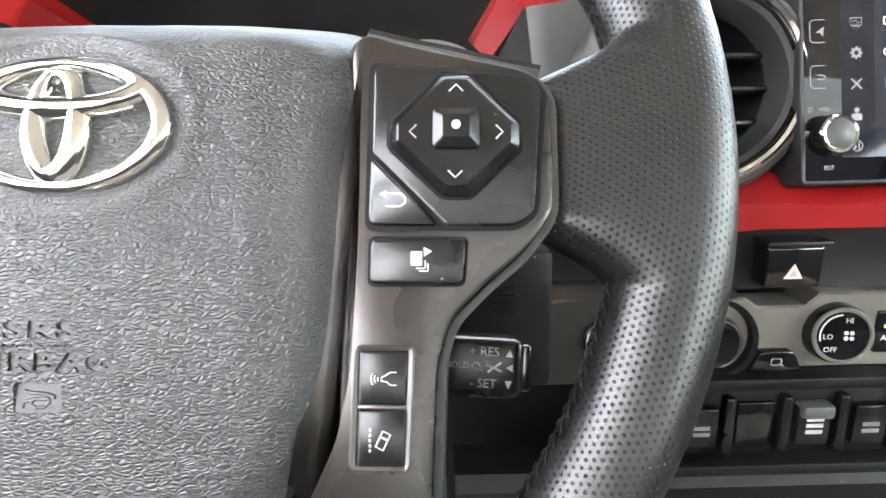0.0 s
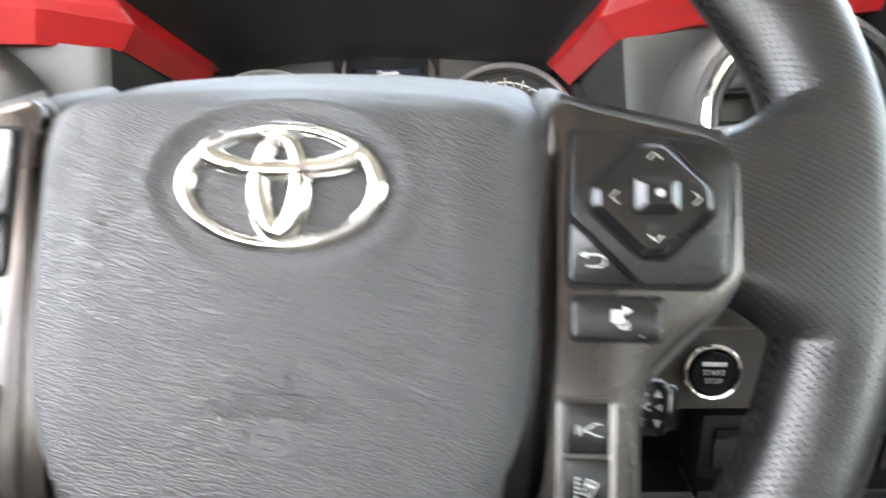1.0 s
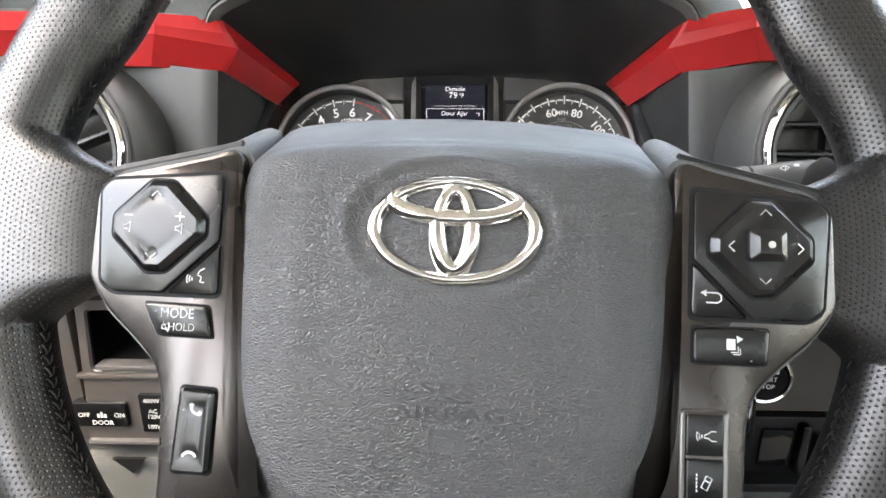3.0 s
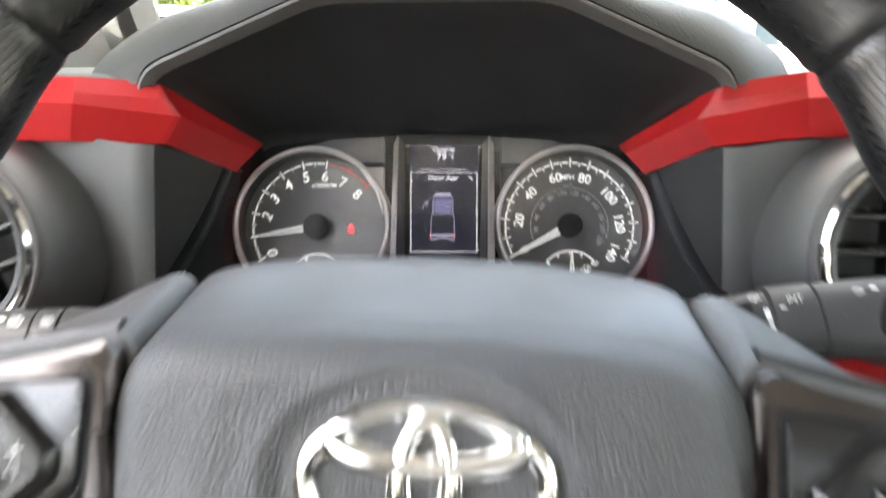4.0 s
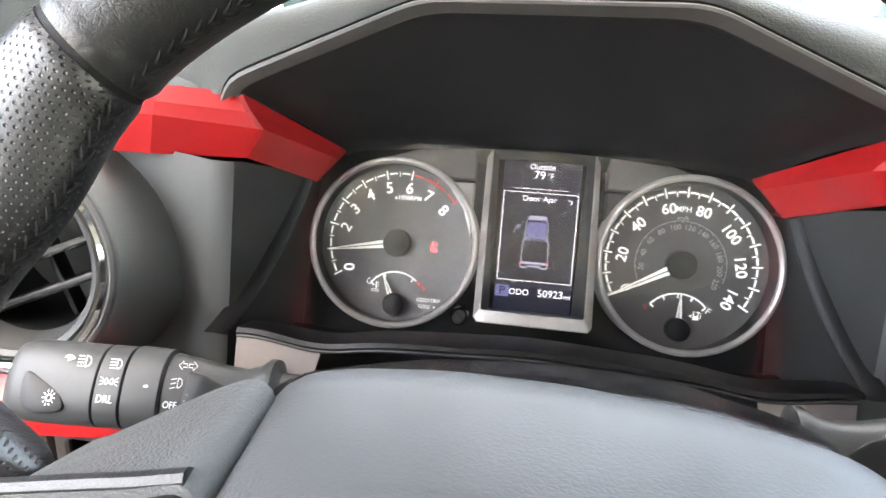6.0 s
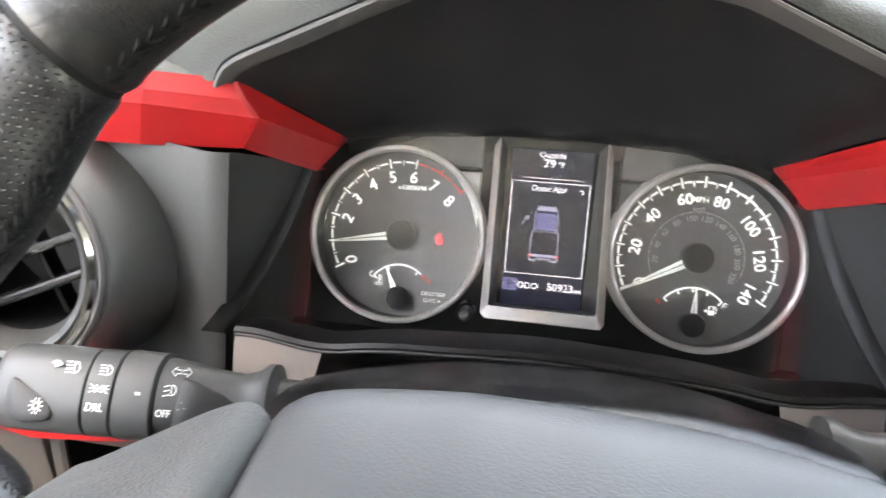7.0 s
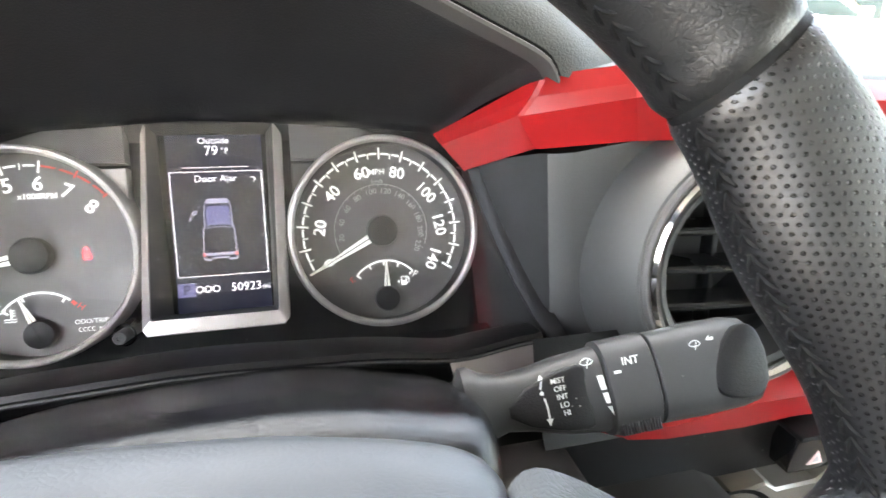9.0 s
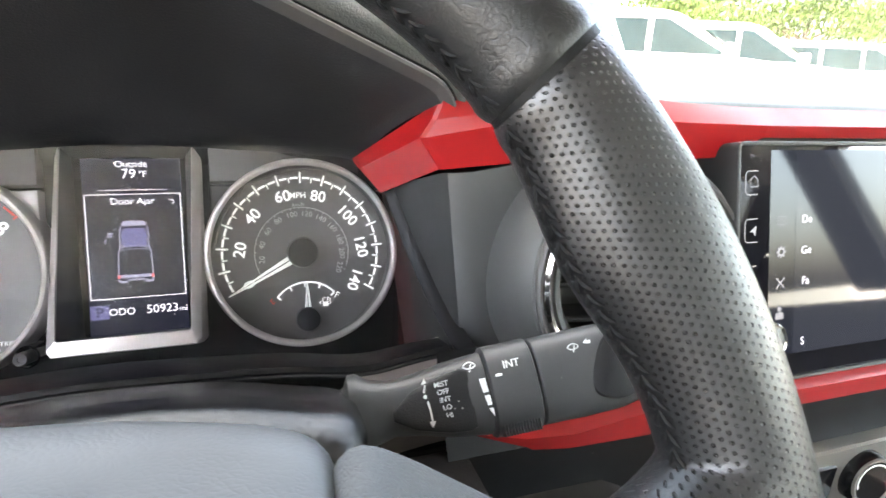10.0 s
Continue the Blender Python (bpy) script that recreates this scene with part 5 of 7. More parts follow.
bm = bmesh.new()
rows = [[(x, lip_y(z) + 0.001, z) for x, z in lip], [(x, lip_y(z) - 0.0012, z - 0.0008) for x, z in lip], [(x * 0.995, lip_y(z) - 0.0016, z - 0.0022) for x, z in lip],
        [(x, lip_y(z) + 0.0030, z + 0.0016) for x, z in lip_in], [(x, lip_y(z) + 0.0055, z) for x, z in lip_in]]
ring_link(bm, rows, False)
part("hood_lip", bm, M_LIP, dash, "grey plastic hood lip")
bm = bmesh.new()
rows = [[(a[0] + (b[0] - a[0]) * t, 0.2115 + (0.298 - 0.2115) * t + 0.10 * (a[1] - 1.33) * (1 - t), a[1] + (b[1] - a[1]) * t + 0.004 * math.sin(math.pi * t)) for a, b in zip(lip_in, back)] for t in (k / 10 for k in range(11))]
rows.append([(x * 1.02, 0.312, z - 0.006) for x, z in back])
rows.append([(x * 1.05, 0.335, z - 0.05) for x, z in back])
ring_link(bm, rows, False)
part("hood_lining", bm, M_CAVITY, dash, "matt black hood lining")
bm = bmesh.new()
rows = [[(x * 1.004, lip_y(z) + 0.0060, z - 0.0006) for x, z in lip], [(x * 1.007, lip_y(z) + 0.0016, z + 0.0010) for x, z in lip]]
for t in (0.15, 0.4, 0.7, 1.0):
    e = math.sin(t * math.pi / 2)
    rows.append([(a[0] + (b[0] - a[0]) * t, lip_y(a[1]) + 0.0014 + 0.0266 * (1 - math.cos(t * math.pi / 2)), a[1] + (b[1] - a[1]) * e + 0.0012 * (1 - t)) for a, b in zip(lip, skin)])
for k, (y, drop, wide) in enumerate(((0.27, 0.001, 0.995), (0.33, 0.004, 0.975), (0.40, 0.012, 0.94), (0.47, 0.026, 0.90), (0.56, 0.055, 0.84))):
    rows.append([(x * wide, y, max(z - drop, 1.305)) for x, z in skin])
ring_link(bm, rows, False)
part("hood_skin", bm, M_DASH, dash, "grained grey hood skin")

bm = bmesh.new()
ring_link(bm, [[(x * 1.004, lip_y(z) + 0.0016, z + 0.0010) for x, z in lip], [(x, lip_y(z) + 0.0022, z - 0.0006) for x, z in lip]], False)
part("hood_seam", bm, M_DEEP, dash, "dark seam round the hood lip")

# The flat of the dash runs to the windscreen and across to the far door.
def brow_y(x):
    """Where the dash top meets the back of the red trim."""
    return float(np.interp(abs(x), (0.16, 0.20, 0.24, 0.28, 0.325), (0.2125, 0.204, 0.199, 0.190, 0.184))) if x > 0 else float(np.interp(-x, (0.16, 0.20, 0.24, 0.30, 0.46), (0.2125, 0.204, 0.199, 0.174, 0.116)))


for xs in (np.linspace(0.176, 1.42, 40), np.linspace(-0.50, -0.176, 16)):
    bm = bmesh.new()
    rows = []
    for f, z in ((0.0, 1.3270), (0.0005, 1.3330), (0.004, 1.3352), (0.012, 1.3362), (0.05, 1.3375), (0.20, 1.342), (0.40, 1.347), (0.60, 1.353), (0.66, 1.354), (0.70, 1.31)):
        rows.append([(float(x), brow_y(x) + 0.001 + f, z - 0.05 * max(0.0, 0.205 - abs(x)) - (0.010 * smooth(-0.28, -0.46, x) if f < 0.1 else 0)) for x in xs])
    ring_link(bm, rows, False)
    part("top_pad", bm, M_DASH, dash, "grained grey dash top")
bm = bmesh.new()
ring_link(bm, [[(x, y, z) for x in (-0.16, 0.0, 0.16)] for y, z in ((0.44, 1.343), (0.60, 1.347), (0.80, 1.353), (0.86, 1.354), (0.90, 1.31))], False)
part("top_pad", bm, M_DASH, dash, "grained grey dash top")

# Fascia either side of the gauges: a rounded upright edge, a face towards the vents, and walls back to the gauges.
for sx in (-1, 1):
    bm = bmesh.new()
    rows = []
    for k in range(13):
        t = k / 12
        xe = 0.1610 + 0.0195 * t
        row = []
        for x, y, top in ((0.1490 + 0.020 * t, 0.300, 1.2720), (0.1505 + 0.020 * t, 0.277, 1.2780), (xe - 0.0045, 0.240, 1.2870), (xe - 0.0015, 0.208, 1.2965), (xe, 0.2030, 1.2975), (xe + 0.004, 0.2000, 1.2980),
                          (xe + 0.012, 0.1995, 1.2985), (0.205, 0.203, 1.3025), (0.30, 0.205, 1.3060), (0.42, 0.217, 1.3060)):
            row.append((sx * x, y, top + (1.150 - top) * t))
        rows.append(row)
    ring_link(bm, [r[4:] for r in rows], False)
    part("side_fascia", bm, M_FASCIA, dash, "grey plastic fascia beside the gauges", 40)
    bm = bmesh.new()
    ring_link(bm, [r[:5] for r in rows], False)
    part("gauge_bezel_wall", bm, M_BEZEL, dash, "dark grey inner wall beside the gauges", 40)

# Ledge below the gauges.
EDGE = [(-0.1595, 1.2085), (-0.146, 1.2095), (-0.112, 1.2045), (-0.080, 1.2115), (0.0, 1.2170), (0.080, 1.2125), (0.117, 1.2055), (0.146, 1.2100), (0.1610, 1.2105)]
edge = path(soft(EDGE, 0.02, 6), 60)


def ledge_y(x):
    return 0.186 - 0.006 * math.cos(min(1, abs(x) / 0.17) * math.pi / 2)


bm = bmesh.new()
rows = [[(x, 0.232, z - 0.022) for x, z in edge], [(x, 0.205, z - 0.0045) for x, z in edge], [(x, ledge_y(x) + 0.006, z - 0.0006) for x, z in edge], [(x, ledge_y(x) + 0.002, z - 0.0002) for x, z in edge],
        [(x, ledge_y(x), z - 0.0020) for x, z in edge], [(x, ledge_y(x) + 0.0005, z - 0.0036) for x, z in edge]]
ring_link(bm, rows, False)
part("gauge_ledge", bm, M_BLACK, dash, "black ledge below the gauges")
# A slim lighter strip painted as the ledge's highlight, then grey faces at both ends and a recessed black arch over the
# column.
bm = bmesh.new()
ring_link(bm, [[(x, ledge_y(x) + 0.0004, z - 0.0034) for x, z in edge], [(x, ledge_y(x) - 0.0004, z - 0.0040) for x, z in edge], [(x, ledge_y(x) - 0.0002, z - 0.0050) for x, z in edge], [(x, ledge_y(x) + 0.0010, z - 0.0054) for x, z in edge]], False)
part("ledge_highlight", bm, M_BEZEL, dash, "slim grey strip drawn for the highlight on the ledge's lower edge")
for sx in (-1, 1):
    end = [(x, z) for x, z in edge if x * sx > 0.110]
    bm = bmesh.new()
    rows = []
    for k in range(6):
        t = k / 5
        rows.append([(x + sx * 0.012 * t * max(0, (abs(x) - 0.12) / 0.04) + sx * 0.020 * t * max(0, (0.130 - abs(x)) / 0.02), ledge_y(x) + 0.0006 + 0.010 * t * t, z - 0.0050 - 0.060 * t) for x, z in end])
    rows.append([(x, y + 0.01, z - 0.004) for x, y, z in rows[-1]])
    ring_link(bm, rows, False)
    tail = [(r[0] if sx < 0 else r[-1]) for r in rows]
    ring_link(bm, [tail, [(x, max(0.196, y), z) for x, y, z in tail]], False)
    part("column_surround", bm, M_SURROUND, dash, "grey panel beside the steering column")
mid = [(x, z) for x, z in edge if abs(x) < 0.136]
bm = bmesh.new()
ring_link(bm, [[(x, ledge_y(x) + 0.0012, z - 0.0050) for x, z in mid], [(x, ledge_y(x) + 0.0040, z - 0.0100) for x, z in mid], [(x, ledge_y(x) + 0.012, z - 0.016) for x, z in mid], [(x, ledge_y(x) + 0.03, z - 0.05) for x, z in mid], [(x, ledge_y(x) + 0.03, 1.12) for x, z in mid]], False)
part("column_arch", bm, M_BLACK, dash, "black arch over the steering column")


def ribbon(name, sections, material, label, parent=None, sharp=33):
    """Skin cross-sections, each a short row of points."""
    bm = bmesh.new()
    ring_link(bm, sections, False)
    return part(name, bm, material, parent, label, sharp)


# Upper red trim: from inside the hood out over the vents and the centre screen.
for sx in (-1, 1):
    side = "right" if sx > 0 else "left"
    ends = 0.60 if sx > 0 else 0.46
    up = 0.002 * sx
    secs = [
        [(0.1305, 0.299, 1.2885), (0.1310, 0.296, 1.2865), (0.1335, 0.291, 1.2835), (0.1440, 0.276, 1.2710), (0.1440, 0.292, 1.2690)],
        [(0.1590, 0.213, 1.3315), (0.1550, 0.214, 1.3220), (0.1505, 0.218, 1.3125), (0.1615, 0.218, 1.2965), (0.1700, 0.235, 1.2945)],
        [(0.1610, 0.2115, 1.3320), (0.1570, 0.212, 1.3222), (0.1530, 0.2160, 1.3130), (0.1640, 0.2165, 1.2967), (0.1720, 0.234, 1.2947)],
        [(0.2000, 0.204, 1.3365 + up), (0.1985, 0.198, 1.3285 + up), (0.1970, 0.193, 1.3225 + up), (0.2040, 0.197, 1.3020 + up), (0.2060, 0.215, 1.3000 + up)],
        [(0.2400, 0.199, 1.3365 + up), (0.2400, 0.193, 1.3305 + up), (0.2405, 0.187, 1.3248 + up), (0.2450, 0.192, 1.3030 + up), (0.2450, 0.210, 1.3010 + up)],
        [(0.2800, 0.190, 1.3352), (0.2800, 0.184, 1.3308), (0.2800, 0.178, 1.3262), (0.2850, 0.182, 1.3070), (0.2850, 0.200, 1.3050)],
        [(0.2990, 0.187, 1.3345), (0.2990, 0.1805, 1.3303), (0.2990, 0.1745, 1.3262), (0.3020, 0.178, 1.3085), (0.3020, 0.200, 1.3065)],
        [(0.3250, 0.184, 1.3340), (0.3250, 0.1775, 1.3298), (0.3250, 0.1715, 1.3260), (0.3260, 0.174, 1.3195), (0.3260, 0.200, 1.3190)],
        [(ends, 0.184, 1.3340), (ends, 0.1775, 1.3298), (ends, 0.1715, 1.3260), (ends, 0.174, 1.3195), (ends, 0.200, 1.3190)],
    ]
    if sx < 0:
        secs = secs[:5] + [[(0.30, 0.174, 1.3330), (0.30, 0.168, 1.3265), (0.30, 0.162, 1.3205), (0.30, 0.167, 1.3000), (0.30, 0.19, 1.2980)], [(0.46, 0.116, 1.325), (0.46, 0.110, 1.3190), (0.46, 0.104, 1.313), (0.46, 0.109, 1.295), (0.46, 0.13, 1.293)]]
    red = ribbon("upper_red_trim", [[(sx * x, y, z) for x, y, z in s] for s in secs], M_RED, "satin red painted trim strip on the dashboard", None, 7)
    tagged(red, "satin red painted trim strip running above the round vent", "dash trim", "red dash trim")
    secs = [
        [(0.150, 0.176, 1.182), (0.150, 0.162, 1.1800), (0.150, 0.160, 1.1795), (0.150, 0.162, 1.1775), (0.150, 0.18, 1.176)],
        [(0.190, 0.168, 1.191), (0.190, 0.150, 1.1785), (0.190, 0.148, 1.1765), (0.190, 0.151, 1.1675), (0.190, 0.17, 1.165)],
        [(0.215, 0.166, 1.194), (0.215, 0.147, 1.1770), (0.215, 0.145, 1.1765), (0.215, 0.148, 1.1660), (0.215, 0.17, 1.164)],
        [(0.260, 0.166, 1.200), (0.260, 0.146, 1.1850), (0.260, 0.144, 1.1830), (0.260, 0.147, 1.1655), (0.260, 0.17, 1.163)],
        [(0.290, 0.164, 1.2025), (0.290, 0.145, 1.1855), (0.290, 0.143, 1.1835), (0.290, 0.146, 1.1680), (0.290, 0.17, 1.166)],
        [(0.318, 0.158, 1.1910), (0.318, 0.1425, 1.1845), (0.318, 0.141, 1.1825), (0.318, 0.145, 1.1680), (0.318, 0.17, 1.166)],
        [(0.600, 0.158, 1.1880), (0.600, 0.1425, 1.1815), (0.600, 0.141, 1.1800), (0.600, 0.145, 1.1660), (0.600, 0.17, 1.164)],
    ]
    if sx < 0:
        secs = [[(x, 0.168 + d, z), (x, 0.150 + d, z - 0.011), (x, 0.148 + d, z - 0.013), (x, 0.151 + d, z - w), (x, 0.17 + d, z - w - 0.002)] for x, d, z, w in ((0.150, 0.010, 1.176, 0.010), (0.190, 0.0, 1.182, 0.024), (0.215, -0.002, 1.184, 0.029), (0.26, -0.002, 1.182, 0.032), (0.32, 0.002, 1.190, 0.034), (0.40, 0.012, 1.204, 0.034))]
    red = ribbon("lower_red_trim", [[(sx * x, y, z) for x, y, z in s] for s in secs], M_RED, "")
    tagged(red, "satin red painted trim strip below the round vent", "dash trim", "red dash trim")


def air_vent(cx, cz, tilt, spin=0):
    """A round vent in a domed pod; x right, y up, z towards the driver in its own frame."""
    m = pose(cx, 0.158, cz, 80, 0, tilt) @ pose(0, 0, 0, 0, 0, spin)
    v = thing("air_vent", "round black air vent with a chrome ring and horizontal slats", "air vent", m, "round dash vents")
    part("pod", lathe(bmesh.new(), [(0.0735, -0.062), (0.0720, -0.048), (0.0695, -0.032), (0.0665, -0.017), (0.0630, -0.005), (0.0605, -0.0015), (0.0588, -0.001)], 72), M_FASCIA, v, "grey domed surround")
    part("chrome_ring", lathe(bmesh.new(), [(0.0562, 0.0008), (0.0558, 0.0028), (0.0542, 0.0042), (0.0522, 0.0034), (0.0510, 0.0012), (0.0506, -0.002)], 72), M_CHROME, v, "polished chrome ring")
    part("outer_ring", lathe(bmesh.new(), [(0.0592, -0.002), (0.0590, 0.0010), (0.0578, 0.0022), (0.0562, 0.0016), (0.0560, -0.001)], 72), M_LIP, v, "grey outer ring")
    part("inner_ring", lathe(bmesh.new(), [(0.0508, -0.002), (0.0495, 0.0008), (0.0465, -0.0005), (0.0425, -0.009), (0.0410, -0.016)], 72), M_BEZEL, v, "dark inner ring")
    part("duct", lathe(bmesh.new(), [(0.0430, -0.010), (0.0415, -0.040), (0.030, -0.055), (0.0, -0.058)], 48), M_DEEP, v, "black duct")
    for y in (-0.021, -0.002, 0.017):
        w = math.sqrt(0.0425 ** 2 - y ** 2)
        bm = bmesh.new()
        rows = []
        for i in range(17):
            x = -w + 2 * w * i / 16
            zf = -0.014 + 0.003 * math.cos(x / w * 1.4)
            rows.append([(x, y - 0.0018, zf - 0.018), (x, y - 0.0020, zf - 0.001), (x, y - 0.0008, zf), (x, y + 0.0008, zf), (x, y + 0.0020, zf - 0.001), (x, y + 0.0040, zf - 0.018)])
        ring_link(bm, rows, True, True, True)
        part("slat", bm, M_BUTTON, v, "dark horizontal slat")
    part("upright_vane", box(bmesh.new(), -0.0015, 0.0015, -0.038, 0.038, -0.040, -0.030, 0.0005), M_BLACK, v)
    return v


air_vent(0.2525, 1.2500, -4)
air_vent(-0.2655, 1.2480, 4, 22)

# ---- steering column, stalks ----
column = thing("column_shroud", "black textured plastic steering column shroud", "column shroud")
TOP = [(-0.1035, 1.196), (-0.1000, 1.2035), (-0.0900, 1.2070), (-0.071, 1.2115), (-0.045, 1.2178), (0.0, 1.2212), (0.036, 1.2220), (0.062, 1.2190), (0.084, 1.2130), (0.0985, 1.2105), (0.1020, 1.2020)]
top = path(soft(TOP, 0.012, 4), 44)
UP = ((0.060, 0.016, 0.90), (0.075, 0.0268, 0.945), (0.082, 0.0322, 0.958), (0.0862, 0.0341, 0.965), (0.0895, 0.0349, 0.970), (0.0925, 0.0349, 0.976), (0.0965, 0.0341, 0.981), (0.104, 0.0316, 0.988), (0.114, 0.0275, 0.995), (0.136, 0.0166, 1.0), (0.162, 0.0012, 1.0), (0.168, -0.0030, 0.995), (0.20, -0.020, 0.99))
bm = bmesh.new()
ring_link(bm, [[(x * k, y, z + dz) for x, z in top] + [(0.102 * k, y, 1.168 + dz), (-0.104 * k, y, 1.168 + dz)] for y, dz, k in UP], True, True, True)
part("upper_shroud", bm, M_COLUMN, column, "black leather-grained upper shell", 45)
bm = bmesh.new()
low = rpoly([(0.100, 1.1665), (0.094, 1.128), (0.075, 1.112), (-0.075, 1.112), (-0.096, 1.128), (-0.102, 1.1665)], [0.002, 0.02, 0.015, 0.015, 0.02, 0.002], 4)
ring_link(bm, [[(x * k, y, z + dz) for x, z in low] for y, dz, k in UP], True, True, True)
part("lower_shroud", bm, M_COLUMN, column, "black leather-grained lower shell", 45)
for x0, x1, z in ((0.090, 0.0995, 1.2180), (-0.0985, -0.089, 1.2118)):
    part("stalk_collar", tube(bmesh.new(), [(x0, 0.128, z), (x1, 0.128, z)], 0.0115, 28), M_DEEP, column, "black stalk collar")


def stalk(root, tip, left):
    """A column stalk: trumpet root, body with a flat, twist ring and a flattened tip. In its frame x runs outwards."""
    a, b = Vector(root), Vector(tip)
    d = (b - a).normalized()
    n = Vector((0, -0.80, 0.60))
    n = (n - d * n.dot(d)).normalized()
    up = n.cross(d) if not left else d.cross(n)
    ln = (b - a).length
    m = Matrix(((d.x, up.x, n.x, a.x), (d.y, up.y, n.y, a.y), (d.z, up.z, n.z, a.z), (0, 0, 0, 1)))
    return m, ln


def sleeve(secs, seg=36):
    """Skin oval sections (x, half height, half depth, lift)."""
    bm = bmesh.new()
    rows = []
    for x, h, w, c in secs:
        row = []
        for j in range(seg):
            t = 2 * math.pi * j / seg
            cc, ss = math.cos(t), math.sin(t)
            e = 0.78
            row.append((x, c + h * math.copysign(abs(cc) ** e, cc), w * math.copysign(abs(ss) ** e, ss)))
        rows.append(row)
    ring_link(bm, rows, True, True, True)
    return bm


def pictogram_wiper(bm, cx, cy, s, z):
    stroke(bm, [(cx + s * 1.2 * math.cos(radians(a)), cy + s * (1.2 * math.sin(radians(a)) - 0.6)) for a in range(150, 29, -15)] + [(cx + 0.55 * s, cy - 0.35 * s), (cx - 0.55 * s, cy - 0.35 * s)], s * 0.16, z, closed=True)
    stroke(bm, [(cx - 0.1 * s, cy - 0.9 * s), (cx + 0.35 * s, cy + 0.35 * s)], s * 0.16, z)


m, ln = stalk((0.0955, 0.128, 1.2188), (0.216, 0.1165, 1.2352), False)
m = m @ Matrix.Diagonal((0.915, 0.93, 0.95, 1))
wiper = thing("wiper_stalk", "black plastic wiper stalk with white markings beside the wheel", "control stalk", m, "column stalks")
part("root", sleeve([(0.003, 0.0115, 0.0108, 0), (0.004, 0.0125, 0.0115, 0), (0.006, 0.0165, 0.014, 0), (0.009, 0.0168, 0.014, 0), (0.014, 0.0135, 0.0122, 0), (0.022, 0.0115, 0.0110, 0), (0.032, 0.0125, 0.0112, -0.0005), (0.046, 0.0155, 0.0118, -0.0012), (0.0625, 0.0172, 0.0120, -0.0015)]), M_STALK, wiper, "black flared stalk body")
part("flat", sleeve([(0.022, 0.002, 0.0010, -0.0035), (0.030, 0.0075, 0.0016, -0.0030), (0.044, 0.0115, 0.0020, -0.0028), (0.052, 0.0125, 0.0020, -0.0026), (0.055, 0.0115, 0.0012, -0.0026)]), M_BLACK, wiper, "dark label flat").location = (0, 0, 0.0104)
part("twist_ring", sleeve([(0.0632, 0.0175, 0.0125, -0.0015), (0.0640, 0.0190, 0.0136, -0.0015), (0.0835, 0.0192, 0.0136, -0.0012), (0.0842, 0.0180, 0.0126, -0.0012)]), M_STALK, wiper, "black twist ring")
for k in range(13):
    part("grip_rib", box(bmesh.new(), 0.0655 + 0.0013 * k, 0.0661 + 0.0013 * k, -0.0204, -0.0150, 0.004, 0.0105, 0.0002, 1), M_STALK, wiper)
part("tip", sleeve([(0.0850, 0.0178, 0.0126, -0.0012), (0.0856, 0.0185, 0.0132, -0.0012), (0.105, 0.0190, 0.0132, -0.0010), (0.122, 0.0188, 0.0118, -0.0008), (0.130, 0.0172, 0.0095, -0.0010), (0.1335, 0.0140, 0.0070, -0.0012), (0.1345, 0.0080, 0.0040, -0.0012)]), M_STALK, wiper, "black paddle tip")
bm = bmesh.new()
stone = [(0.1065, -0.012), (0.1075, -0.002), (0.1150, 0.009), (0.1230, 0.0145), (0.1300, 0.0125), (0.1320, 0.002), (0.1300, -0.0120), (0.1200, -0.0165)]
prism(bm, rpoly(stone, 0.006, 4), 0.0095, 0.0134, 0.0015)
part("thumb_rest", bm, M_BLACK, wiper, "smooth dark thumb rest")
ZL = 0.0126
for k, s in enumerate(("MIST", "OFF", "INT", "LO", "HI")):
    words("lettering", s, 0.0020, pose(0.0430 + 0.0003 * k, 0.0050 - 0.0031 * k, ZL + 0.0003, 0, 0, 0), M_STALKPRINT, wiper, bold=0.004)
mark("up_arrow", wiper, M_STALKPRINT, (stroke, ([(0.0365, 0.0060), (0.0355, 0.0030)], 0.0007, ZL)), (flat, ([(0.0350, 0.0062), (0.0374, 0.0066), (0.0364, 0.0084)], ZL)))
mark("dot", wiper, M_STALKPRINT, (lathe, ([(0.0008, ZL), (0.0008, ZL + 0.0002)], 12, pose(0.0358, 0.0014, 0), False, True)))
mark("down_arrow", wiper, M_STALKPRINT, (stroke, ([(0.0364, -0.0005), (0.0369, -0.0040), (0.0369, -0.0085)], 0.0007, ZL)), (flat, ([(0.0356, -0.0082), (0.0382, -0.0084), (0.0367, -0.0108)], ZL)))
mark("wiper_sign", wiper, M_STALKPRINT, (pictogram_wiper, (0.0560, 0.0098, 0.0026, ZL)))
for q in ([(0.0590, 0.0040), (0.0616, 0.0040), (0.0620, -0.0016), (0.0597, -0.0016)], [(0.0599, -0.0028), (0.0621, -0.0028), (0.0624, -0.0068), (0.0606, -0.0068)], [(0.0607, -0.0080), (0.0625, -0.0080), (0.0626, -0.0116)]):
    mark("delay_mark", wiper, M_STALKPRINT, (flat, (q, ZL)))
words("lettering", "INT", 0.0031, pose(0.0735, 0.0075, 0.0139, 0, 0, 0), M_STALKPRINT, wiper, bold=0.004)
mark("dash_mark", wiper, M_STALKPRINT, (flat, ([(0.0660, 0.0035), (0.0688, 0.0035), (0.0688, 0.0046), (0.0660, 0.0046)], 0.0138)))
mark("washer_sign", wiper, M_STALKPRINT, (pictogram_wiper, (0.1020, 0.0090, 0.0024, 0.0134)), (flat, ([(0.1070, 0.0100), (0.1090, 0.0116), (0.1086, 0.0104), (0.1104, 0.0108), (0.1104, 0.0094), (0.1086, 0.0094)], 0.0134)))

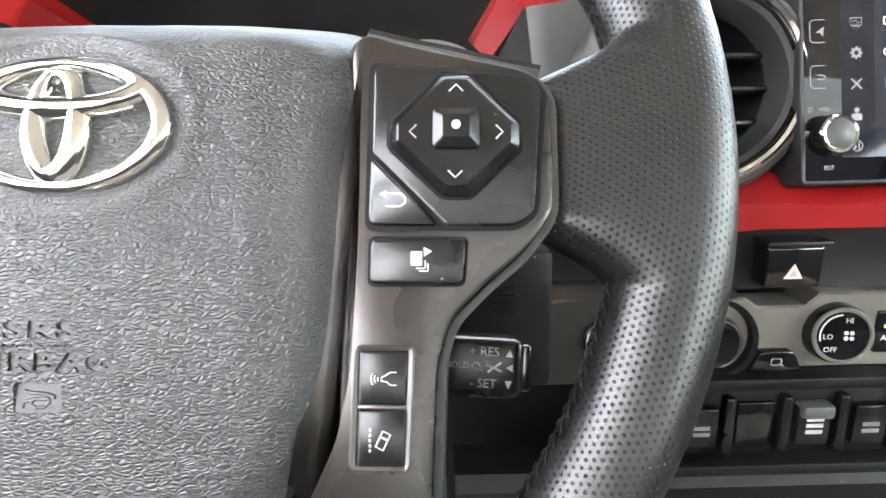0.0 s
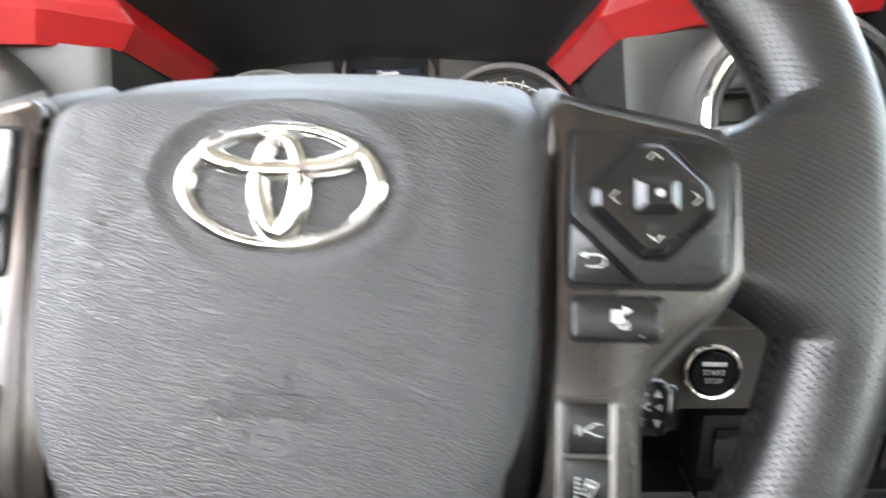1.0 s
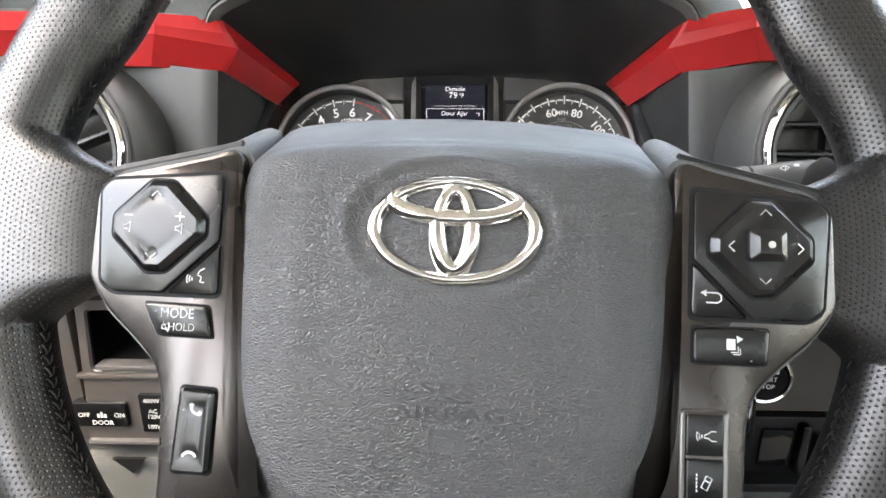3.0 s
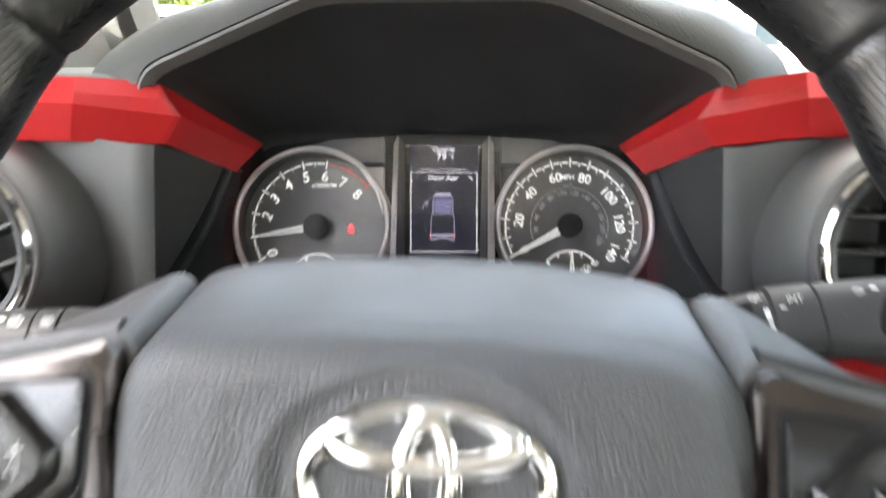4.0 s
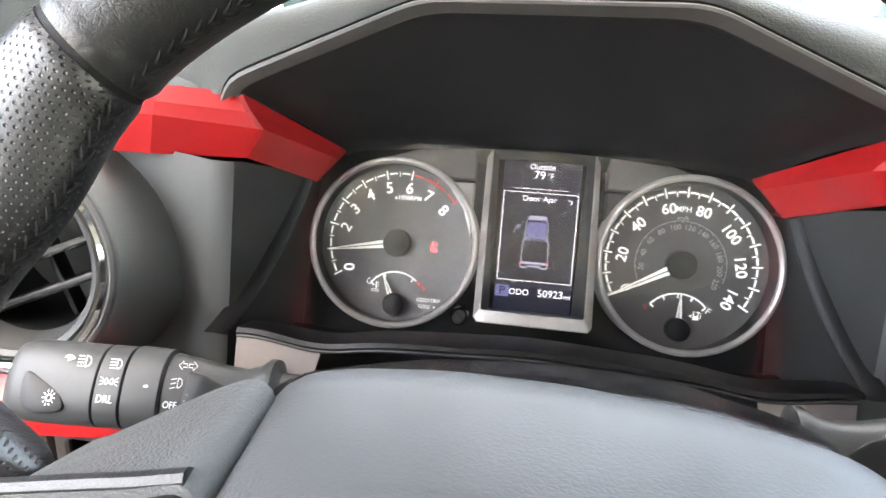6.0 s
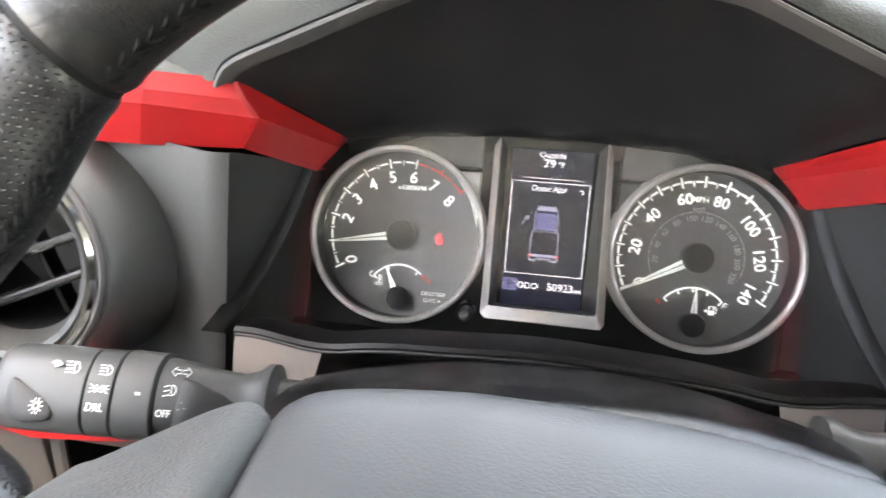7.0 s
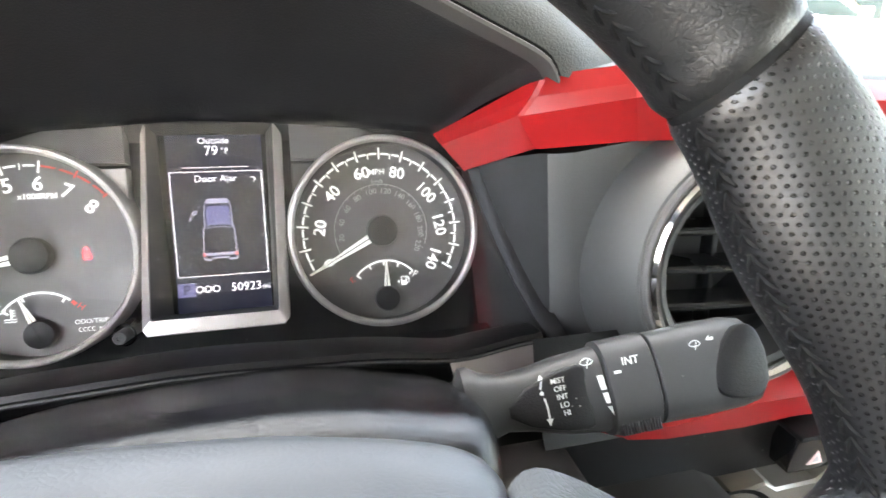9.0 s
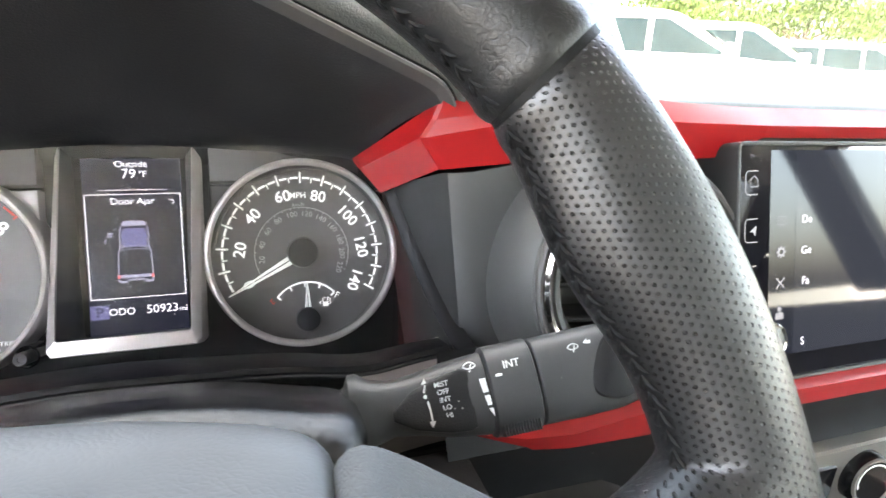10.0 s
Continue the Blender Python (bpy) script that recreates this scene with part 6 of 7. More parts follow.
m, ln = stalk((-0.0935, 0.129, 1.2125), (-0.2315, 0.116, 1.2135), True)
m = m @ pose(0.0120, 0, 0) @ Matrix.Diagonal((0.785, 0.92, 0.95, 1))
# x runs outwards to the driver's left here, so lettering is turned back to read from the right.
lamp = thing("light_stalk", "black plastic light stalk with white markings beside the wheel", "control stalk", m, "column stalks")
part("root", sleeve([(-0.024, 0.0100, 0.0095, 0), (0.002, 0.0105, 0.0100, 0), (0.003, 0.0115, 0.0108, 0), (0.004, 0.0125, 0.0115, 0), (0.006, 0.0165, 0.014, 0), (0.009, 0.0168, 0.014, 0), (0.014, 0.0135, 0.0122, 0), (0.022, 0.0112, 0.0110, 0), (0.036, 0.0128, 0.0114, -0.0005), (0.050, 0.0158, 0.0120, -0.0012), (0.0630, 0.0178, 0.0122, -0.0015)]), M_STALK, lamp, "black flared stalk body")
part("flat", sleeve([(0.022, 0.002, 0.0010, -0.0035), (0.030, 0.0065, 0.0016, -0.0040), (0.042, 0.0105, 0.0020, -0.0042), (0.050, 0.0118, 0.0020, -0.0042), (0.053, 0.0100, 0.0012, -0.0042)]), M_BLACK, lamp, "dark label flat").location = (0, 0, 0.0104)
part("twist_ring", sleeve([(0.0638, 0.0180, 0.0126, -0.0015), (0.0646, 0.0195, 0.0138, -0.0015), (0.0835, 0.0198, 0.0138, -0.0012), (0.0842, 0.0186, 0.0128, -0.0012)]), M_STALK, lamp, "black twist ring")
part("second_ring", sleeve([(0.0850, 0.0182, 0.0128, -0.0012), (0.0856, 0.0192, 0.0136, -0.0012), (0.0985, 0.0194, 0.0136, -0.0011), (0.0990, 0.0184, 0.0128, -0.0011)]), M_STALK, lamp, "black twist ring")
part("tip", sleeve([(0.0997, 0.0184, 0.0128, -0.0012), (0.1003, 0.0192, 0.0135, -0.0012), (0.118, 0.0195, 0.0134, -0.0010), (0.144, 0.0190, 0.0122, -0.0008), (0.1505, 0.0175, 0.0098, -0.0010), (0.1535, 0.0140, 0.0070, -0.0012), (0.1545, 0.0080, 0.0040, -0.0012)]), M_STALK, lamp, "black paddle tip")
bm = bmesh.new()
prism(bm, rpoly([(0.1120, -0.014), (0.1160, -0.006), (0.1290, 0.000), (0.1385, 0.0040), (0.1395, -0.002), (0.1380, -0.0120), (0.1300, -0.0165)], 0.006, 4), 0.0095, 0.0136, 0.0015)
part("thumb_rest", bm, M_BLACK, lamp, "smooth dark thumb rest")
FLIP = pose(0, 0, 0, 0, 180, 0) @ Matrix.Diagonal((1, 1, -1, 1))
for s, x, y, c in (("OFF", 0.0570, -0.0080, 0.0030), ("DRL", 0.0920, -0.0075, 0.0034)):
    words("lettering", s, c, pose(x, y, 0.0131 if x < 0.08 else 0.0139) @ FLIP, M_STALKPRINT, lamp, bold=0.012)


def head_lamp(bm, cx, cy, s, z, rays=4, slant=0.0):
    stroke(bm, [(cx + s * 0.1, cy + s)] + [(cx + s * 0.1 - s * 1.1 * math.sin(radians(a)), cy + s * math.cos(radians(a))) for a in range(0, 181, 20)] + [(cx + s * 0.1, cy - s)], s * 0.2, z, closed=True)
    for k in range(rays):
        y = cy + s * (0.9 - 1.8 * k / (rays - 1))
        stroke(bm, [(cx + s * 0.5, y), (cx + s * 1.9, y - slant * s)], s * 0.2, z)


for sg, cx in ((-1, 0.0480), (1, 0.0535)):
    mark("turn_arrow", lamp, M_STALKPRINT, (stroke, ([(cx - sg * 0.0022, 0.0092), (cx, 0.0092), (cx, 0.0080), (cx + sg * 0.0024, 0.0100), (cx, 0.0120), (cx, 0.0108), (cx - sg * 0.0022, 0.0108)], 0.0004, 0.0130, 0.0002, True)))
mark("fog_lamp_sign", lamp, M_STALKPRINT, (head_lamp, (0.0545, 0.0020, 0.0022, 0.0130, 3, 0.3)))
mark("head_lamp_sign", lamp, M_STALKPRINT, (head_lamp, (0.0885, 0.0085, 0.0022, 0.0139)))
bm = bmesh.new()
for sg, cx in ((1, 0.0932), (-1, 0.0893)):
    stroke(bm, arc(cx, 0.0005, 0.0015, 90 if sg > 0 else -90, 270 if sg > 0 else 90, 8), 0.0004, 0.0139, closed=True)
    for dy in (-0.0014, 0, 0.0014):
        stroke(bm, [(cx - sg * -0.0008, 0.0005 + dy * 0.5), (cx + sg * 0.0030, 0.0005 + dy * 1.3)], 0.0004, 0.0139)
part("side_lamp_sign", bm, M_STALKPRINT, lamp)
mark("dash_mark", lamp, M_STALKPRINT, (flat, ([(0.0700, -0.0010), (0.0722, -0.0010), (0.0722, 0.0002), (0.0700, 0.0002)], 0.0139)))
mark("high_beam_sign", lamp, M_STALKPRINT, (head_lamp, (0.1060, 0.0088, 0.0025, 0.0136)))
mark("pull_arrow", lamp, M_STALKPRINT, (flat, ([(0.1145, 0.0112), (0.1125, 0.0096), (0.1165, 0.0082), (0.1165, 0.0096), (0.1185, 0.0100), (0.1170, 0.0112)], 0.0136)))
bm = bmesh.new()
lathe(bm, [(0.0011, 0.0), (0.0018, 0.0)], 16, pose(0.1215, -0.0085, 0.0139))
for k in range(10):
    a = 2 * math.pi * k / 10
    stroke(bm, [(0.1215 + 0.0024 * math.cos(a), -0.0085 + 0.0024 * math.sin(a)), (0.1215 + 0.0036 * math.cos(a), -0.0085 + 0.0036 * math.sin(a))], 0.0005, 0.0138)
part("lamp_sign", bm, M_STALKPRINT, lamp)

# Cruise stalk behind the right spoke.
m = look((0.126, 0.018, 1.1495), (0.1245, 0.118, 1.116)) @ pose(-0.0028, 0.0025, 0, 0, 0, -5) @ Matrix.Scale(0.86, 4)
cruise = thing("cruise_stalk", "black plastic cruise control stalk with white lettering", "control stalk", m)
part("arm", box(bmesh.new(), -0.075, -0.016, -0.007, 0.007, -0.018, -0.004, 0.004, 3), M_BLACK, cruise, "black stalk arm")
part("body", box(bmesh.new(), -0.0235, 0.0135, -0.0135, 0.0125, -0.022, 0.0, 0.0045, 3), M_BUTTON, cruise, "black stalk body")
part("end_button", box(bmesh.new(), 0.0120, 0.0170, -0.0105, 0.0100, -0.019, -0.002, 0.0022, 3), M_GLOSS, cruise, "gloss black end button")
words("lettering", "+ RES", 0.0036, pose(-0.0035, 0.0062, 0.0001), M_STALKPRINT, cruise)
words("lettering", "HOLD", 0.0026, pose(-0.0148, 0.0002, 0.0001), M_STALKPRINT, cruise)
words("lettering", "- SET", 0.0036, pose(-0.0035, -0.0070, 0.0001), M_STALKPRINT, cruise)
bm = bmesh.new()
flat(bm, [(0.0055, 0.0044), (0.0085, 0.0044), (0.0070, 0.0078)], 0.0001)
flat(bm, [(0.0055, -0.0054), (0.0070, -0.0088), (0.0085, -0.0054)], 0.0001)
flat(bm, [(0.0058, 0.0), (0.0086, 0.0016), (0.0086, -0.0016)], 0.0001)
stroke(bm, arc(-0.0068, 0.0, 0.0016, 0, 330, 12), 0.0004, 0.0001)
stroke(bm, [(-0.0045, -0.0020), (-0.0034, 0.0022)], 0.0005, 0.0001)
stroke(bm, [(-0.0025, 0.0010), (0.0040, -0.0016)], 0.0009, 0.0001)
stroke(bm, [(-0.0018, -0.0020), (0.0036, 0.0020)], 0.0009, 0.0001)
part("stalk_marks", bm, M_STALKPRINT, cruise)

# ---- centre stack ----
SCREEN = pose(0.440, 0.1515, 1.257, 76, 0, 0)
screen = thing("centre_display", "black glass touch display in a dark bezel showing a menu", "display", SCREEN)
bm = bmesh.new()
fr = rpoly([(-0.1392, -0.0645), (0.150, -0.0645), (0.150, 0.0635), (-0.1392, 0.0635)], 0.004, 4)
ring_link(bm, [[(x, y, -0.03) for x, y in fr], [(x, y, 0.0010) for x, y in fr], [(x, y, 0.0016) for x, y in offset(fr, 0.0006)], [(x, y, 0.0014) for x, y in offset(fr, 0.0018)], [(x, y, 0.0) for x, y in offset(fr, 0.0021)]])
part("bezel", bm, M_BEZEL, screen, "dark grey bezel")
part("glass", prism(bmesh.new(), offset(fr, 0.0020), -0.004, 0.0004, 0.0004), M_SCREEN, screen, "glossy black glass")
part("lit_screen", prism(bmesh.new(), [(-0.1165, -0.0500), (0.120, -0.0500), (0.120, 0.0590), (-0.1165, 0.0590)], 0.0004, 0.0005), M_MENU, screen, "dark lit menu screen")
part("menu_column", prism(bmesh.new(), [(-0.0985, -0.0500), (0.120, -0.0500), (0.120, 0.0590), (-0.0985, 0.0590)], 0.0005, 0.0006), M_MENU2, screen, "lit menu list")
for k, s in enumerate(("De", "Ge", "Fa", "", "S")):
    if s:
        words("menu_lettering", s, 0.0042, pose(-0.0925 + 0.0010 * len(s), 0.0225 - 0.0166 * k, 0.0007), M_LCDWHITE, screen)
bm = bmesh.new()
for k in range(5):
    y, x = 0.0225 - 0.0166 * k, -0.1085
    if k == 0:
        stroke(bm, [(x - 0.003, y + 0.002), (x + 0.003, y + 0.002), (x + 0.003, y - 0.002), (x - 0.003, y - 0.002)], 0.0005, 0.0006, closed=True)
        stroke(bm, [(x - 0.002, y), (x, y + 0.001), (x + 0.001, y - 0.001), (x + 0.002, y)], 0.0004, 0.0006)
        stroke(bm, [(x - 0.0015, y - 0.0032), (x, y - 0.002), (x + 0.0015, y - 0.0032)], 0.0005, 0.0006)
    elif k == 1:
        stroke(bm, arc(x, y, 0.0019, 0, 340, 12), 0.0013, 0.0006, closed=True)
        for q in range(8):
            tick(bm, x, y, q * 45, 0.0024, 0.0033, 0.0010, 0.0006)
    elif k == 2:
        stroke(bm, [(x - 0.0028, y - 0.0028), (x + 0.0028, y + 0.0028)], 0.0009, 0.0006)
        stroke(bm, [(x - 0.0028, y + 0.0028), (x + 0.0028, y - 0.0028)], 0.0009, 0.0006)
    elif k == 3:
        flat(bm, [(x - 0.0028, y - 0.0030), (x + 0.0028, y - 0.0030), (x + 0.0028, y + 0.0004), (x, y + 0.0010), (x - 0.0028, y + 0.0004)], 0.0006)
        lathe(bm, [(0.0014, 0.0006), (0.0014, 0.0008)], 14, pose(x, y + 0.0026, 0), False, True)
    else:
        stroke(bm, arc(x, y, 0.0028, 0, 340, 14), 0.0005, 0.0006, closed=True)
        stroke(bm, [(x - 0.0009, y - 0.0018), (x - 0.0009, y + 0.0018)], 0.0006, 0.0006)
        stroke(bm, [(x + 0.0009, y - 0.0018), (x + 0.0009, y + 0.0018)], 0.0006, 0.0006)
part("menu_icons", bm, M_LCDGREY2, screen, "lit menu icons")
bm = bmesh.new()
for y in (0.0425, 0.0180, -0.0065):
    stroke(bm, [(-0.1250, y + 0.0060), (-0.1318, y + 0.0060), (-0.1332, y + 0.0046), (-0.1332, y - 0.0046), (-0.1318, y - 0.0060), (-0.1250, y - 0.0060)], 0.0005, 0.0004)
flat(bm, [(-0.1300, 0.0172), (-0.1256, 0.0205), (-0.1262, 0.0152), (-0.1278, 0.0172)], 0.0004)
stroke(bm, [(-0.1295, -0.0055), (-0.1262, -0.0055), (-0.1255, -0.0065), (-0.1262, -0.0078), (-0.1295, -0.0078)], 0.0007, 0.0004)
stroke(bm, [(-0.1300, 0.0405), (-0.1300, 0.0440), (-0.1276, 0.0460), (-0.1252, 0.0440), (-0.1252, 0.0405)], 0.0005, 0.0004, closed=True)
lathe(bm, [(0.0006, 0.0004), (0.0012, 0.0004)], 12, pose(-0.1292, 0.0560, 0))
stroke(bm, arc(-0.1335, -0.0240, 0.0012, 0, 330, 10), 0.0004, 0.0004)
part("touch_keys", bm, M_LCDGREY2, screen, "white outlined touch keys")
words("key_lettering", "VOL", 0.0021, pose(-0.1258, -0.0240, 0.0004), M_LCDGREY2, screen)
words("key_lettering", "RST", 0.0024, pose(-0.1235, -0.0555, 0.0004), M_LCDGREY2, screen)
bm = lathe(bmesh.new(), [(0.0108, 0.0), (0.0112, 0.003), (0.0108, 0.006), (0.0100, 0.0090), (0.0088, 0.0096)], 40, pose(-0.1245, -0.0385, 0))
vol = part("volume_knob", bm, M_GLOSS, screen, "black volume knob")
part("knob_ring", lathe(bmesh.new(), [(0.0098, 0.0084), (0.0101, 0.0104), (0.0092, 0.0114), (0.0080, 0.0110)], 40, pose(-0.1245, -0.0385, 0)), M_CHROME, vol, "chrome ring")
part("knob_cap", lathe(bmesh.new(), [(0.0082, 0.0106), (0.0074, 0.0112), (0.0, 0.0115)], 40, pose(-0.1245, -0.0385, 0)), M_FASCIA, vol, "grey cap")

stack = thing("centre_stack", "black and warm silver centre stack panel below the display", "centre stack")
bm = bmesh.new()
ring_link(bm, [[(x, y, z) for x in (0.150, 0.20, 0.26, 0.35, 0.65)] for y, z in ((0.175, 1.215), (0.168, 1.195), (0.150, 1.170), (0.153, 1.150), (0.150, 1.131), (0.160, 1.128))], False)
part("upper_panel", bm, M_BLACK, stack, "black panel")
bm = bmesh.new()
cl = [(0.256, 1.0830), (0.252, 1.1060), (0.262, 1.1245), (0.281, 1.1290), (0.290, 1.1225), (0.318, 1.1225), (0.326, 1.1300), (0.65, 1.1300), (0.65, 1.0830)]
ring_link(bm, [[(x, 0.165, z) for x, z in cl], [(x, 0.1425, z) for x, z in cl], [(x, 0.1408, z) for x, z in offset(cl, 0.0012)]], True, False, True)
part("climate_panel", bm, M_CLIMATE, stack, "warm silver climate panel")
part("panel_shelf", box(bmesh.new(), 0.255, 0.65, 0.128, 0.17, 1.0745, 1.0825, 0.002), M_BLACK, stack, "black shelf edge")


def dial(cx, cz, r, y0, name, label, ring):
    m = pose(cx, y0, cz, 84, 0, -6)
    d = part(name, lathe(bmesh.new(), [(r * 1.12, -0.004), (r * 1.12, 0.001), (r * 1.04, 0.004), (r, 0.016), (r * 0.95, 0.019), (r * 0.86, 0.020)], 48, m), M_BUTTON, stack, label)
    part("dial_ring", lathe(bmesh.new(), [(r * 0.95, 0.0188), (r * 0.92, 0.0206), (r * 0.84, 0.0206), (r * 0.80, 0.0194)], 48, m), ring, d, "bright ring")
    part("dial_face", lathe(bmesh.new(), [(r * 0.81, 0.0196), (r * 0.6, 0.0190), (0.0, 0.0190)], 48, m), M_GLOSS, d, "black dial face")
    return d, m


fan, fm = dial(0.3365, 1.1055, 0.0178, 0.150, "fan_dial", "black fan dial with a silver ring", M_CLIMATE)
for s, x, y in (("HI", 0.0030, 0.0090), ("LO", -0.0080, -0.0008), ("OFF", -0.0062, -0.0085)):
    words("lettering", s, 0.0030, fm @ pose(x, y, 0.0196), M_STALKPRINT, fan)
bm = bmesh.new()
stroke(bm, arc(0, 0, 0.0125, 195, 95, 14), 0.0010, 0.0196)
for k in range(4):
    a = radians(45 + 90 * k)
    flat(bm, [(0.0035 + 0.0022 * math.cos(a) + 0.0014 * math.cos(b), 0.0 + 0.0022 * math.sin(a) + 0.0014 * math.sin(b)) for b in (0, 1.05, 2.1, 3.14, 4.2, 5.2)], 0.0192)
part("fan_marks", bm, M_STALKPRINT, fan, "white fan scale", m=fm)
tem, tm = dial(0.437, 1.1055, 0.0178, 0.150, "temperature_dial", "black temperature dial with a silver ring", M_CLIMATE)
bm = bmesh.new()
stroke(bm, arc(0, 0, 0.0125, 195, 15, 20), 0.0010, 0.0196)
part("temperature_marks", bm, M_PRINT, tem, "white temperature scale", m=tm)
bm = bmesh.new()
flat(bm, [(0.011, -0.003), (0.0138, -0.0015), (0.0130, -0.0055)], 0.0196)
part("hot_mark", bm, M_WARN, tem, "red mark", m=tm)
part("drive_recess", lathe(bmesh.new(), [(0.026, 0.0015), (0.023, 0.0008), (0.020, -0.006), (0.0, -0.006)], 40, pose(0.2640, 0.1400, 1.1030, 86, 0, -6)), M_DEEP, stack, "black round recess")
drive, dm = dial(0.2640, 1.1030, 0.0158, 0.150, "drive_mode_dial", "black drive mode dial with a chrome ring", M_CHROME)
bm = prism(bmesh.new(), rpoly([(0.284, 1.0835), (0.317, 1.0835), (0.311, 1.0965), (0.291, 1.0965)], 0.003, 3), 0.0, 0.006, 0.001)
defog = part("recirculation_button", bm, M_GLOSS, stack, "gloss black button", m=pose(0, 0.1405, 0, 90, 0, 0))
bm = bmesh.new()
stroke(bm, rpoly([(0.2975, 1.0925), (0.3035, 1.0925), (0.3035, 1.0885), (0.2975, 1.0885)], 0.001, 2), 0.0005, 0.0062, closed=True)
stroke(bm, [(0.302, 1.0890), (0.305, 1.0880)], 0.0007, 0.0062)
part("button_mark", bm, M_GREYPRINT, defog, m=pose(0, 0.1405, 0, 90, 0, 0))
ac = part("climate_display", box(bmesh.new(), 0.3600, 0.410, 0.1385, 0.150, 1.0925, 1.1185, 0.001), M_GLOSS, stack, "black climate key strip")
words("lettering", "A/C", 0.0034, pose(0.3670, 0.1384, 1.1020, 90, 0, 0), M_PRINT, ac)
part("indicator", box(bmesh.new(), 0.3640, 0.3700, 0.1380, 0.1386, 1.1085, 1.1105), M_GREEN, ac, "lit green indicator")
hz = part("hazard_switch", box(bmesh.new(), 0.2895, 0.3225, 0.1380, 0.165, 1.1350, 1.1600, 0.0025, 3), M_GLOSS, stack, "gloss black hazard switch")
part("switch_hood", box(bmesh.new(), 0.2875, 0.3245, 0.1350, 0.165, 1.1595, 1.1630, 0.0012), M_BLACK, hz)
bm = bmesh.new()
tri = [(0.3000, 1.1405), (0.3110, 1.1405), (0.3055, 1.1495)]
flat(bm, tri, 0.0)
part("hazard_sign", bm, M_HAZ, hz, "pale hazard triangle", m=pose(0, 0.1378, 0, 90, 0, 0))
bm = bmesh.new()
flat(bm, [(0.3030, 1.1420), (0.3080, 1.1420), (0.3055, 1.1462)], 0.0003)
part("hazard_core", bm, M_GREYPRINT, hz, m=pose(0, 0.1378, 0, 90, 0, 0))

# Row of switches below the climate panel.
bank = thing("switch_bank", "black switch bank with raised rocker switches", "switch panel")
part("panel", box(bmesh.new(), 0.205, 0.65, 0.133, 0.16, 1.0280, 1.0745, 0.002), M_BLACK, bank, "black switch panel")
part("sill", box(bmesh.new(), 0.200, 0.65, 0.120, 0.15, 1.0230, 1.0305, 0.002), M_BLACK, bank, "black lower sill")
for k in range(8):
    x = 0.2235 + 0.0335 * k
    part("rib", box(bmesh.new(), x + 0.0130, x + 0.0195, 0.1260, 0.14, 1.0330, 1.0715, 0.0022), M_BUTTON, bank)
for k, kind in enumerate(("blank", "key", "blank", "rocker", "key")):
    x = 0.2235 + 0.0335 * k
    if kind == "blank":
        part("blank", box(bmesh.new(), x - 0.0110, x + 0.0110, 0.1300, 0.14, 1.0370, 1.0660, 0.0012), M_GLOSS, bank, "black blanking plate")
        continue
    sw = part("switch", box(bmesh.new(), x - 0.0100, x + 0.0100, 0.1270, 0.14, 1.0385, 1.0640, 0.0015), M_BUTTON, bank, "black rocker switch")
    if kind == "rocker":
        part("rocker_top", box(bmesh.new(), x - 0.0095, x + 0.0095, 0.1235, 0.135, 1.0575, 1.0660, 0.0022), M_FASCIA, sw, "grey rocker edge")
    for q in range(2 if kind == "key" else 3):
        part("lettering_bar", box(bmesh.new(), x - 0.0050, x + 0.0050, 0.12655, 0.1272, 1.0465 + 0.0042 * q, 1.0490 + 0.0042 * q), M_KEYPRINT if kind == "rocker" else M_DIMPRINT, sw)

# Start button panel.
start = thing("start_button", "round black start button with a chrome ring", "start button", pose(0.1985, 0.1170, 1.1130, 84, 0, -4))
part("cap", lathe(bmesh.new(), [(0.0135, -0.004), (0.0132, 0.0015), (0.0122, 0.0028), (0.0, 0.0030)], 48), M_GLOSS, start, "gloss black cap")
part("ring", lathe(bmesh.new(), [(0.0165, -0.004), (0.0165, 0.0012), (0.0155, 0.0024), (0.0142, 0.0020), (0.0137, -0.004)], 48), M_CHROME, start, "chrome ring")
words("lettering", "START", 0.0028, pose(0, 0.0004, 0.0031), M_GREYPRINT, start)
words("lettering", "STOP", 0.0028, pose(0, -0.0045, 0.0031), M_GREYPRINT, start)
bm = bmesh.new()
box(bm, -0.0065, 0.0065, 0.0042, 0.0066, 0.0029, 0.0031)
part("lettering_bar", bm, M_GREYPRINT, start)
knee = thing("lower_dash", "dark grey lower dash panels round the column", "dash panel")
bm = bmesh.new()
pl = [(0.162, 1.0865), (0.160, 1.1370), (0.180, 1.1385), (0.240, 1.1380), (0.252, 1.1320), (0.258, 1.0950), (0.252, 1.0865)]
ring_link(bm, [[(x, 0.16, z) for x, z in pl], [(x, 0.122, z) for x, z in pl], [(x, 0.1205, z) for x, z in offset(pl, 0.0012)]], True, False, True)
part("start_panel", bm, M_STARTPANEL, knee, "grey brown start button panel")
bm = bmesh.new()
box(bm, 0.115, 0.162, 0.105, 0.16, 1.094, 1.170, 0.004)
part("side_cover", bm, M_BLACK, knee, "dark grey cover beside the column")
bm = bmesh.new()
for k in range(4):
    box(bm, 0.131, 0.142, 0.1035, 0.1055, 1.1370 + 0.0042 * k, 1.1392 + 0.0042 * k)
part("speaker_slot", bm, M_DEEP, knee, "dark slots")
bm = bmesh.new()
ring_link(bm, [[(x, y, z) for x in (-0.50, -0.15, 0.15, 0.65, 1.15)] for y, z in ((0.34, 1.335), (0.345, 1.24), (0.30, 1.14), (0.245, 1.10), (0.24, 1.05), (0.23, 0.70), (0.12, 0.55))], False)
part("inner_panel", bm, M_DEEP, knee, "black inner panel")
bm = bmesh.new()
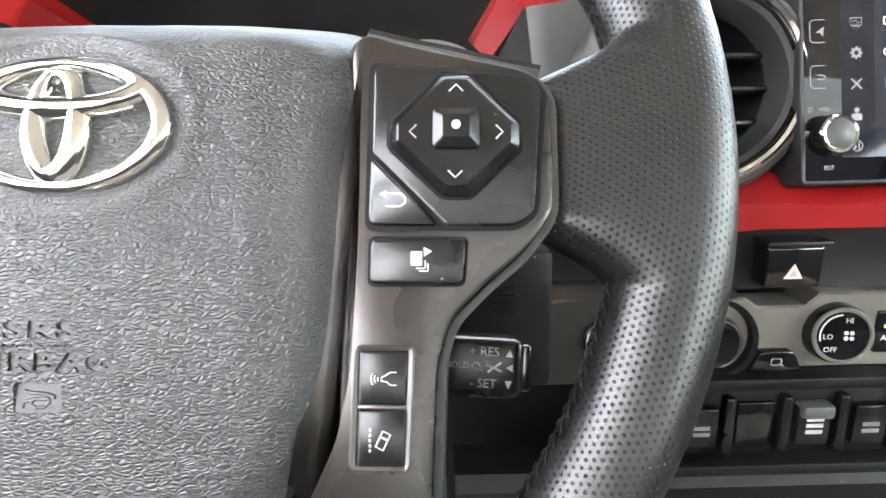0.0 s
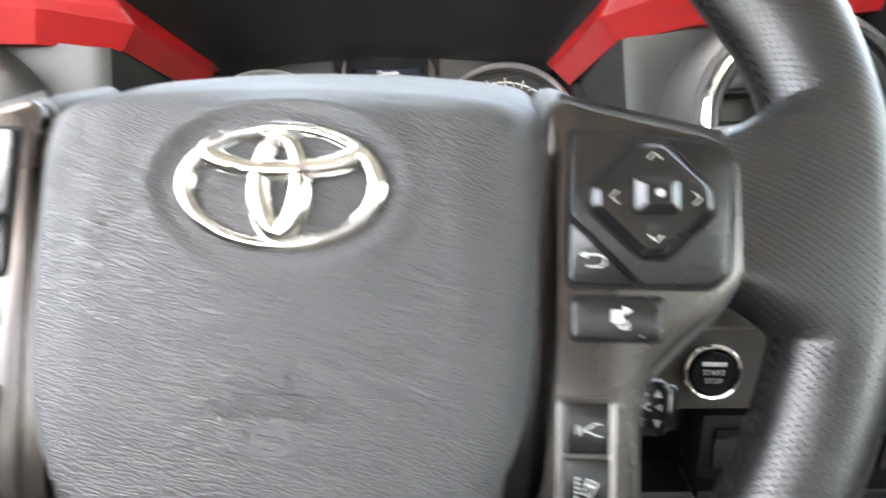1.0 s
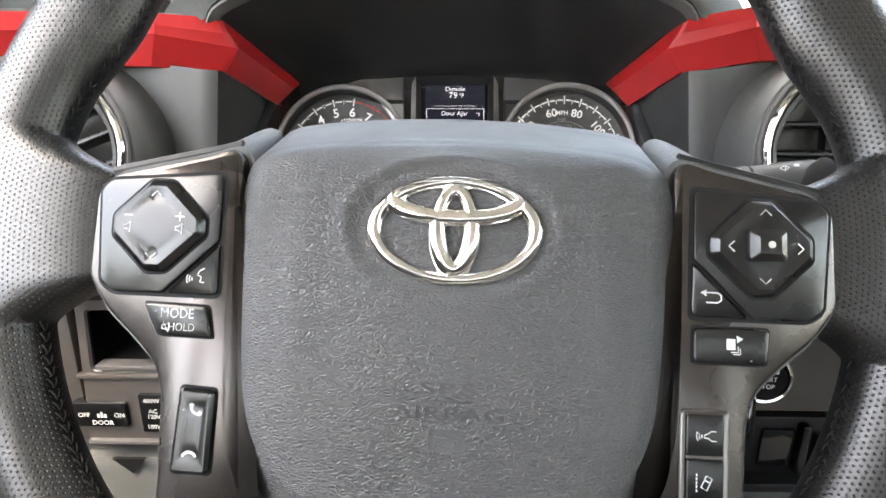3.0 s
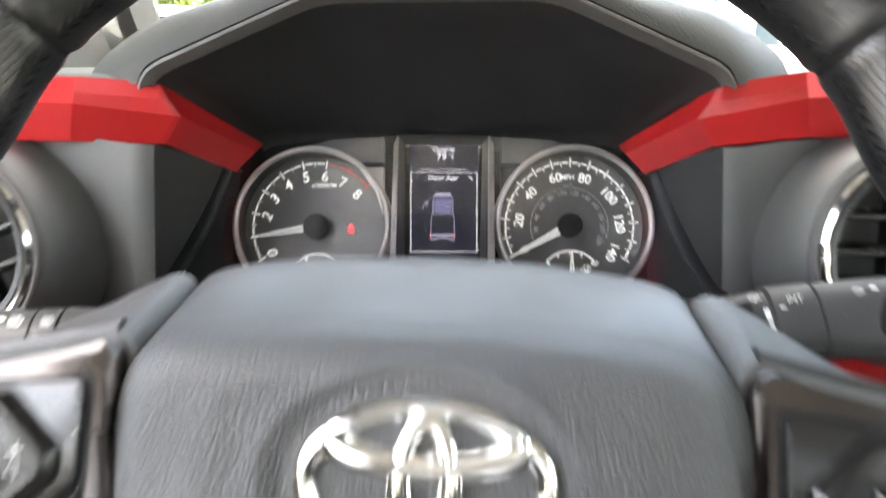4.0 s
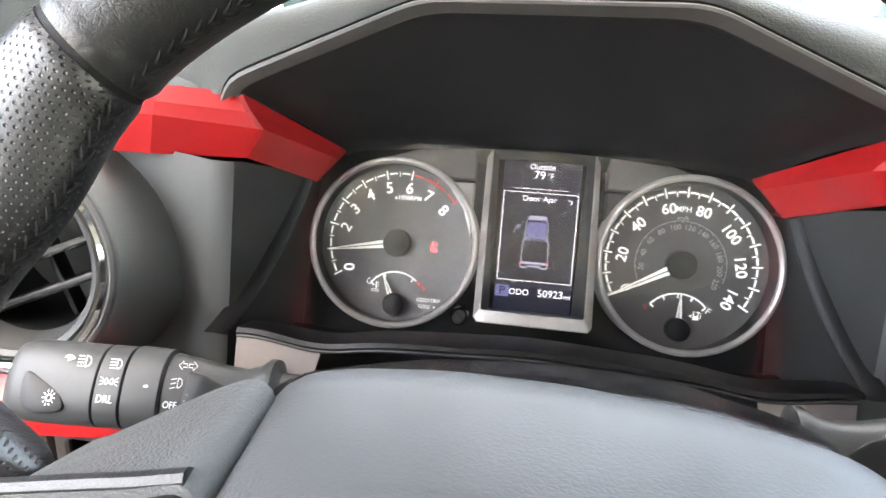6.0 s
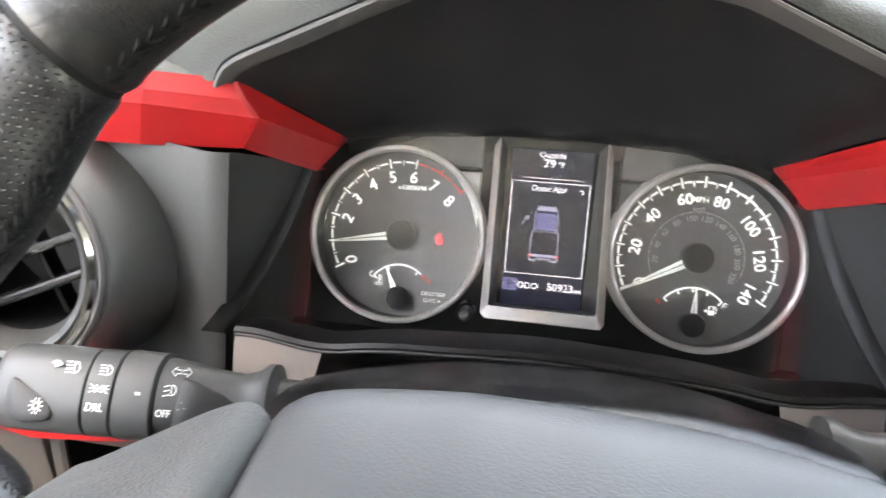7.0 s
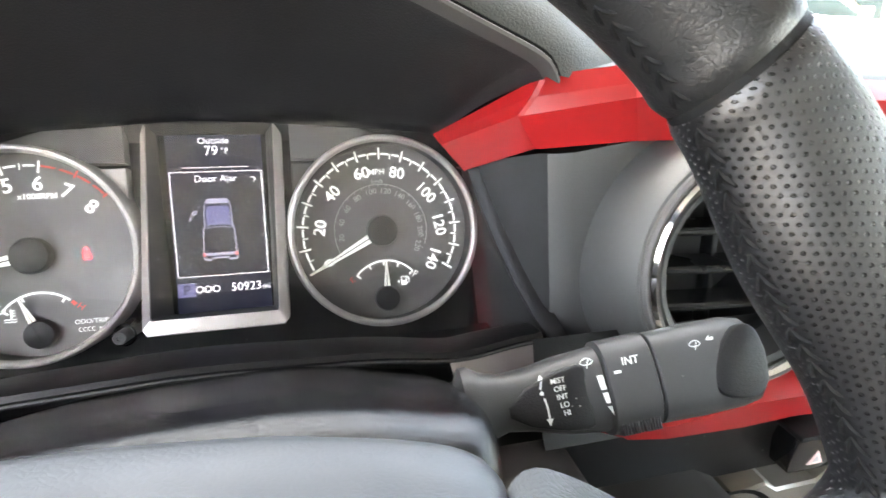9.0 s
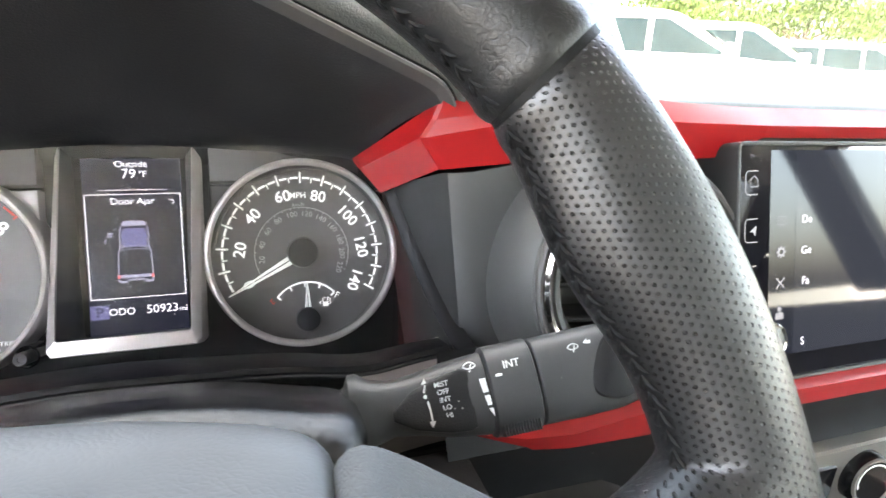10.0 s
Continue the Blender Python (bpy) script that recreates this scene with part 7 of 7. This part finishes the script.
ring_link(bm, [[(x, y, z) for x in (0.11, 0.30, 0.65)] for y, z in ((0.16, 1.0225), (0.135, 1.018), (0.130, 1.008), (0.15, 0.90), (0.13, 0.70))], False)
part("knee_pad", bm, M_BLACK, knee, "black knee pad")
bm = bmesh.new()
ring_link(bm, [[(x, y, z) for x in (-0.45, -0.30, -0.11)] for y, z in ((0.19, 1.0100), (0.170, 1.0060), (0.165, 0.995), (0.17, 0.90), (0.15, 0.70))], False)
part("knee_pad", bm, M_FASCIA, knee, "grey knee pad")
part("hood_release", prism(bmesh.new(), [(-0.262, 1.0095), (-0.236, 1.0095), (-0.247, 0.9960)], 0, 0.003), M_DEEP, knee, "dark notch", m=pose(0, 0.166, 0, 90, 0, 0))

# Left switch panel with its open pocket.
lp = thing("left_switch_panel", "grey brown panel with an open black pocket and switches", "switch panel")
bm = bmesh.new()
hole = rpoly([(-0.2655, 1.0855), (-0.150, 1.0855), (-0.150, 1.1325), (-0.2620, 1.1325)], 0.003, 4)
rim = rpoly([(-0.2790, 1.0230), (-0.140, 1.0230), (-0.140, 1.1420), (-0.2700, 1.1420)], 0.004, 4)
ring_link(bm, [[(x, 0.190, z) for x, z in rim], [(x, 0.1680, z) for x, z in rim], [(x, 0.1665, z) for x, z in offset(rim, 0.0012)], [(x, 0.1665, z) for x, z in offset(hole, -0.0016)], [(x, 0.1680, z) for x, z in hole], [(x, 0.235, z - 0.0) for x, z in offset(hole, 0.002)]], True, False, True)
part("panel", bm, M_BRONZE, lp, "grey brown panel with a pocket")
bm = bmesh.new()
ring_link(bm, [[(x, 0.1695, z) for x, z in offset(hole, 0.0006)], [(x, 0.232, z) for x, z in offset(hole, 0.0030)]], True, False, True)
part("pocket_lining", bm, M_DEEP, lp, "black pocket lining")
part("pocket_lip", box(bmesh.new(), -0.262, -0.152, 0.1640, 0.176, 1.0862, 1.0900, 0.0012), M_LIP, lp, "grey pocket lip")
part("crease", box(bmesh.new(), -0.278, -0.145, 0.1640, 0.170, 1.0775, 1.0830, 0.0024), M_BRONZE, lp, "raised rib")
part("lower_rail", box(bmesh.new(), -0.278, -0.140, 0.1630, 0.172, 1.0225, 1.0262, 0.0010), M_LIP, lp, "grey lower rail")
part("fascia_filler", box(bmesh.new(), -0.45, -0.279, 0.1700, 0.20, 1.02, 1.15, 0.004), M_BRONZE, lp, "grey brown side panel")
sw = part("sonar_switch", box(bmesh.new(), -0.2850, -0.2435, 0.1625, 0.175, 1.0385, 1.0590, 0.0016), M_BUTTON, lp, "black rocker switch")
words("lettering", "DOOR", 0.0038, pose(-0.2625, 0.16225, 1.0425, 90, 0, 0), M_STALKPRINT, sw, bold=0.01)
words("lettering", "ON", 0.0036, pose(-0.2490, 0.16225, 1.0490, 90, 0, 0), M_GREYPRINT, sw)
words("lettering", "OFF", 0.0036, pose(-0.2760, 0.16225, 1.0490, 90, 0, 0), M_STALKPRINT, sw)
bm = bmesh.new()
for k in range(3):
    box(bm, -0.2660 + 0.0026 * k, -0.2642 + 0.0026 * k, 0.1622, 0.1628, 1.0470, 1.0500 + 0.0016 * (k % 2))
part("lamp_sign", bm, M_STALKPRINT, sw)
sw = part("outlet_switch", box(bmesh.new(), -0.2335, -0.2130, 0.1630, 0.175, 1.0340, 1.0665, 0.0014), M_BUTTON, lp, "black outlet switch")
for s, z in (("400W", 1.0615), ("AC", 1.0525), ("120V", 1.0478), ("100W", 1.0390)):
    words("lettering", s, 0.0034, pose(-0.2232, 0.16275, z, 90, 0, 0), M_STALKPRINT, sw, bold=0.0)
sw = part("spare_switch", box(bmesh.new(), -0.2095, -0.1900, 0.1630, 0.175, 1.0340, 1.0665, 0.0014), M_BUTTON, lp, "black switch")
for k in range(3):
    part("lettering_bar", box(bmesh.new(), -0.2050 + 0.0022 * k, -0.2036 + 0.0022 * k, 0.1625, 0.1632, 1.0470, 1.0530), M_GREYPRINT, sw)

# ---- cabin shell ----


def shell(name, bm, material, label, m=None):
    return tagged(part(name, bm, material, None, "", 40, m), label, "cabin", kind="structure")


bm = bmesh.new()
rows = []
for y, z in ((0.28, 1.735), (0.05, 1.775), (-0.6, 1.79), (-1.35, 1.775), (-1.55, 1.72)):
    rows.append([(x, y, z - 0.05 * ((x - 0.48) / 0.80) ** 4) for x in np.linspace(-0.31, 1.28, 14)])
top_rows = [[(x, y, z + 0.03) for x, y, z in r] for r in rows]
ring_link(bm, rows, False)
ring_link(bm, top_rows, False)
shell("ceiling", bm, M_LINER, "grey fabric headliner of the truck cab")
shell("floor", box(bmesh.new(), -0.55, 1.55, -1.7, 0.9, 0.42, 0.46), M_CABIN, "dark carpeted cab floor")
bm = bmesh.new()
box(bm, -0.50, 1.48, -1.66, -1.60, 0.44, 1.30)
box(bm, -0.50, -0.30, -1.66, -1.60, 1.30, 1.74)
box(bm, 1.25, 1.48, -1.66, -1.60, 1.30, 1.74)
shell("wall_rear", bm, M_CABIN, "dark cab rear wall with a window opening")
for sx, name in ((-1, "wall_left"), (1, "wall_right")):
    x0 = -0.53 if sx < 0 else 1.46
    bm = bmesh.new()
    if sx < 0:
        box(bm, x0, x0 + 0.05, -1.62, -0.56, 0.44, 1.22)
        # The sill steps a little along the driver's door.
        box(bm, x0, x0 + 0.05, -0.56, 0.10, 0.44, 1.26)
        # Unseen closed side ahead, added to keep window light off the dash's left.
        box(bm, x0, x0 + 0.05, 0.10, 0.88, 0.44, 1.66)
    else:
        box(bm, x0, x0 + 0.05, -1.62, 0.88, 0.44, 1.20)
    box(bm, x0 + (0.145 if sx < 0 else -0.16), x0 + (0.225 if sx < 0 else -0.08), -1.6, 0.33, 1.70, 1.775, 0.02)
    # Unseen thickening of the door frame, added to block window glare on the trim.
    ex = (x0 + 0.10, x0 + 0.21) if sx < 0 else (x0 - 0.16, x0 - 0.05)
    box(bm, *ex, -0.06, 0.42, 1.55, 1.74, 0.02)
    # Pillars lean in towards the roof.
    for y0, y1, w in ((-0.62, -0.66, 0.10), (0.90, 0.30, 0.07), (-1.60, -1.52, 0.10)):
        xi = x0 + (0.17 if sx < 0 else -0.17)
        ring_link(bm, [[(x0 + a, y0 + b, 1.22) for a, b in ((0, 0), (0.05, 0), (0.05, w), (0, w))], [(xi + a, y1 + b, 1.75) for a, b in ((0, 0), (0.05, 0), (0.05, w), (0, w))]], True, True, True)
    shell(name, bm, M_CABIN, "dark cab side with window space and pillars")
for x in (-0.47, 1.42):
    bm = bmesh.new()
    ring_link(bm, [[(x + (0.13 if x < 0 else -0.13) * t, y, 1.20 + 0.53 * t) for y in (-1.60, -1.1, -0.60)] for t in (0.0, 0.5, 1.0)], False)
    shell("side_window", bm, M_SIDEPANE if x < 0 else M_SMOKED, "rear side window of the cab")
for x, k, pane in ((-0.47, 0.13, M_DRIVERPANE), (1.42, -0.13, M_SMOKED)):
    bm = bmesh.new()
    ring_link(bm, [[(x + k * t, y0 + (y1 - y0) * t, 1.11 + 0.62 * t) for y0, y1 in ((-0.52, -0.55), (0.2, -0.1), (0.86, 0.36))] for t in (0.0, 0.5, 1.0)], False)
    shell("side_window", bm, pane, "front side window of the cab")
bm = bmesh.new()
ring_link(bm, [[(x, -1.63, z) for x in (-0.31, 0.46, 1.27)] for z in (1.29, 1.52, 1.75)], False)
shell("rear_window", bm, M_TINT, "dark tinted cab rear window")
shell("wall_front", box(bmesh.new(), -0.53, 1.50, 0.88, 0.93, 0.44, 1.325), M_CABIN, "dark bulkhead below the windscreen")
bm = bmesh.new()
ring_link(bm, [[(x, y, z) for x in np.linspace(-0.44, 1.42, 9)] for y, z in ((0.90, 1.335), (0.75, 1.43), (0.60, 1.53), (0.45, 1.625), (0.30, 1.72))], False)
shell("windscreen", bm, M_PANE, "clear raked windscreen")

# ---- outside ----
GZ = 0.12
bm = bmesh.new()
# The lot climbs gently ahead of the truck.
ring_link(bm, [[(x, y, z) for x in (-400, -40, 0, 40, 400)] for y, z in ((-400, GZ), (-40, GZ), (1.5, GZ), (2.4, 0.549), (40, 0.55), (400, 0.6))], False)
shell("ground", bm, M_ASPHALT, "grey asphalt car park")["category"] = "ground"


def car(m, tall, long, label, cab=(0.28, 0.95)):
    """A parked car: a lofted body, greenhouse, glass, wheels and lamps; x runs to its nose."""
    c = thing("parked_car", label, "car", m, "parked cars")
    w = 0.93
    half = long / 2
    side = [(-half, 0.55), (-half + 0.02, 0.95), (-half + 0.25, 1.02), (half - 1.25, 1.04), (half - 0.30, 0.93), (half - 0.05, 0.82), (half, 0.55), (half - 0.05, 0.32), (-half + 0.05, 0.32)]
    side = rpoly(side, 0.12, 4)
    bm = bmesh.new()
    ring_link(bm, [[(x * k, yy, 0.65 + (z - 0.65) * q) for x, z in side] for yy, k, q in ((-w, 0.97, 0.86), (-w + 0.06, 0.995, 0.97), (-w + 0.2, 1.0, 1.0), (0, 1.005, 1.03), (w - 0.2, 1.0, 1.0), (w - 0.06, 0.995, 0.97), (w, 0.97, 0.86))], True, True, True)
    part("body", bm, M_WHITEPAINT, c, "white painted body")
    a, b = -half + long * (1 - cab[1]), half - long * cab[0]
    gh = rpoly([(a, 1.0), (a + 0.22, tall - 0.10), (a + 0.45, tall), (b - 1.0, tall - 0.02), (b - 0.75, tall - 0.08), (b, 1.0)], 0.10, 4)
    bm = bmesh.new()
    ring_link(bm, [[(x, yy * (1 - 0.22 * (z - 1.0) / (tall - 1.0)), z) for x, z in gh] for yy in (-0.86, -0.6, 0, 0.6, 0.86)], True, True, True)
    part("cab", bm, M_WHITEPAINT, c, "white roof and pillars")
    gl = rpoly([(a + 0.24, 1.06), (a + 0.40, tall - 0.13), (b - 0.92, tall - 0.13), (b - 0.16, 1.06)], 0.05, 3)
    cuts = [(a + 0.2, a + 0.2 + (b - a) * 0.30), (a + 0.28 + (b - a) * 0.30, a + (b - a) * 0.62), (a + 0.07 + (b - a) * 0.62, b)]
    for sg in (-1, 1):
        for lo, hi in cuts:
            pts = [(min(max(x, lo), hi), z) for x, z in gl]
            keep = [pts[0]] + [p for q, p in zip(pts, pts[1:]) if math.dist(p, q) > 1e-4]
            bm = bmesh.new()
            rows = [[(x, sg * (0.862 + d) * (1 - 0.22 * (z - 1.0) / (tall - 1.0)), z) for x, z in keep] for d in (0.0, 0.012)]
            ring_link(bm, rows, True, True, True)
            part("window", bm, M_CARGLASS, c, "dark side window")
    for nm, x0, z0, x1, z1 in (("windscreen", b - 0.02, 1.06, b - 0.70, tall - 0.12), ("rear_window", a + 0.02, 1.10, a + 0.20, tall - 0.16)):
        bm = bmesh.new()
        d = 0.02 if nm == "windscreen" else -0.02
        ring_link(bm, [[(x0 + d, -0.72, z0 + 0.02), (x0 + d, 0.72, z0 + 0.02)], [(x1 + d, -0.60, z1 + 0.02), (x1 + d, 0.60, z1 + 0.02)]], False)
        part(nm, bm, M_CARGLASS, c, "dark glass")
    for x in (-half + 0.85, half - 0.9):
        for sg in (-1, 1):
            wm = pose(x, sg * 0.84, 0.36, 90, 0, 0)
            t = part("wheel", lathe(bmesh.new(), [(0.20, -0.11), (0.33, -0.11), (0.36, -0.07), (0.36, 0.07), (0.33, 0.11), (0.20, 0.11)], 32, wm), M_TYRE, c, "black tyre")
            part("rim", lathe(bmesh.new(), [(0.0, -0.09), (0.19, -0.10), (0.22, -0.06), (0.22, 0.06), (0.19, 0.10), (0.0, 0.09)], 24, wm), M_RIM, t, "alloy rim")
    for sg in (-1, 1):
        part("tail_lamp", box(bmesh.new(), -half - 0.01, -half + 0.12, sg * 0.78 - 0.12, sg * 0.78 + 0.12, 0.78, 1.0, 0.03), M_LAMPRED, c, "red tail lamp")
        part("door_mirror", box(bmesh.new(), b - 0.25, b - 0.10, sg * 0.98 - 0.10, sg * 0.98 + 0.10, 1.04, 1.20, 0.04), M_WHITEPAINT, c, "white door mirror")
    return c


for x, y, turn, tall, long, label in (
    (-3.2, 6.4, -142, 1.55, 4.9, "white crew cab truck parked at an angle"),
    (1.85, 4.9, -145, 1.55, 4.2, "white sport utility car parked at an angle"),
    (5.7, 7.1, -36, 1.62, 4.6, "white sport utility car with dark windows"),
    (8.2, 8.1, -36, 1.66, 4.5, "white compact sport utility car in the row"),
    (12.9, 9.4, -36, 1.62, 4.6, "white estate car at the end of the row"),
):
    car(pose(x, y, 0.55, 0, 0, turn), tall, long, label)


def tree(x, y, h, spread, seed):
    rnd = random.Random(seed)
    t = thing("tree", "leafy green tree behind the parked cars", "tree", pose(x, y, 0.6), "trees")
    bm = bmesh.new()
    tube(bm, [(0, 0, -0.1), (0.05, 0.02, h * 0.2), (0.0, 0.1, h * 0.45), (0.1, 0.05, h * 0.75)], [0.17, 0.14, 0.10, 0.04], 9)
    limbs = []
    for k in range(8):
        a, z = rnd.uniform(0, 6.28), h * rnd.uniform(0.28, 0.6)
        e = (spread * 0.75 * math.cos(a), spread * 0.75 * math.sin(a), z + h * rnd.uniform(0.12, 0.3))
        tube(bm, [(0, 0.05, z), (e[0] * 0.5, e[1] * 0.5, (z + e[2]) / 2 + 0.1), e], [0.06, 0.04, 0.015], 6)
        limbs.append(e)
    part("trunk", bm, M_BARK, t, "brown trunk with limbs")
    verts, faces = [], []
    for k in range(4200):
        cx, cy, cz = limbs[k % 8] if k % 3 else (0, 0, h * 0.75)
        p = Vector((rnd.gauss(cx, spread * 0.28), rnd.gauss(cy, spread * 0.28), rnd.gauss(cz, h * 0.09)))
        q = Euler((rnd.uniform(0, 6.3), rnd.uniform(0, 6.3), rnd.uniform(0, 6.3))).to_matrix()
        s, n = rnd.uniform(0.06, 0.13), len(verts)
        verts += [p + q @ Vector(c) * s for c in ((-1, 0, 0), (0, -0.5, 0.1), (1, 0, 0), (0, 0.5, 0.1))]
        faces.append((n, n + 1, n + 2, n + 3))
    me = bpy.data.meshes.new("crown")
    me.from_pydata(verts, [], faces)
    me.materials.append(M_LEAF)
    new("crown", me).parent = t


for k, (x, y, h, s) in enumerate(((-9, 19, 4.6, 2.6), (-4.2, 21, 4.4, 2.5), (1.5, 24, 5.0, 2.6), (7.5, 19, 4.2, 2.4), (13.0, 15.5, 3.9, 2.0), (18.5, 15.5, 4.2, 2.2), (23, 15, 4.0, 2.2), (25, 10.5, 4.2, 2.2))):
    tree(x, y, h, s, 11 + k)
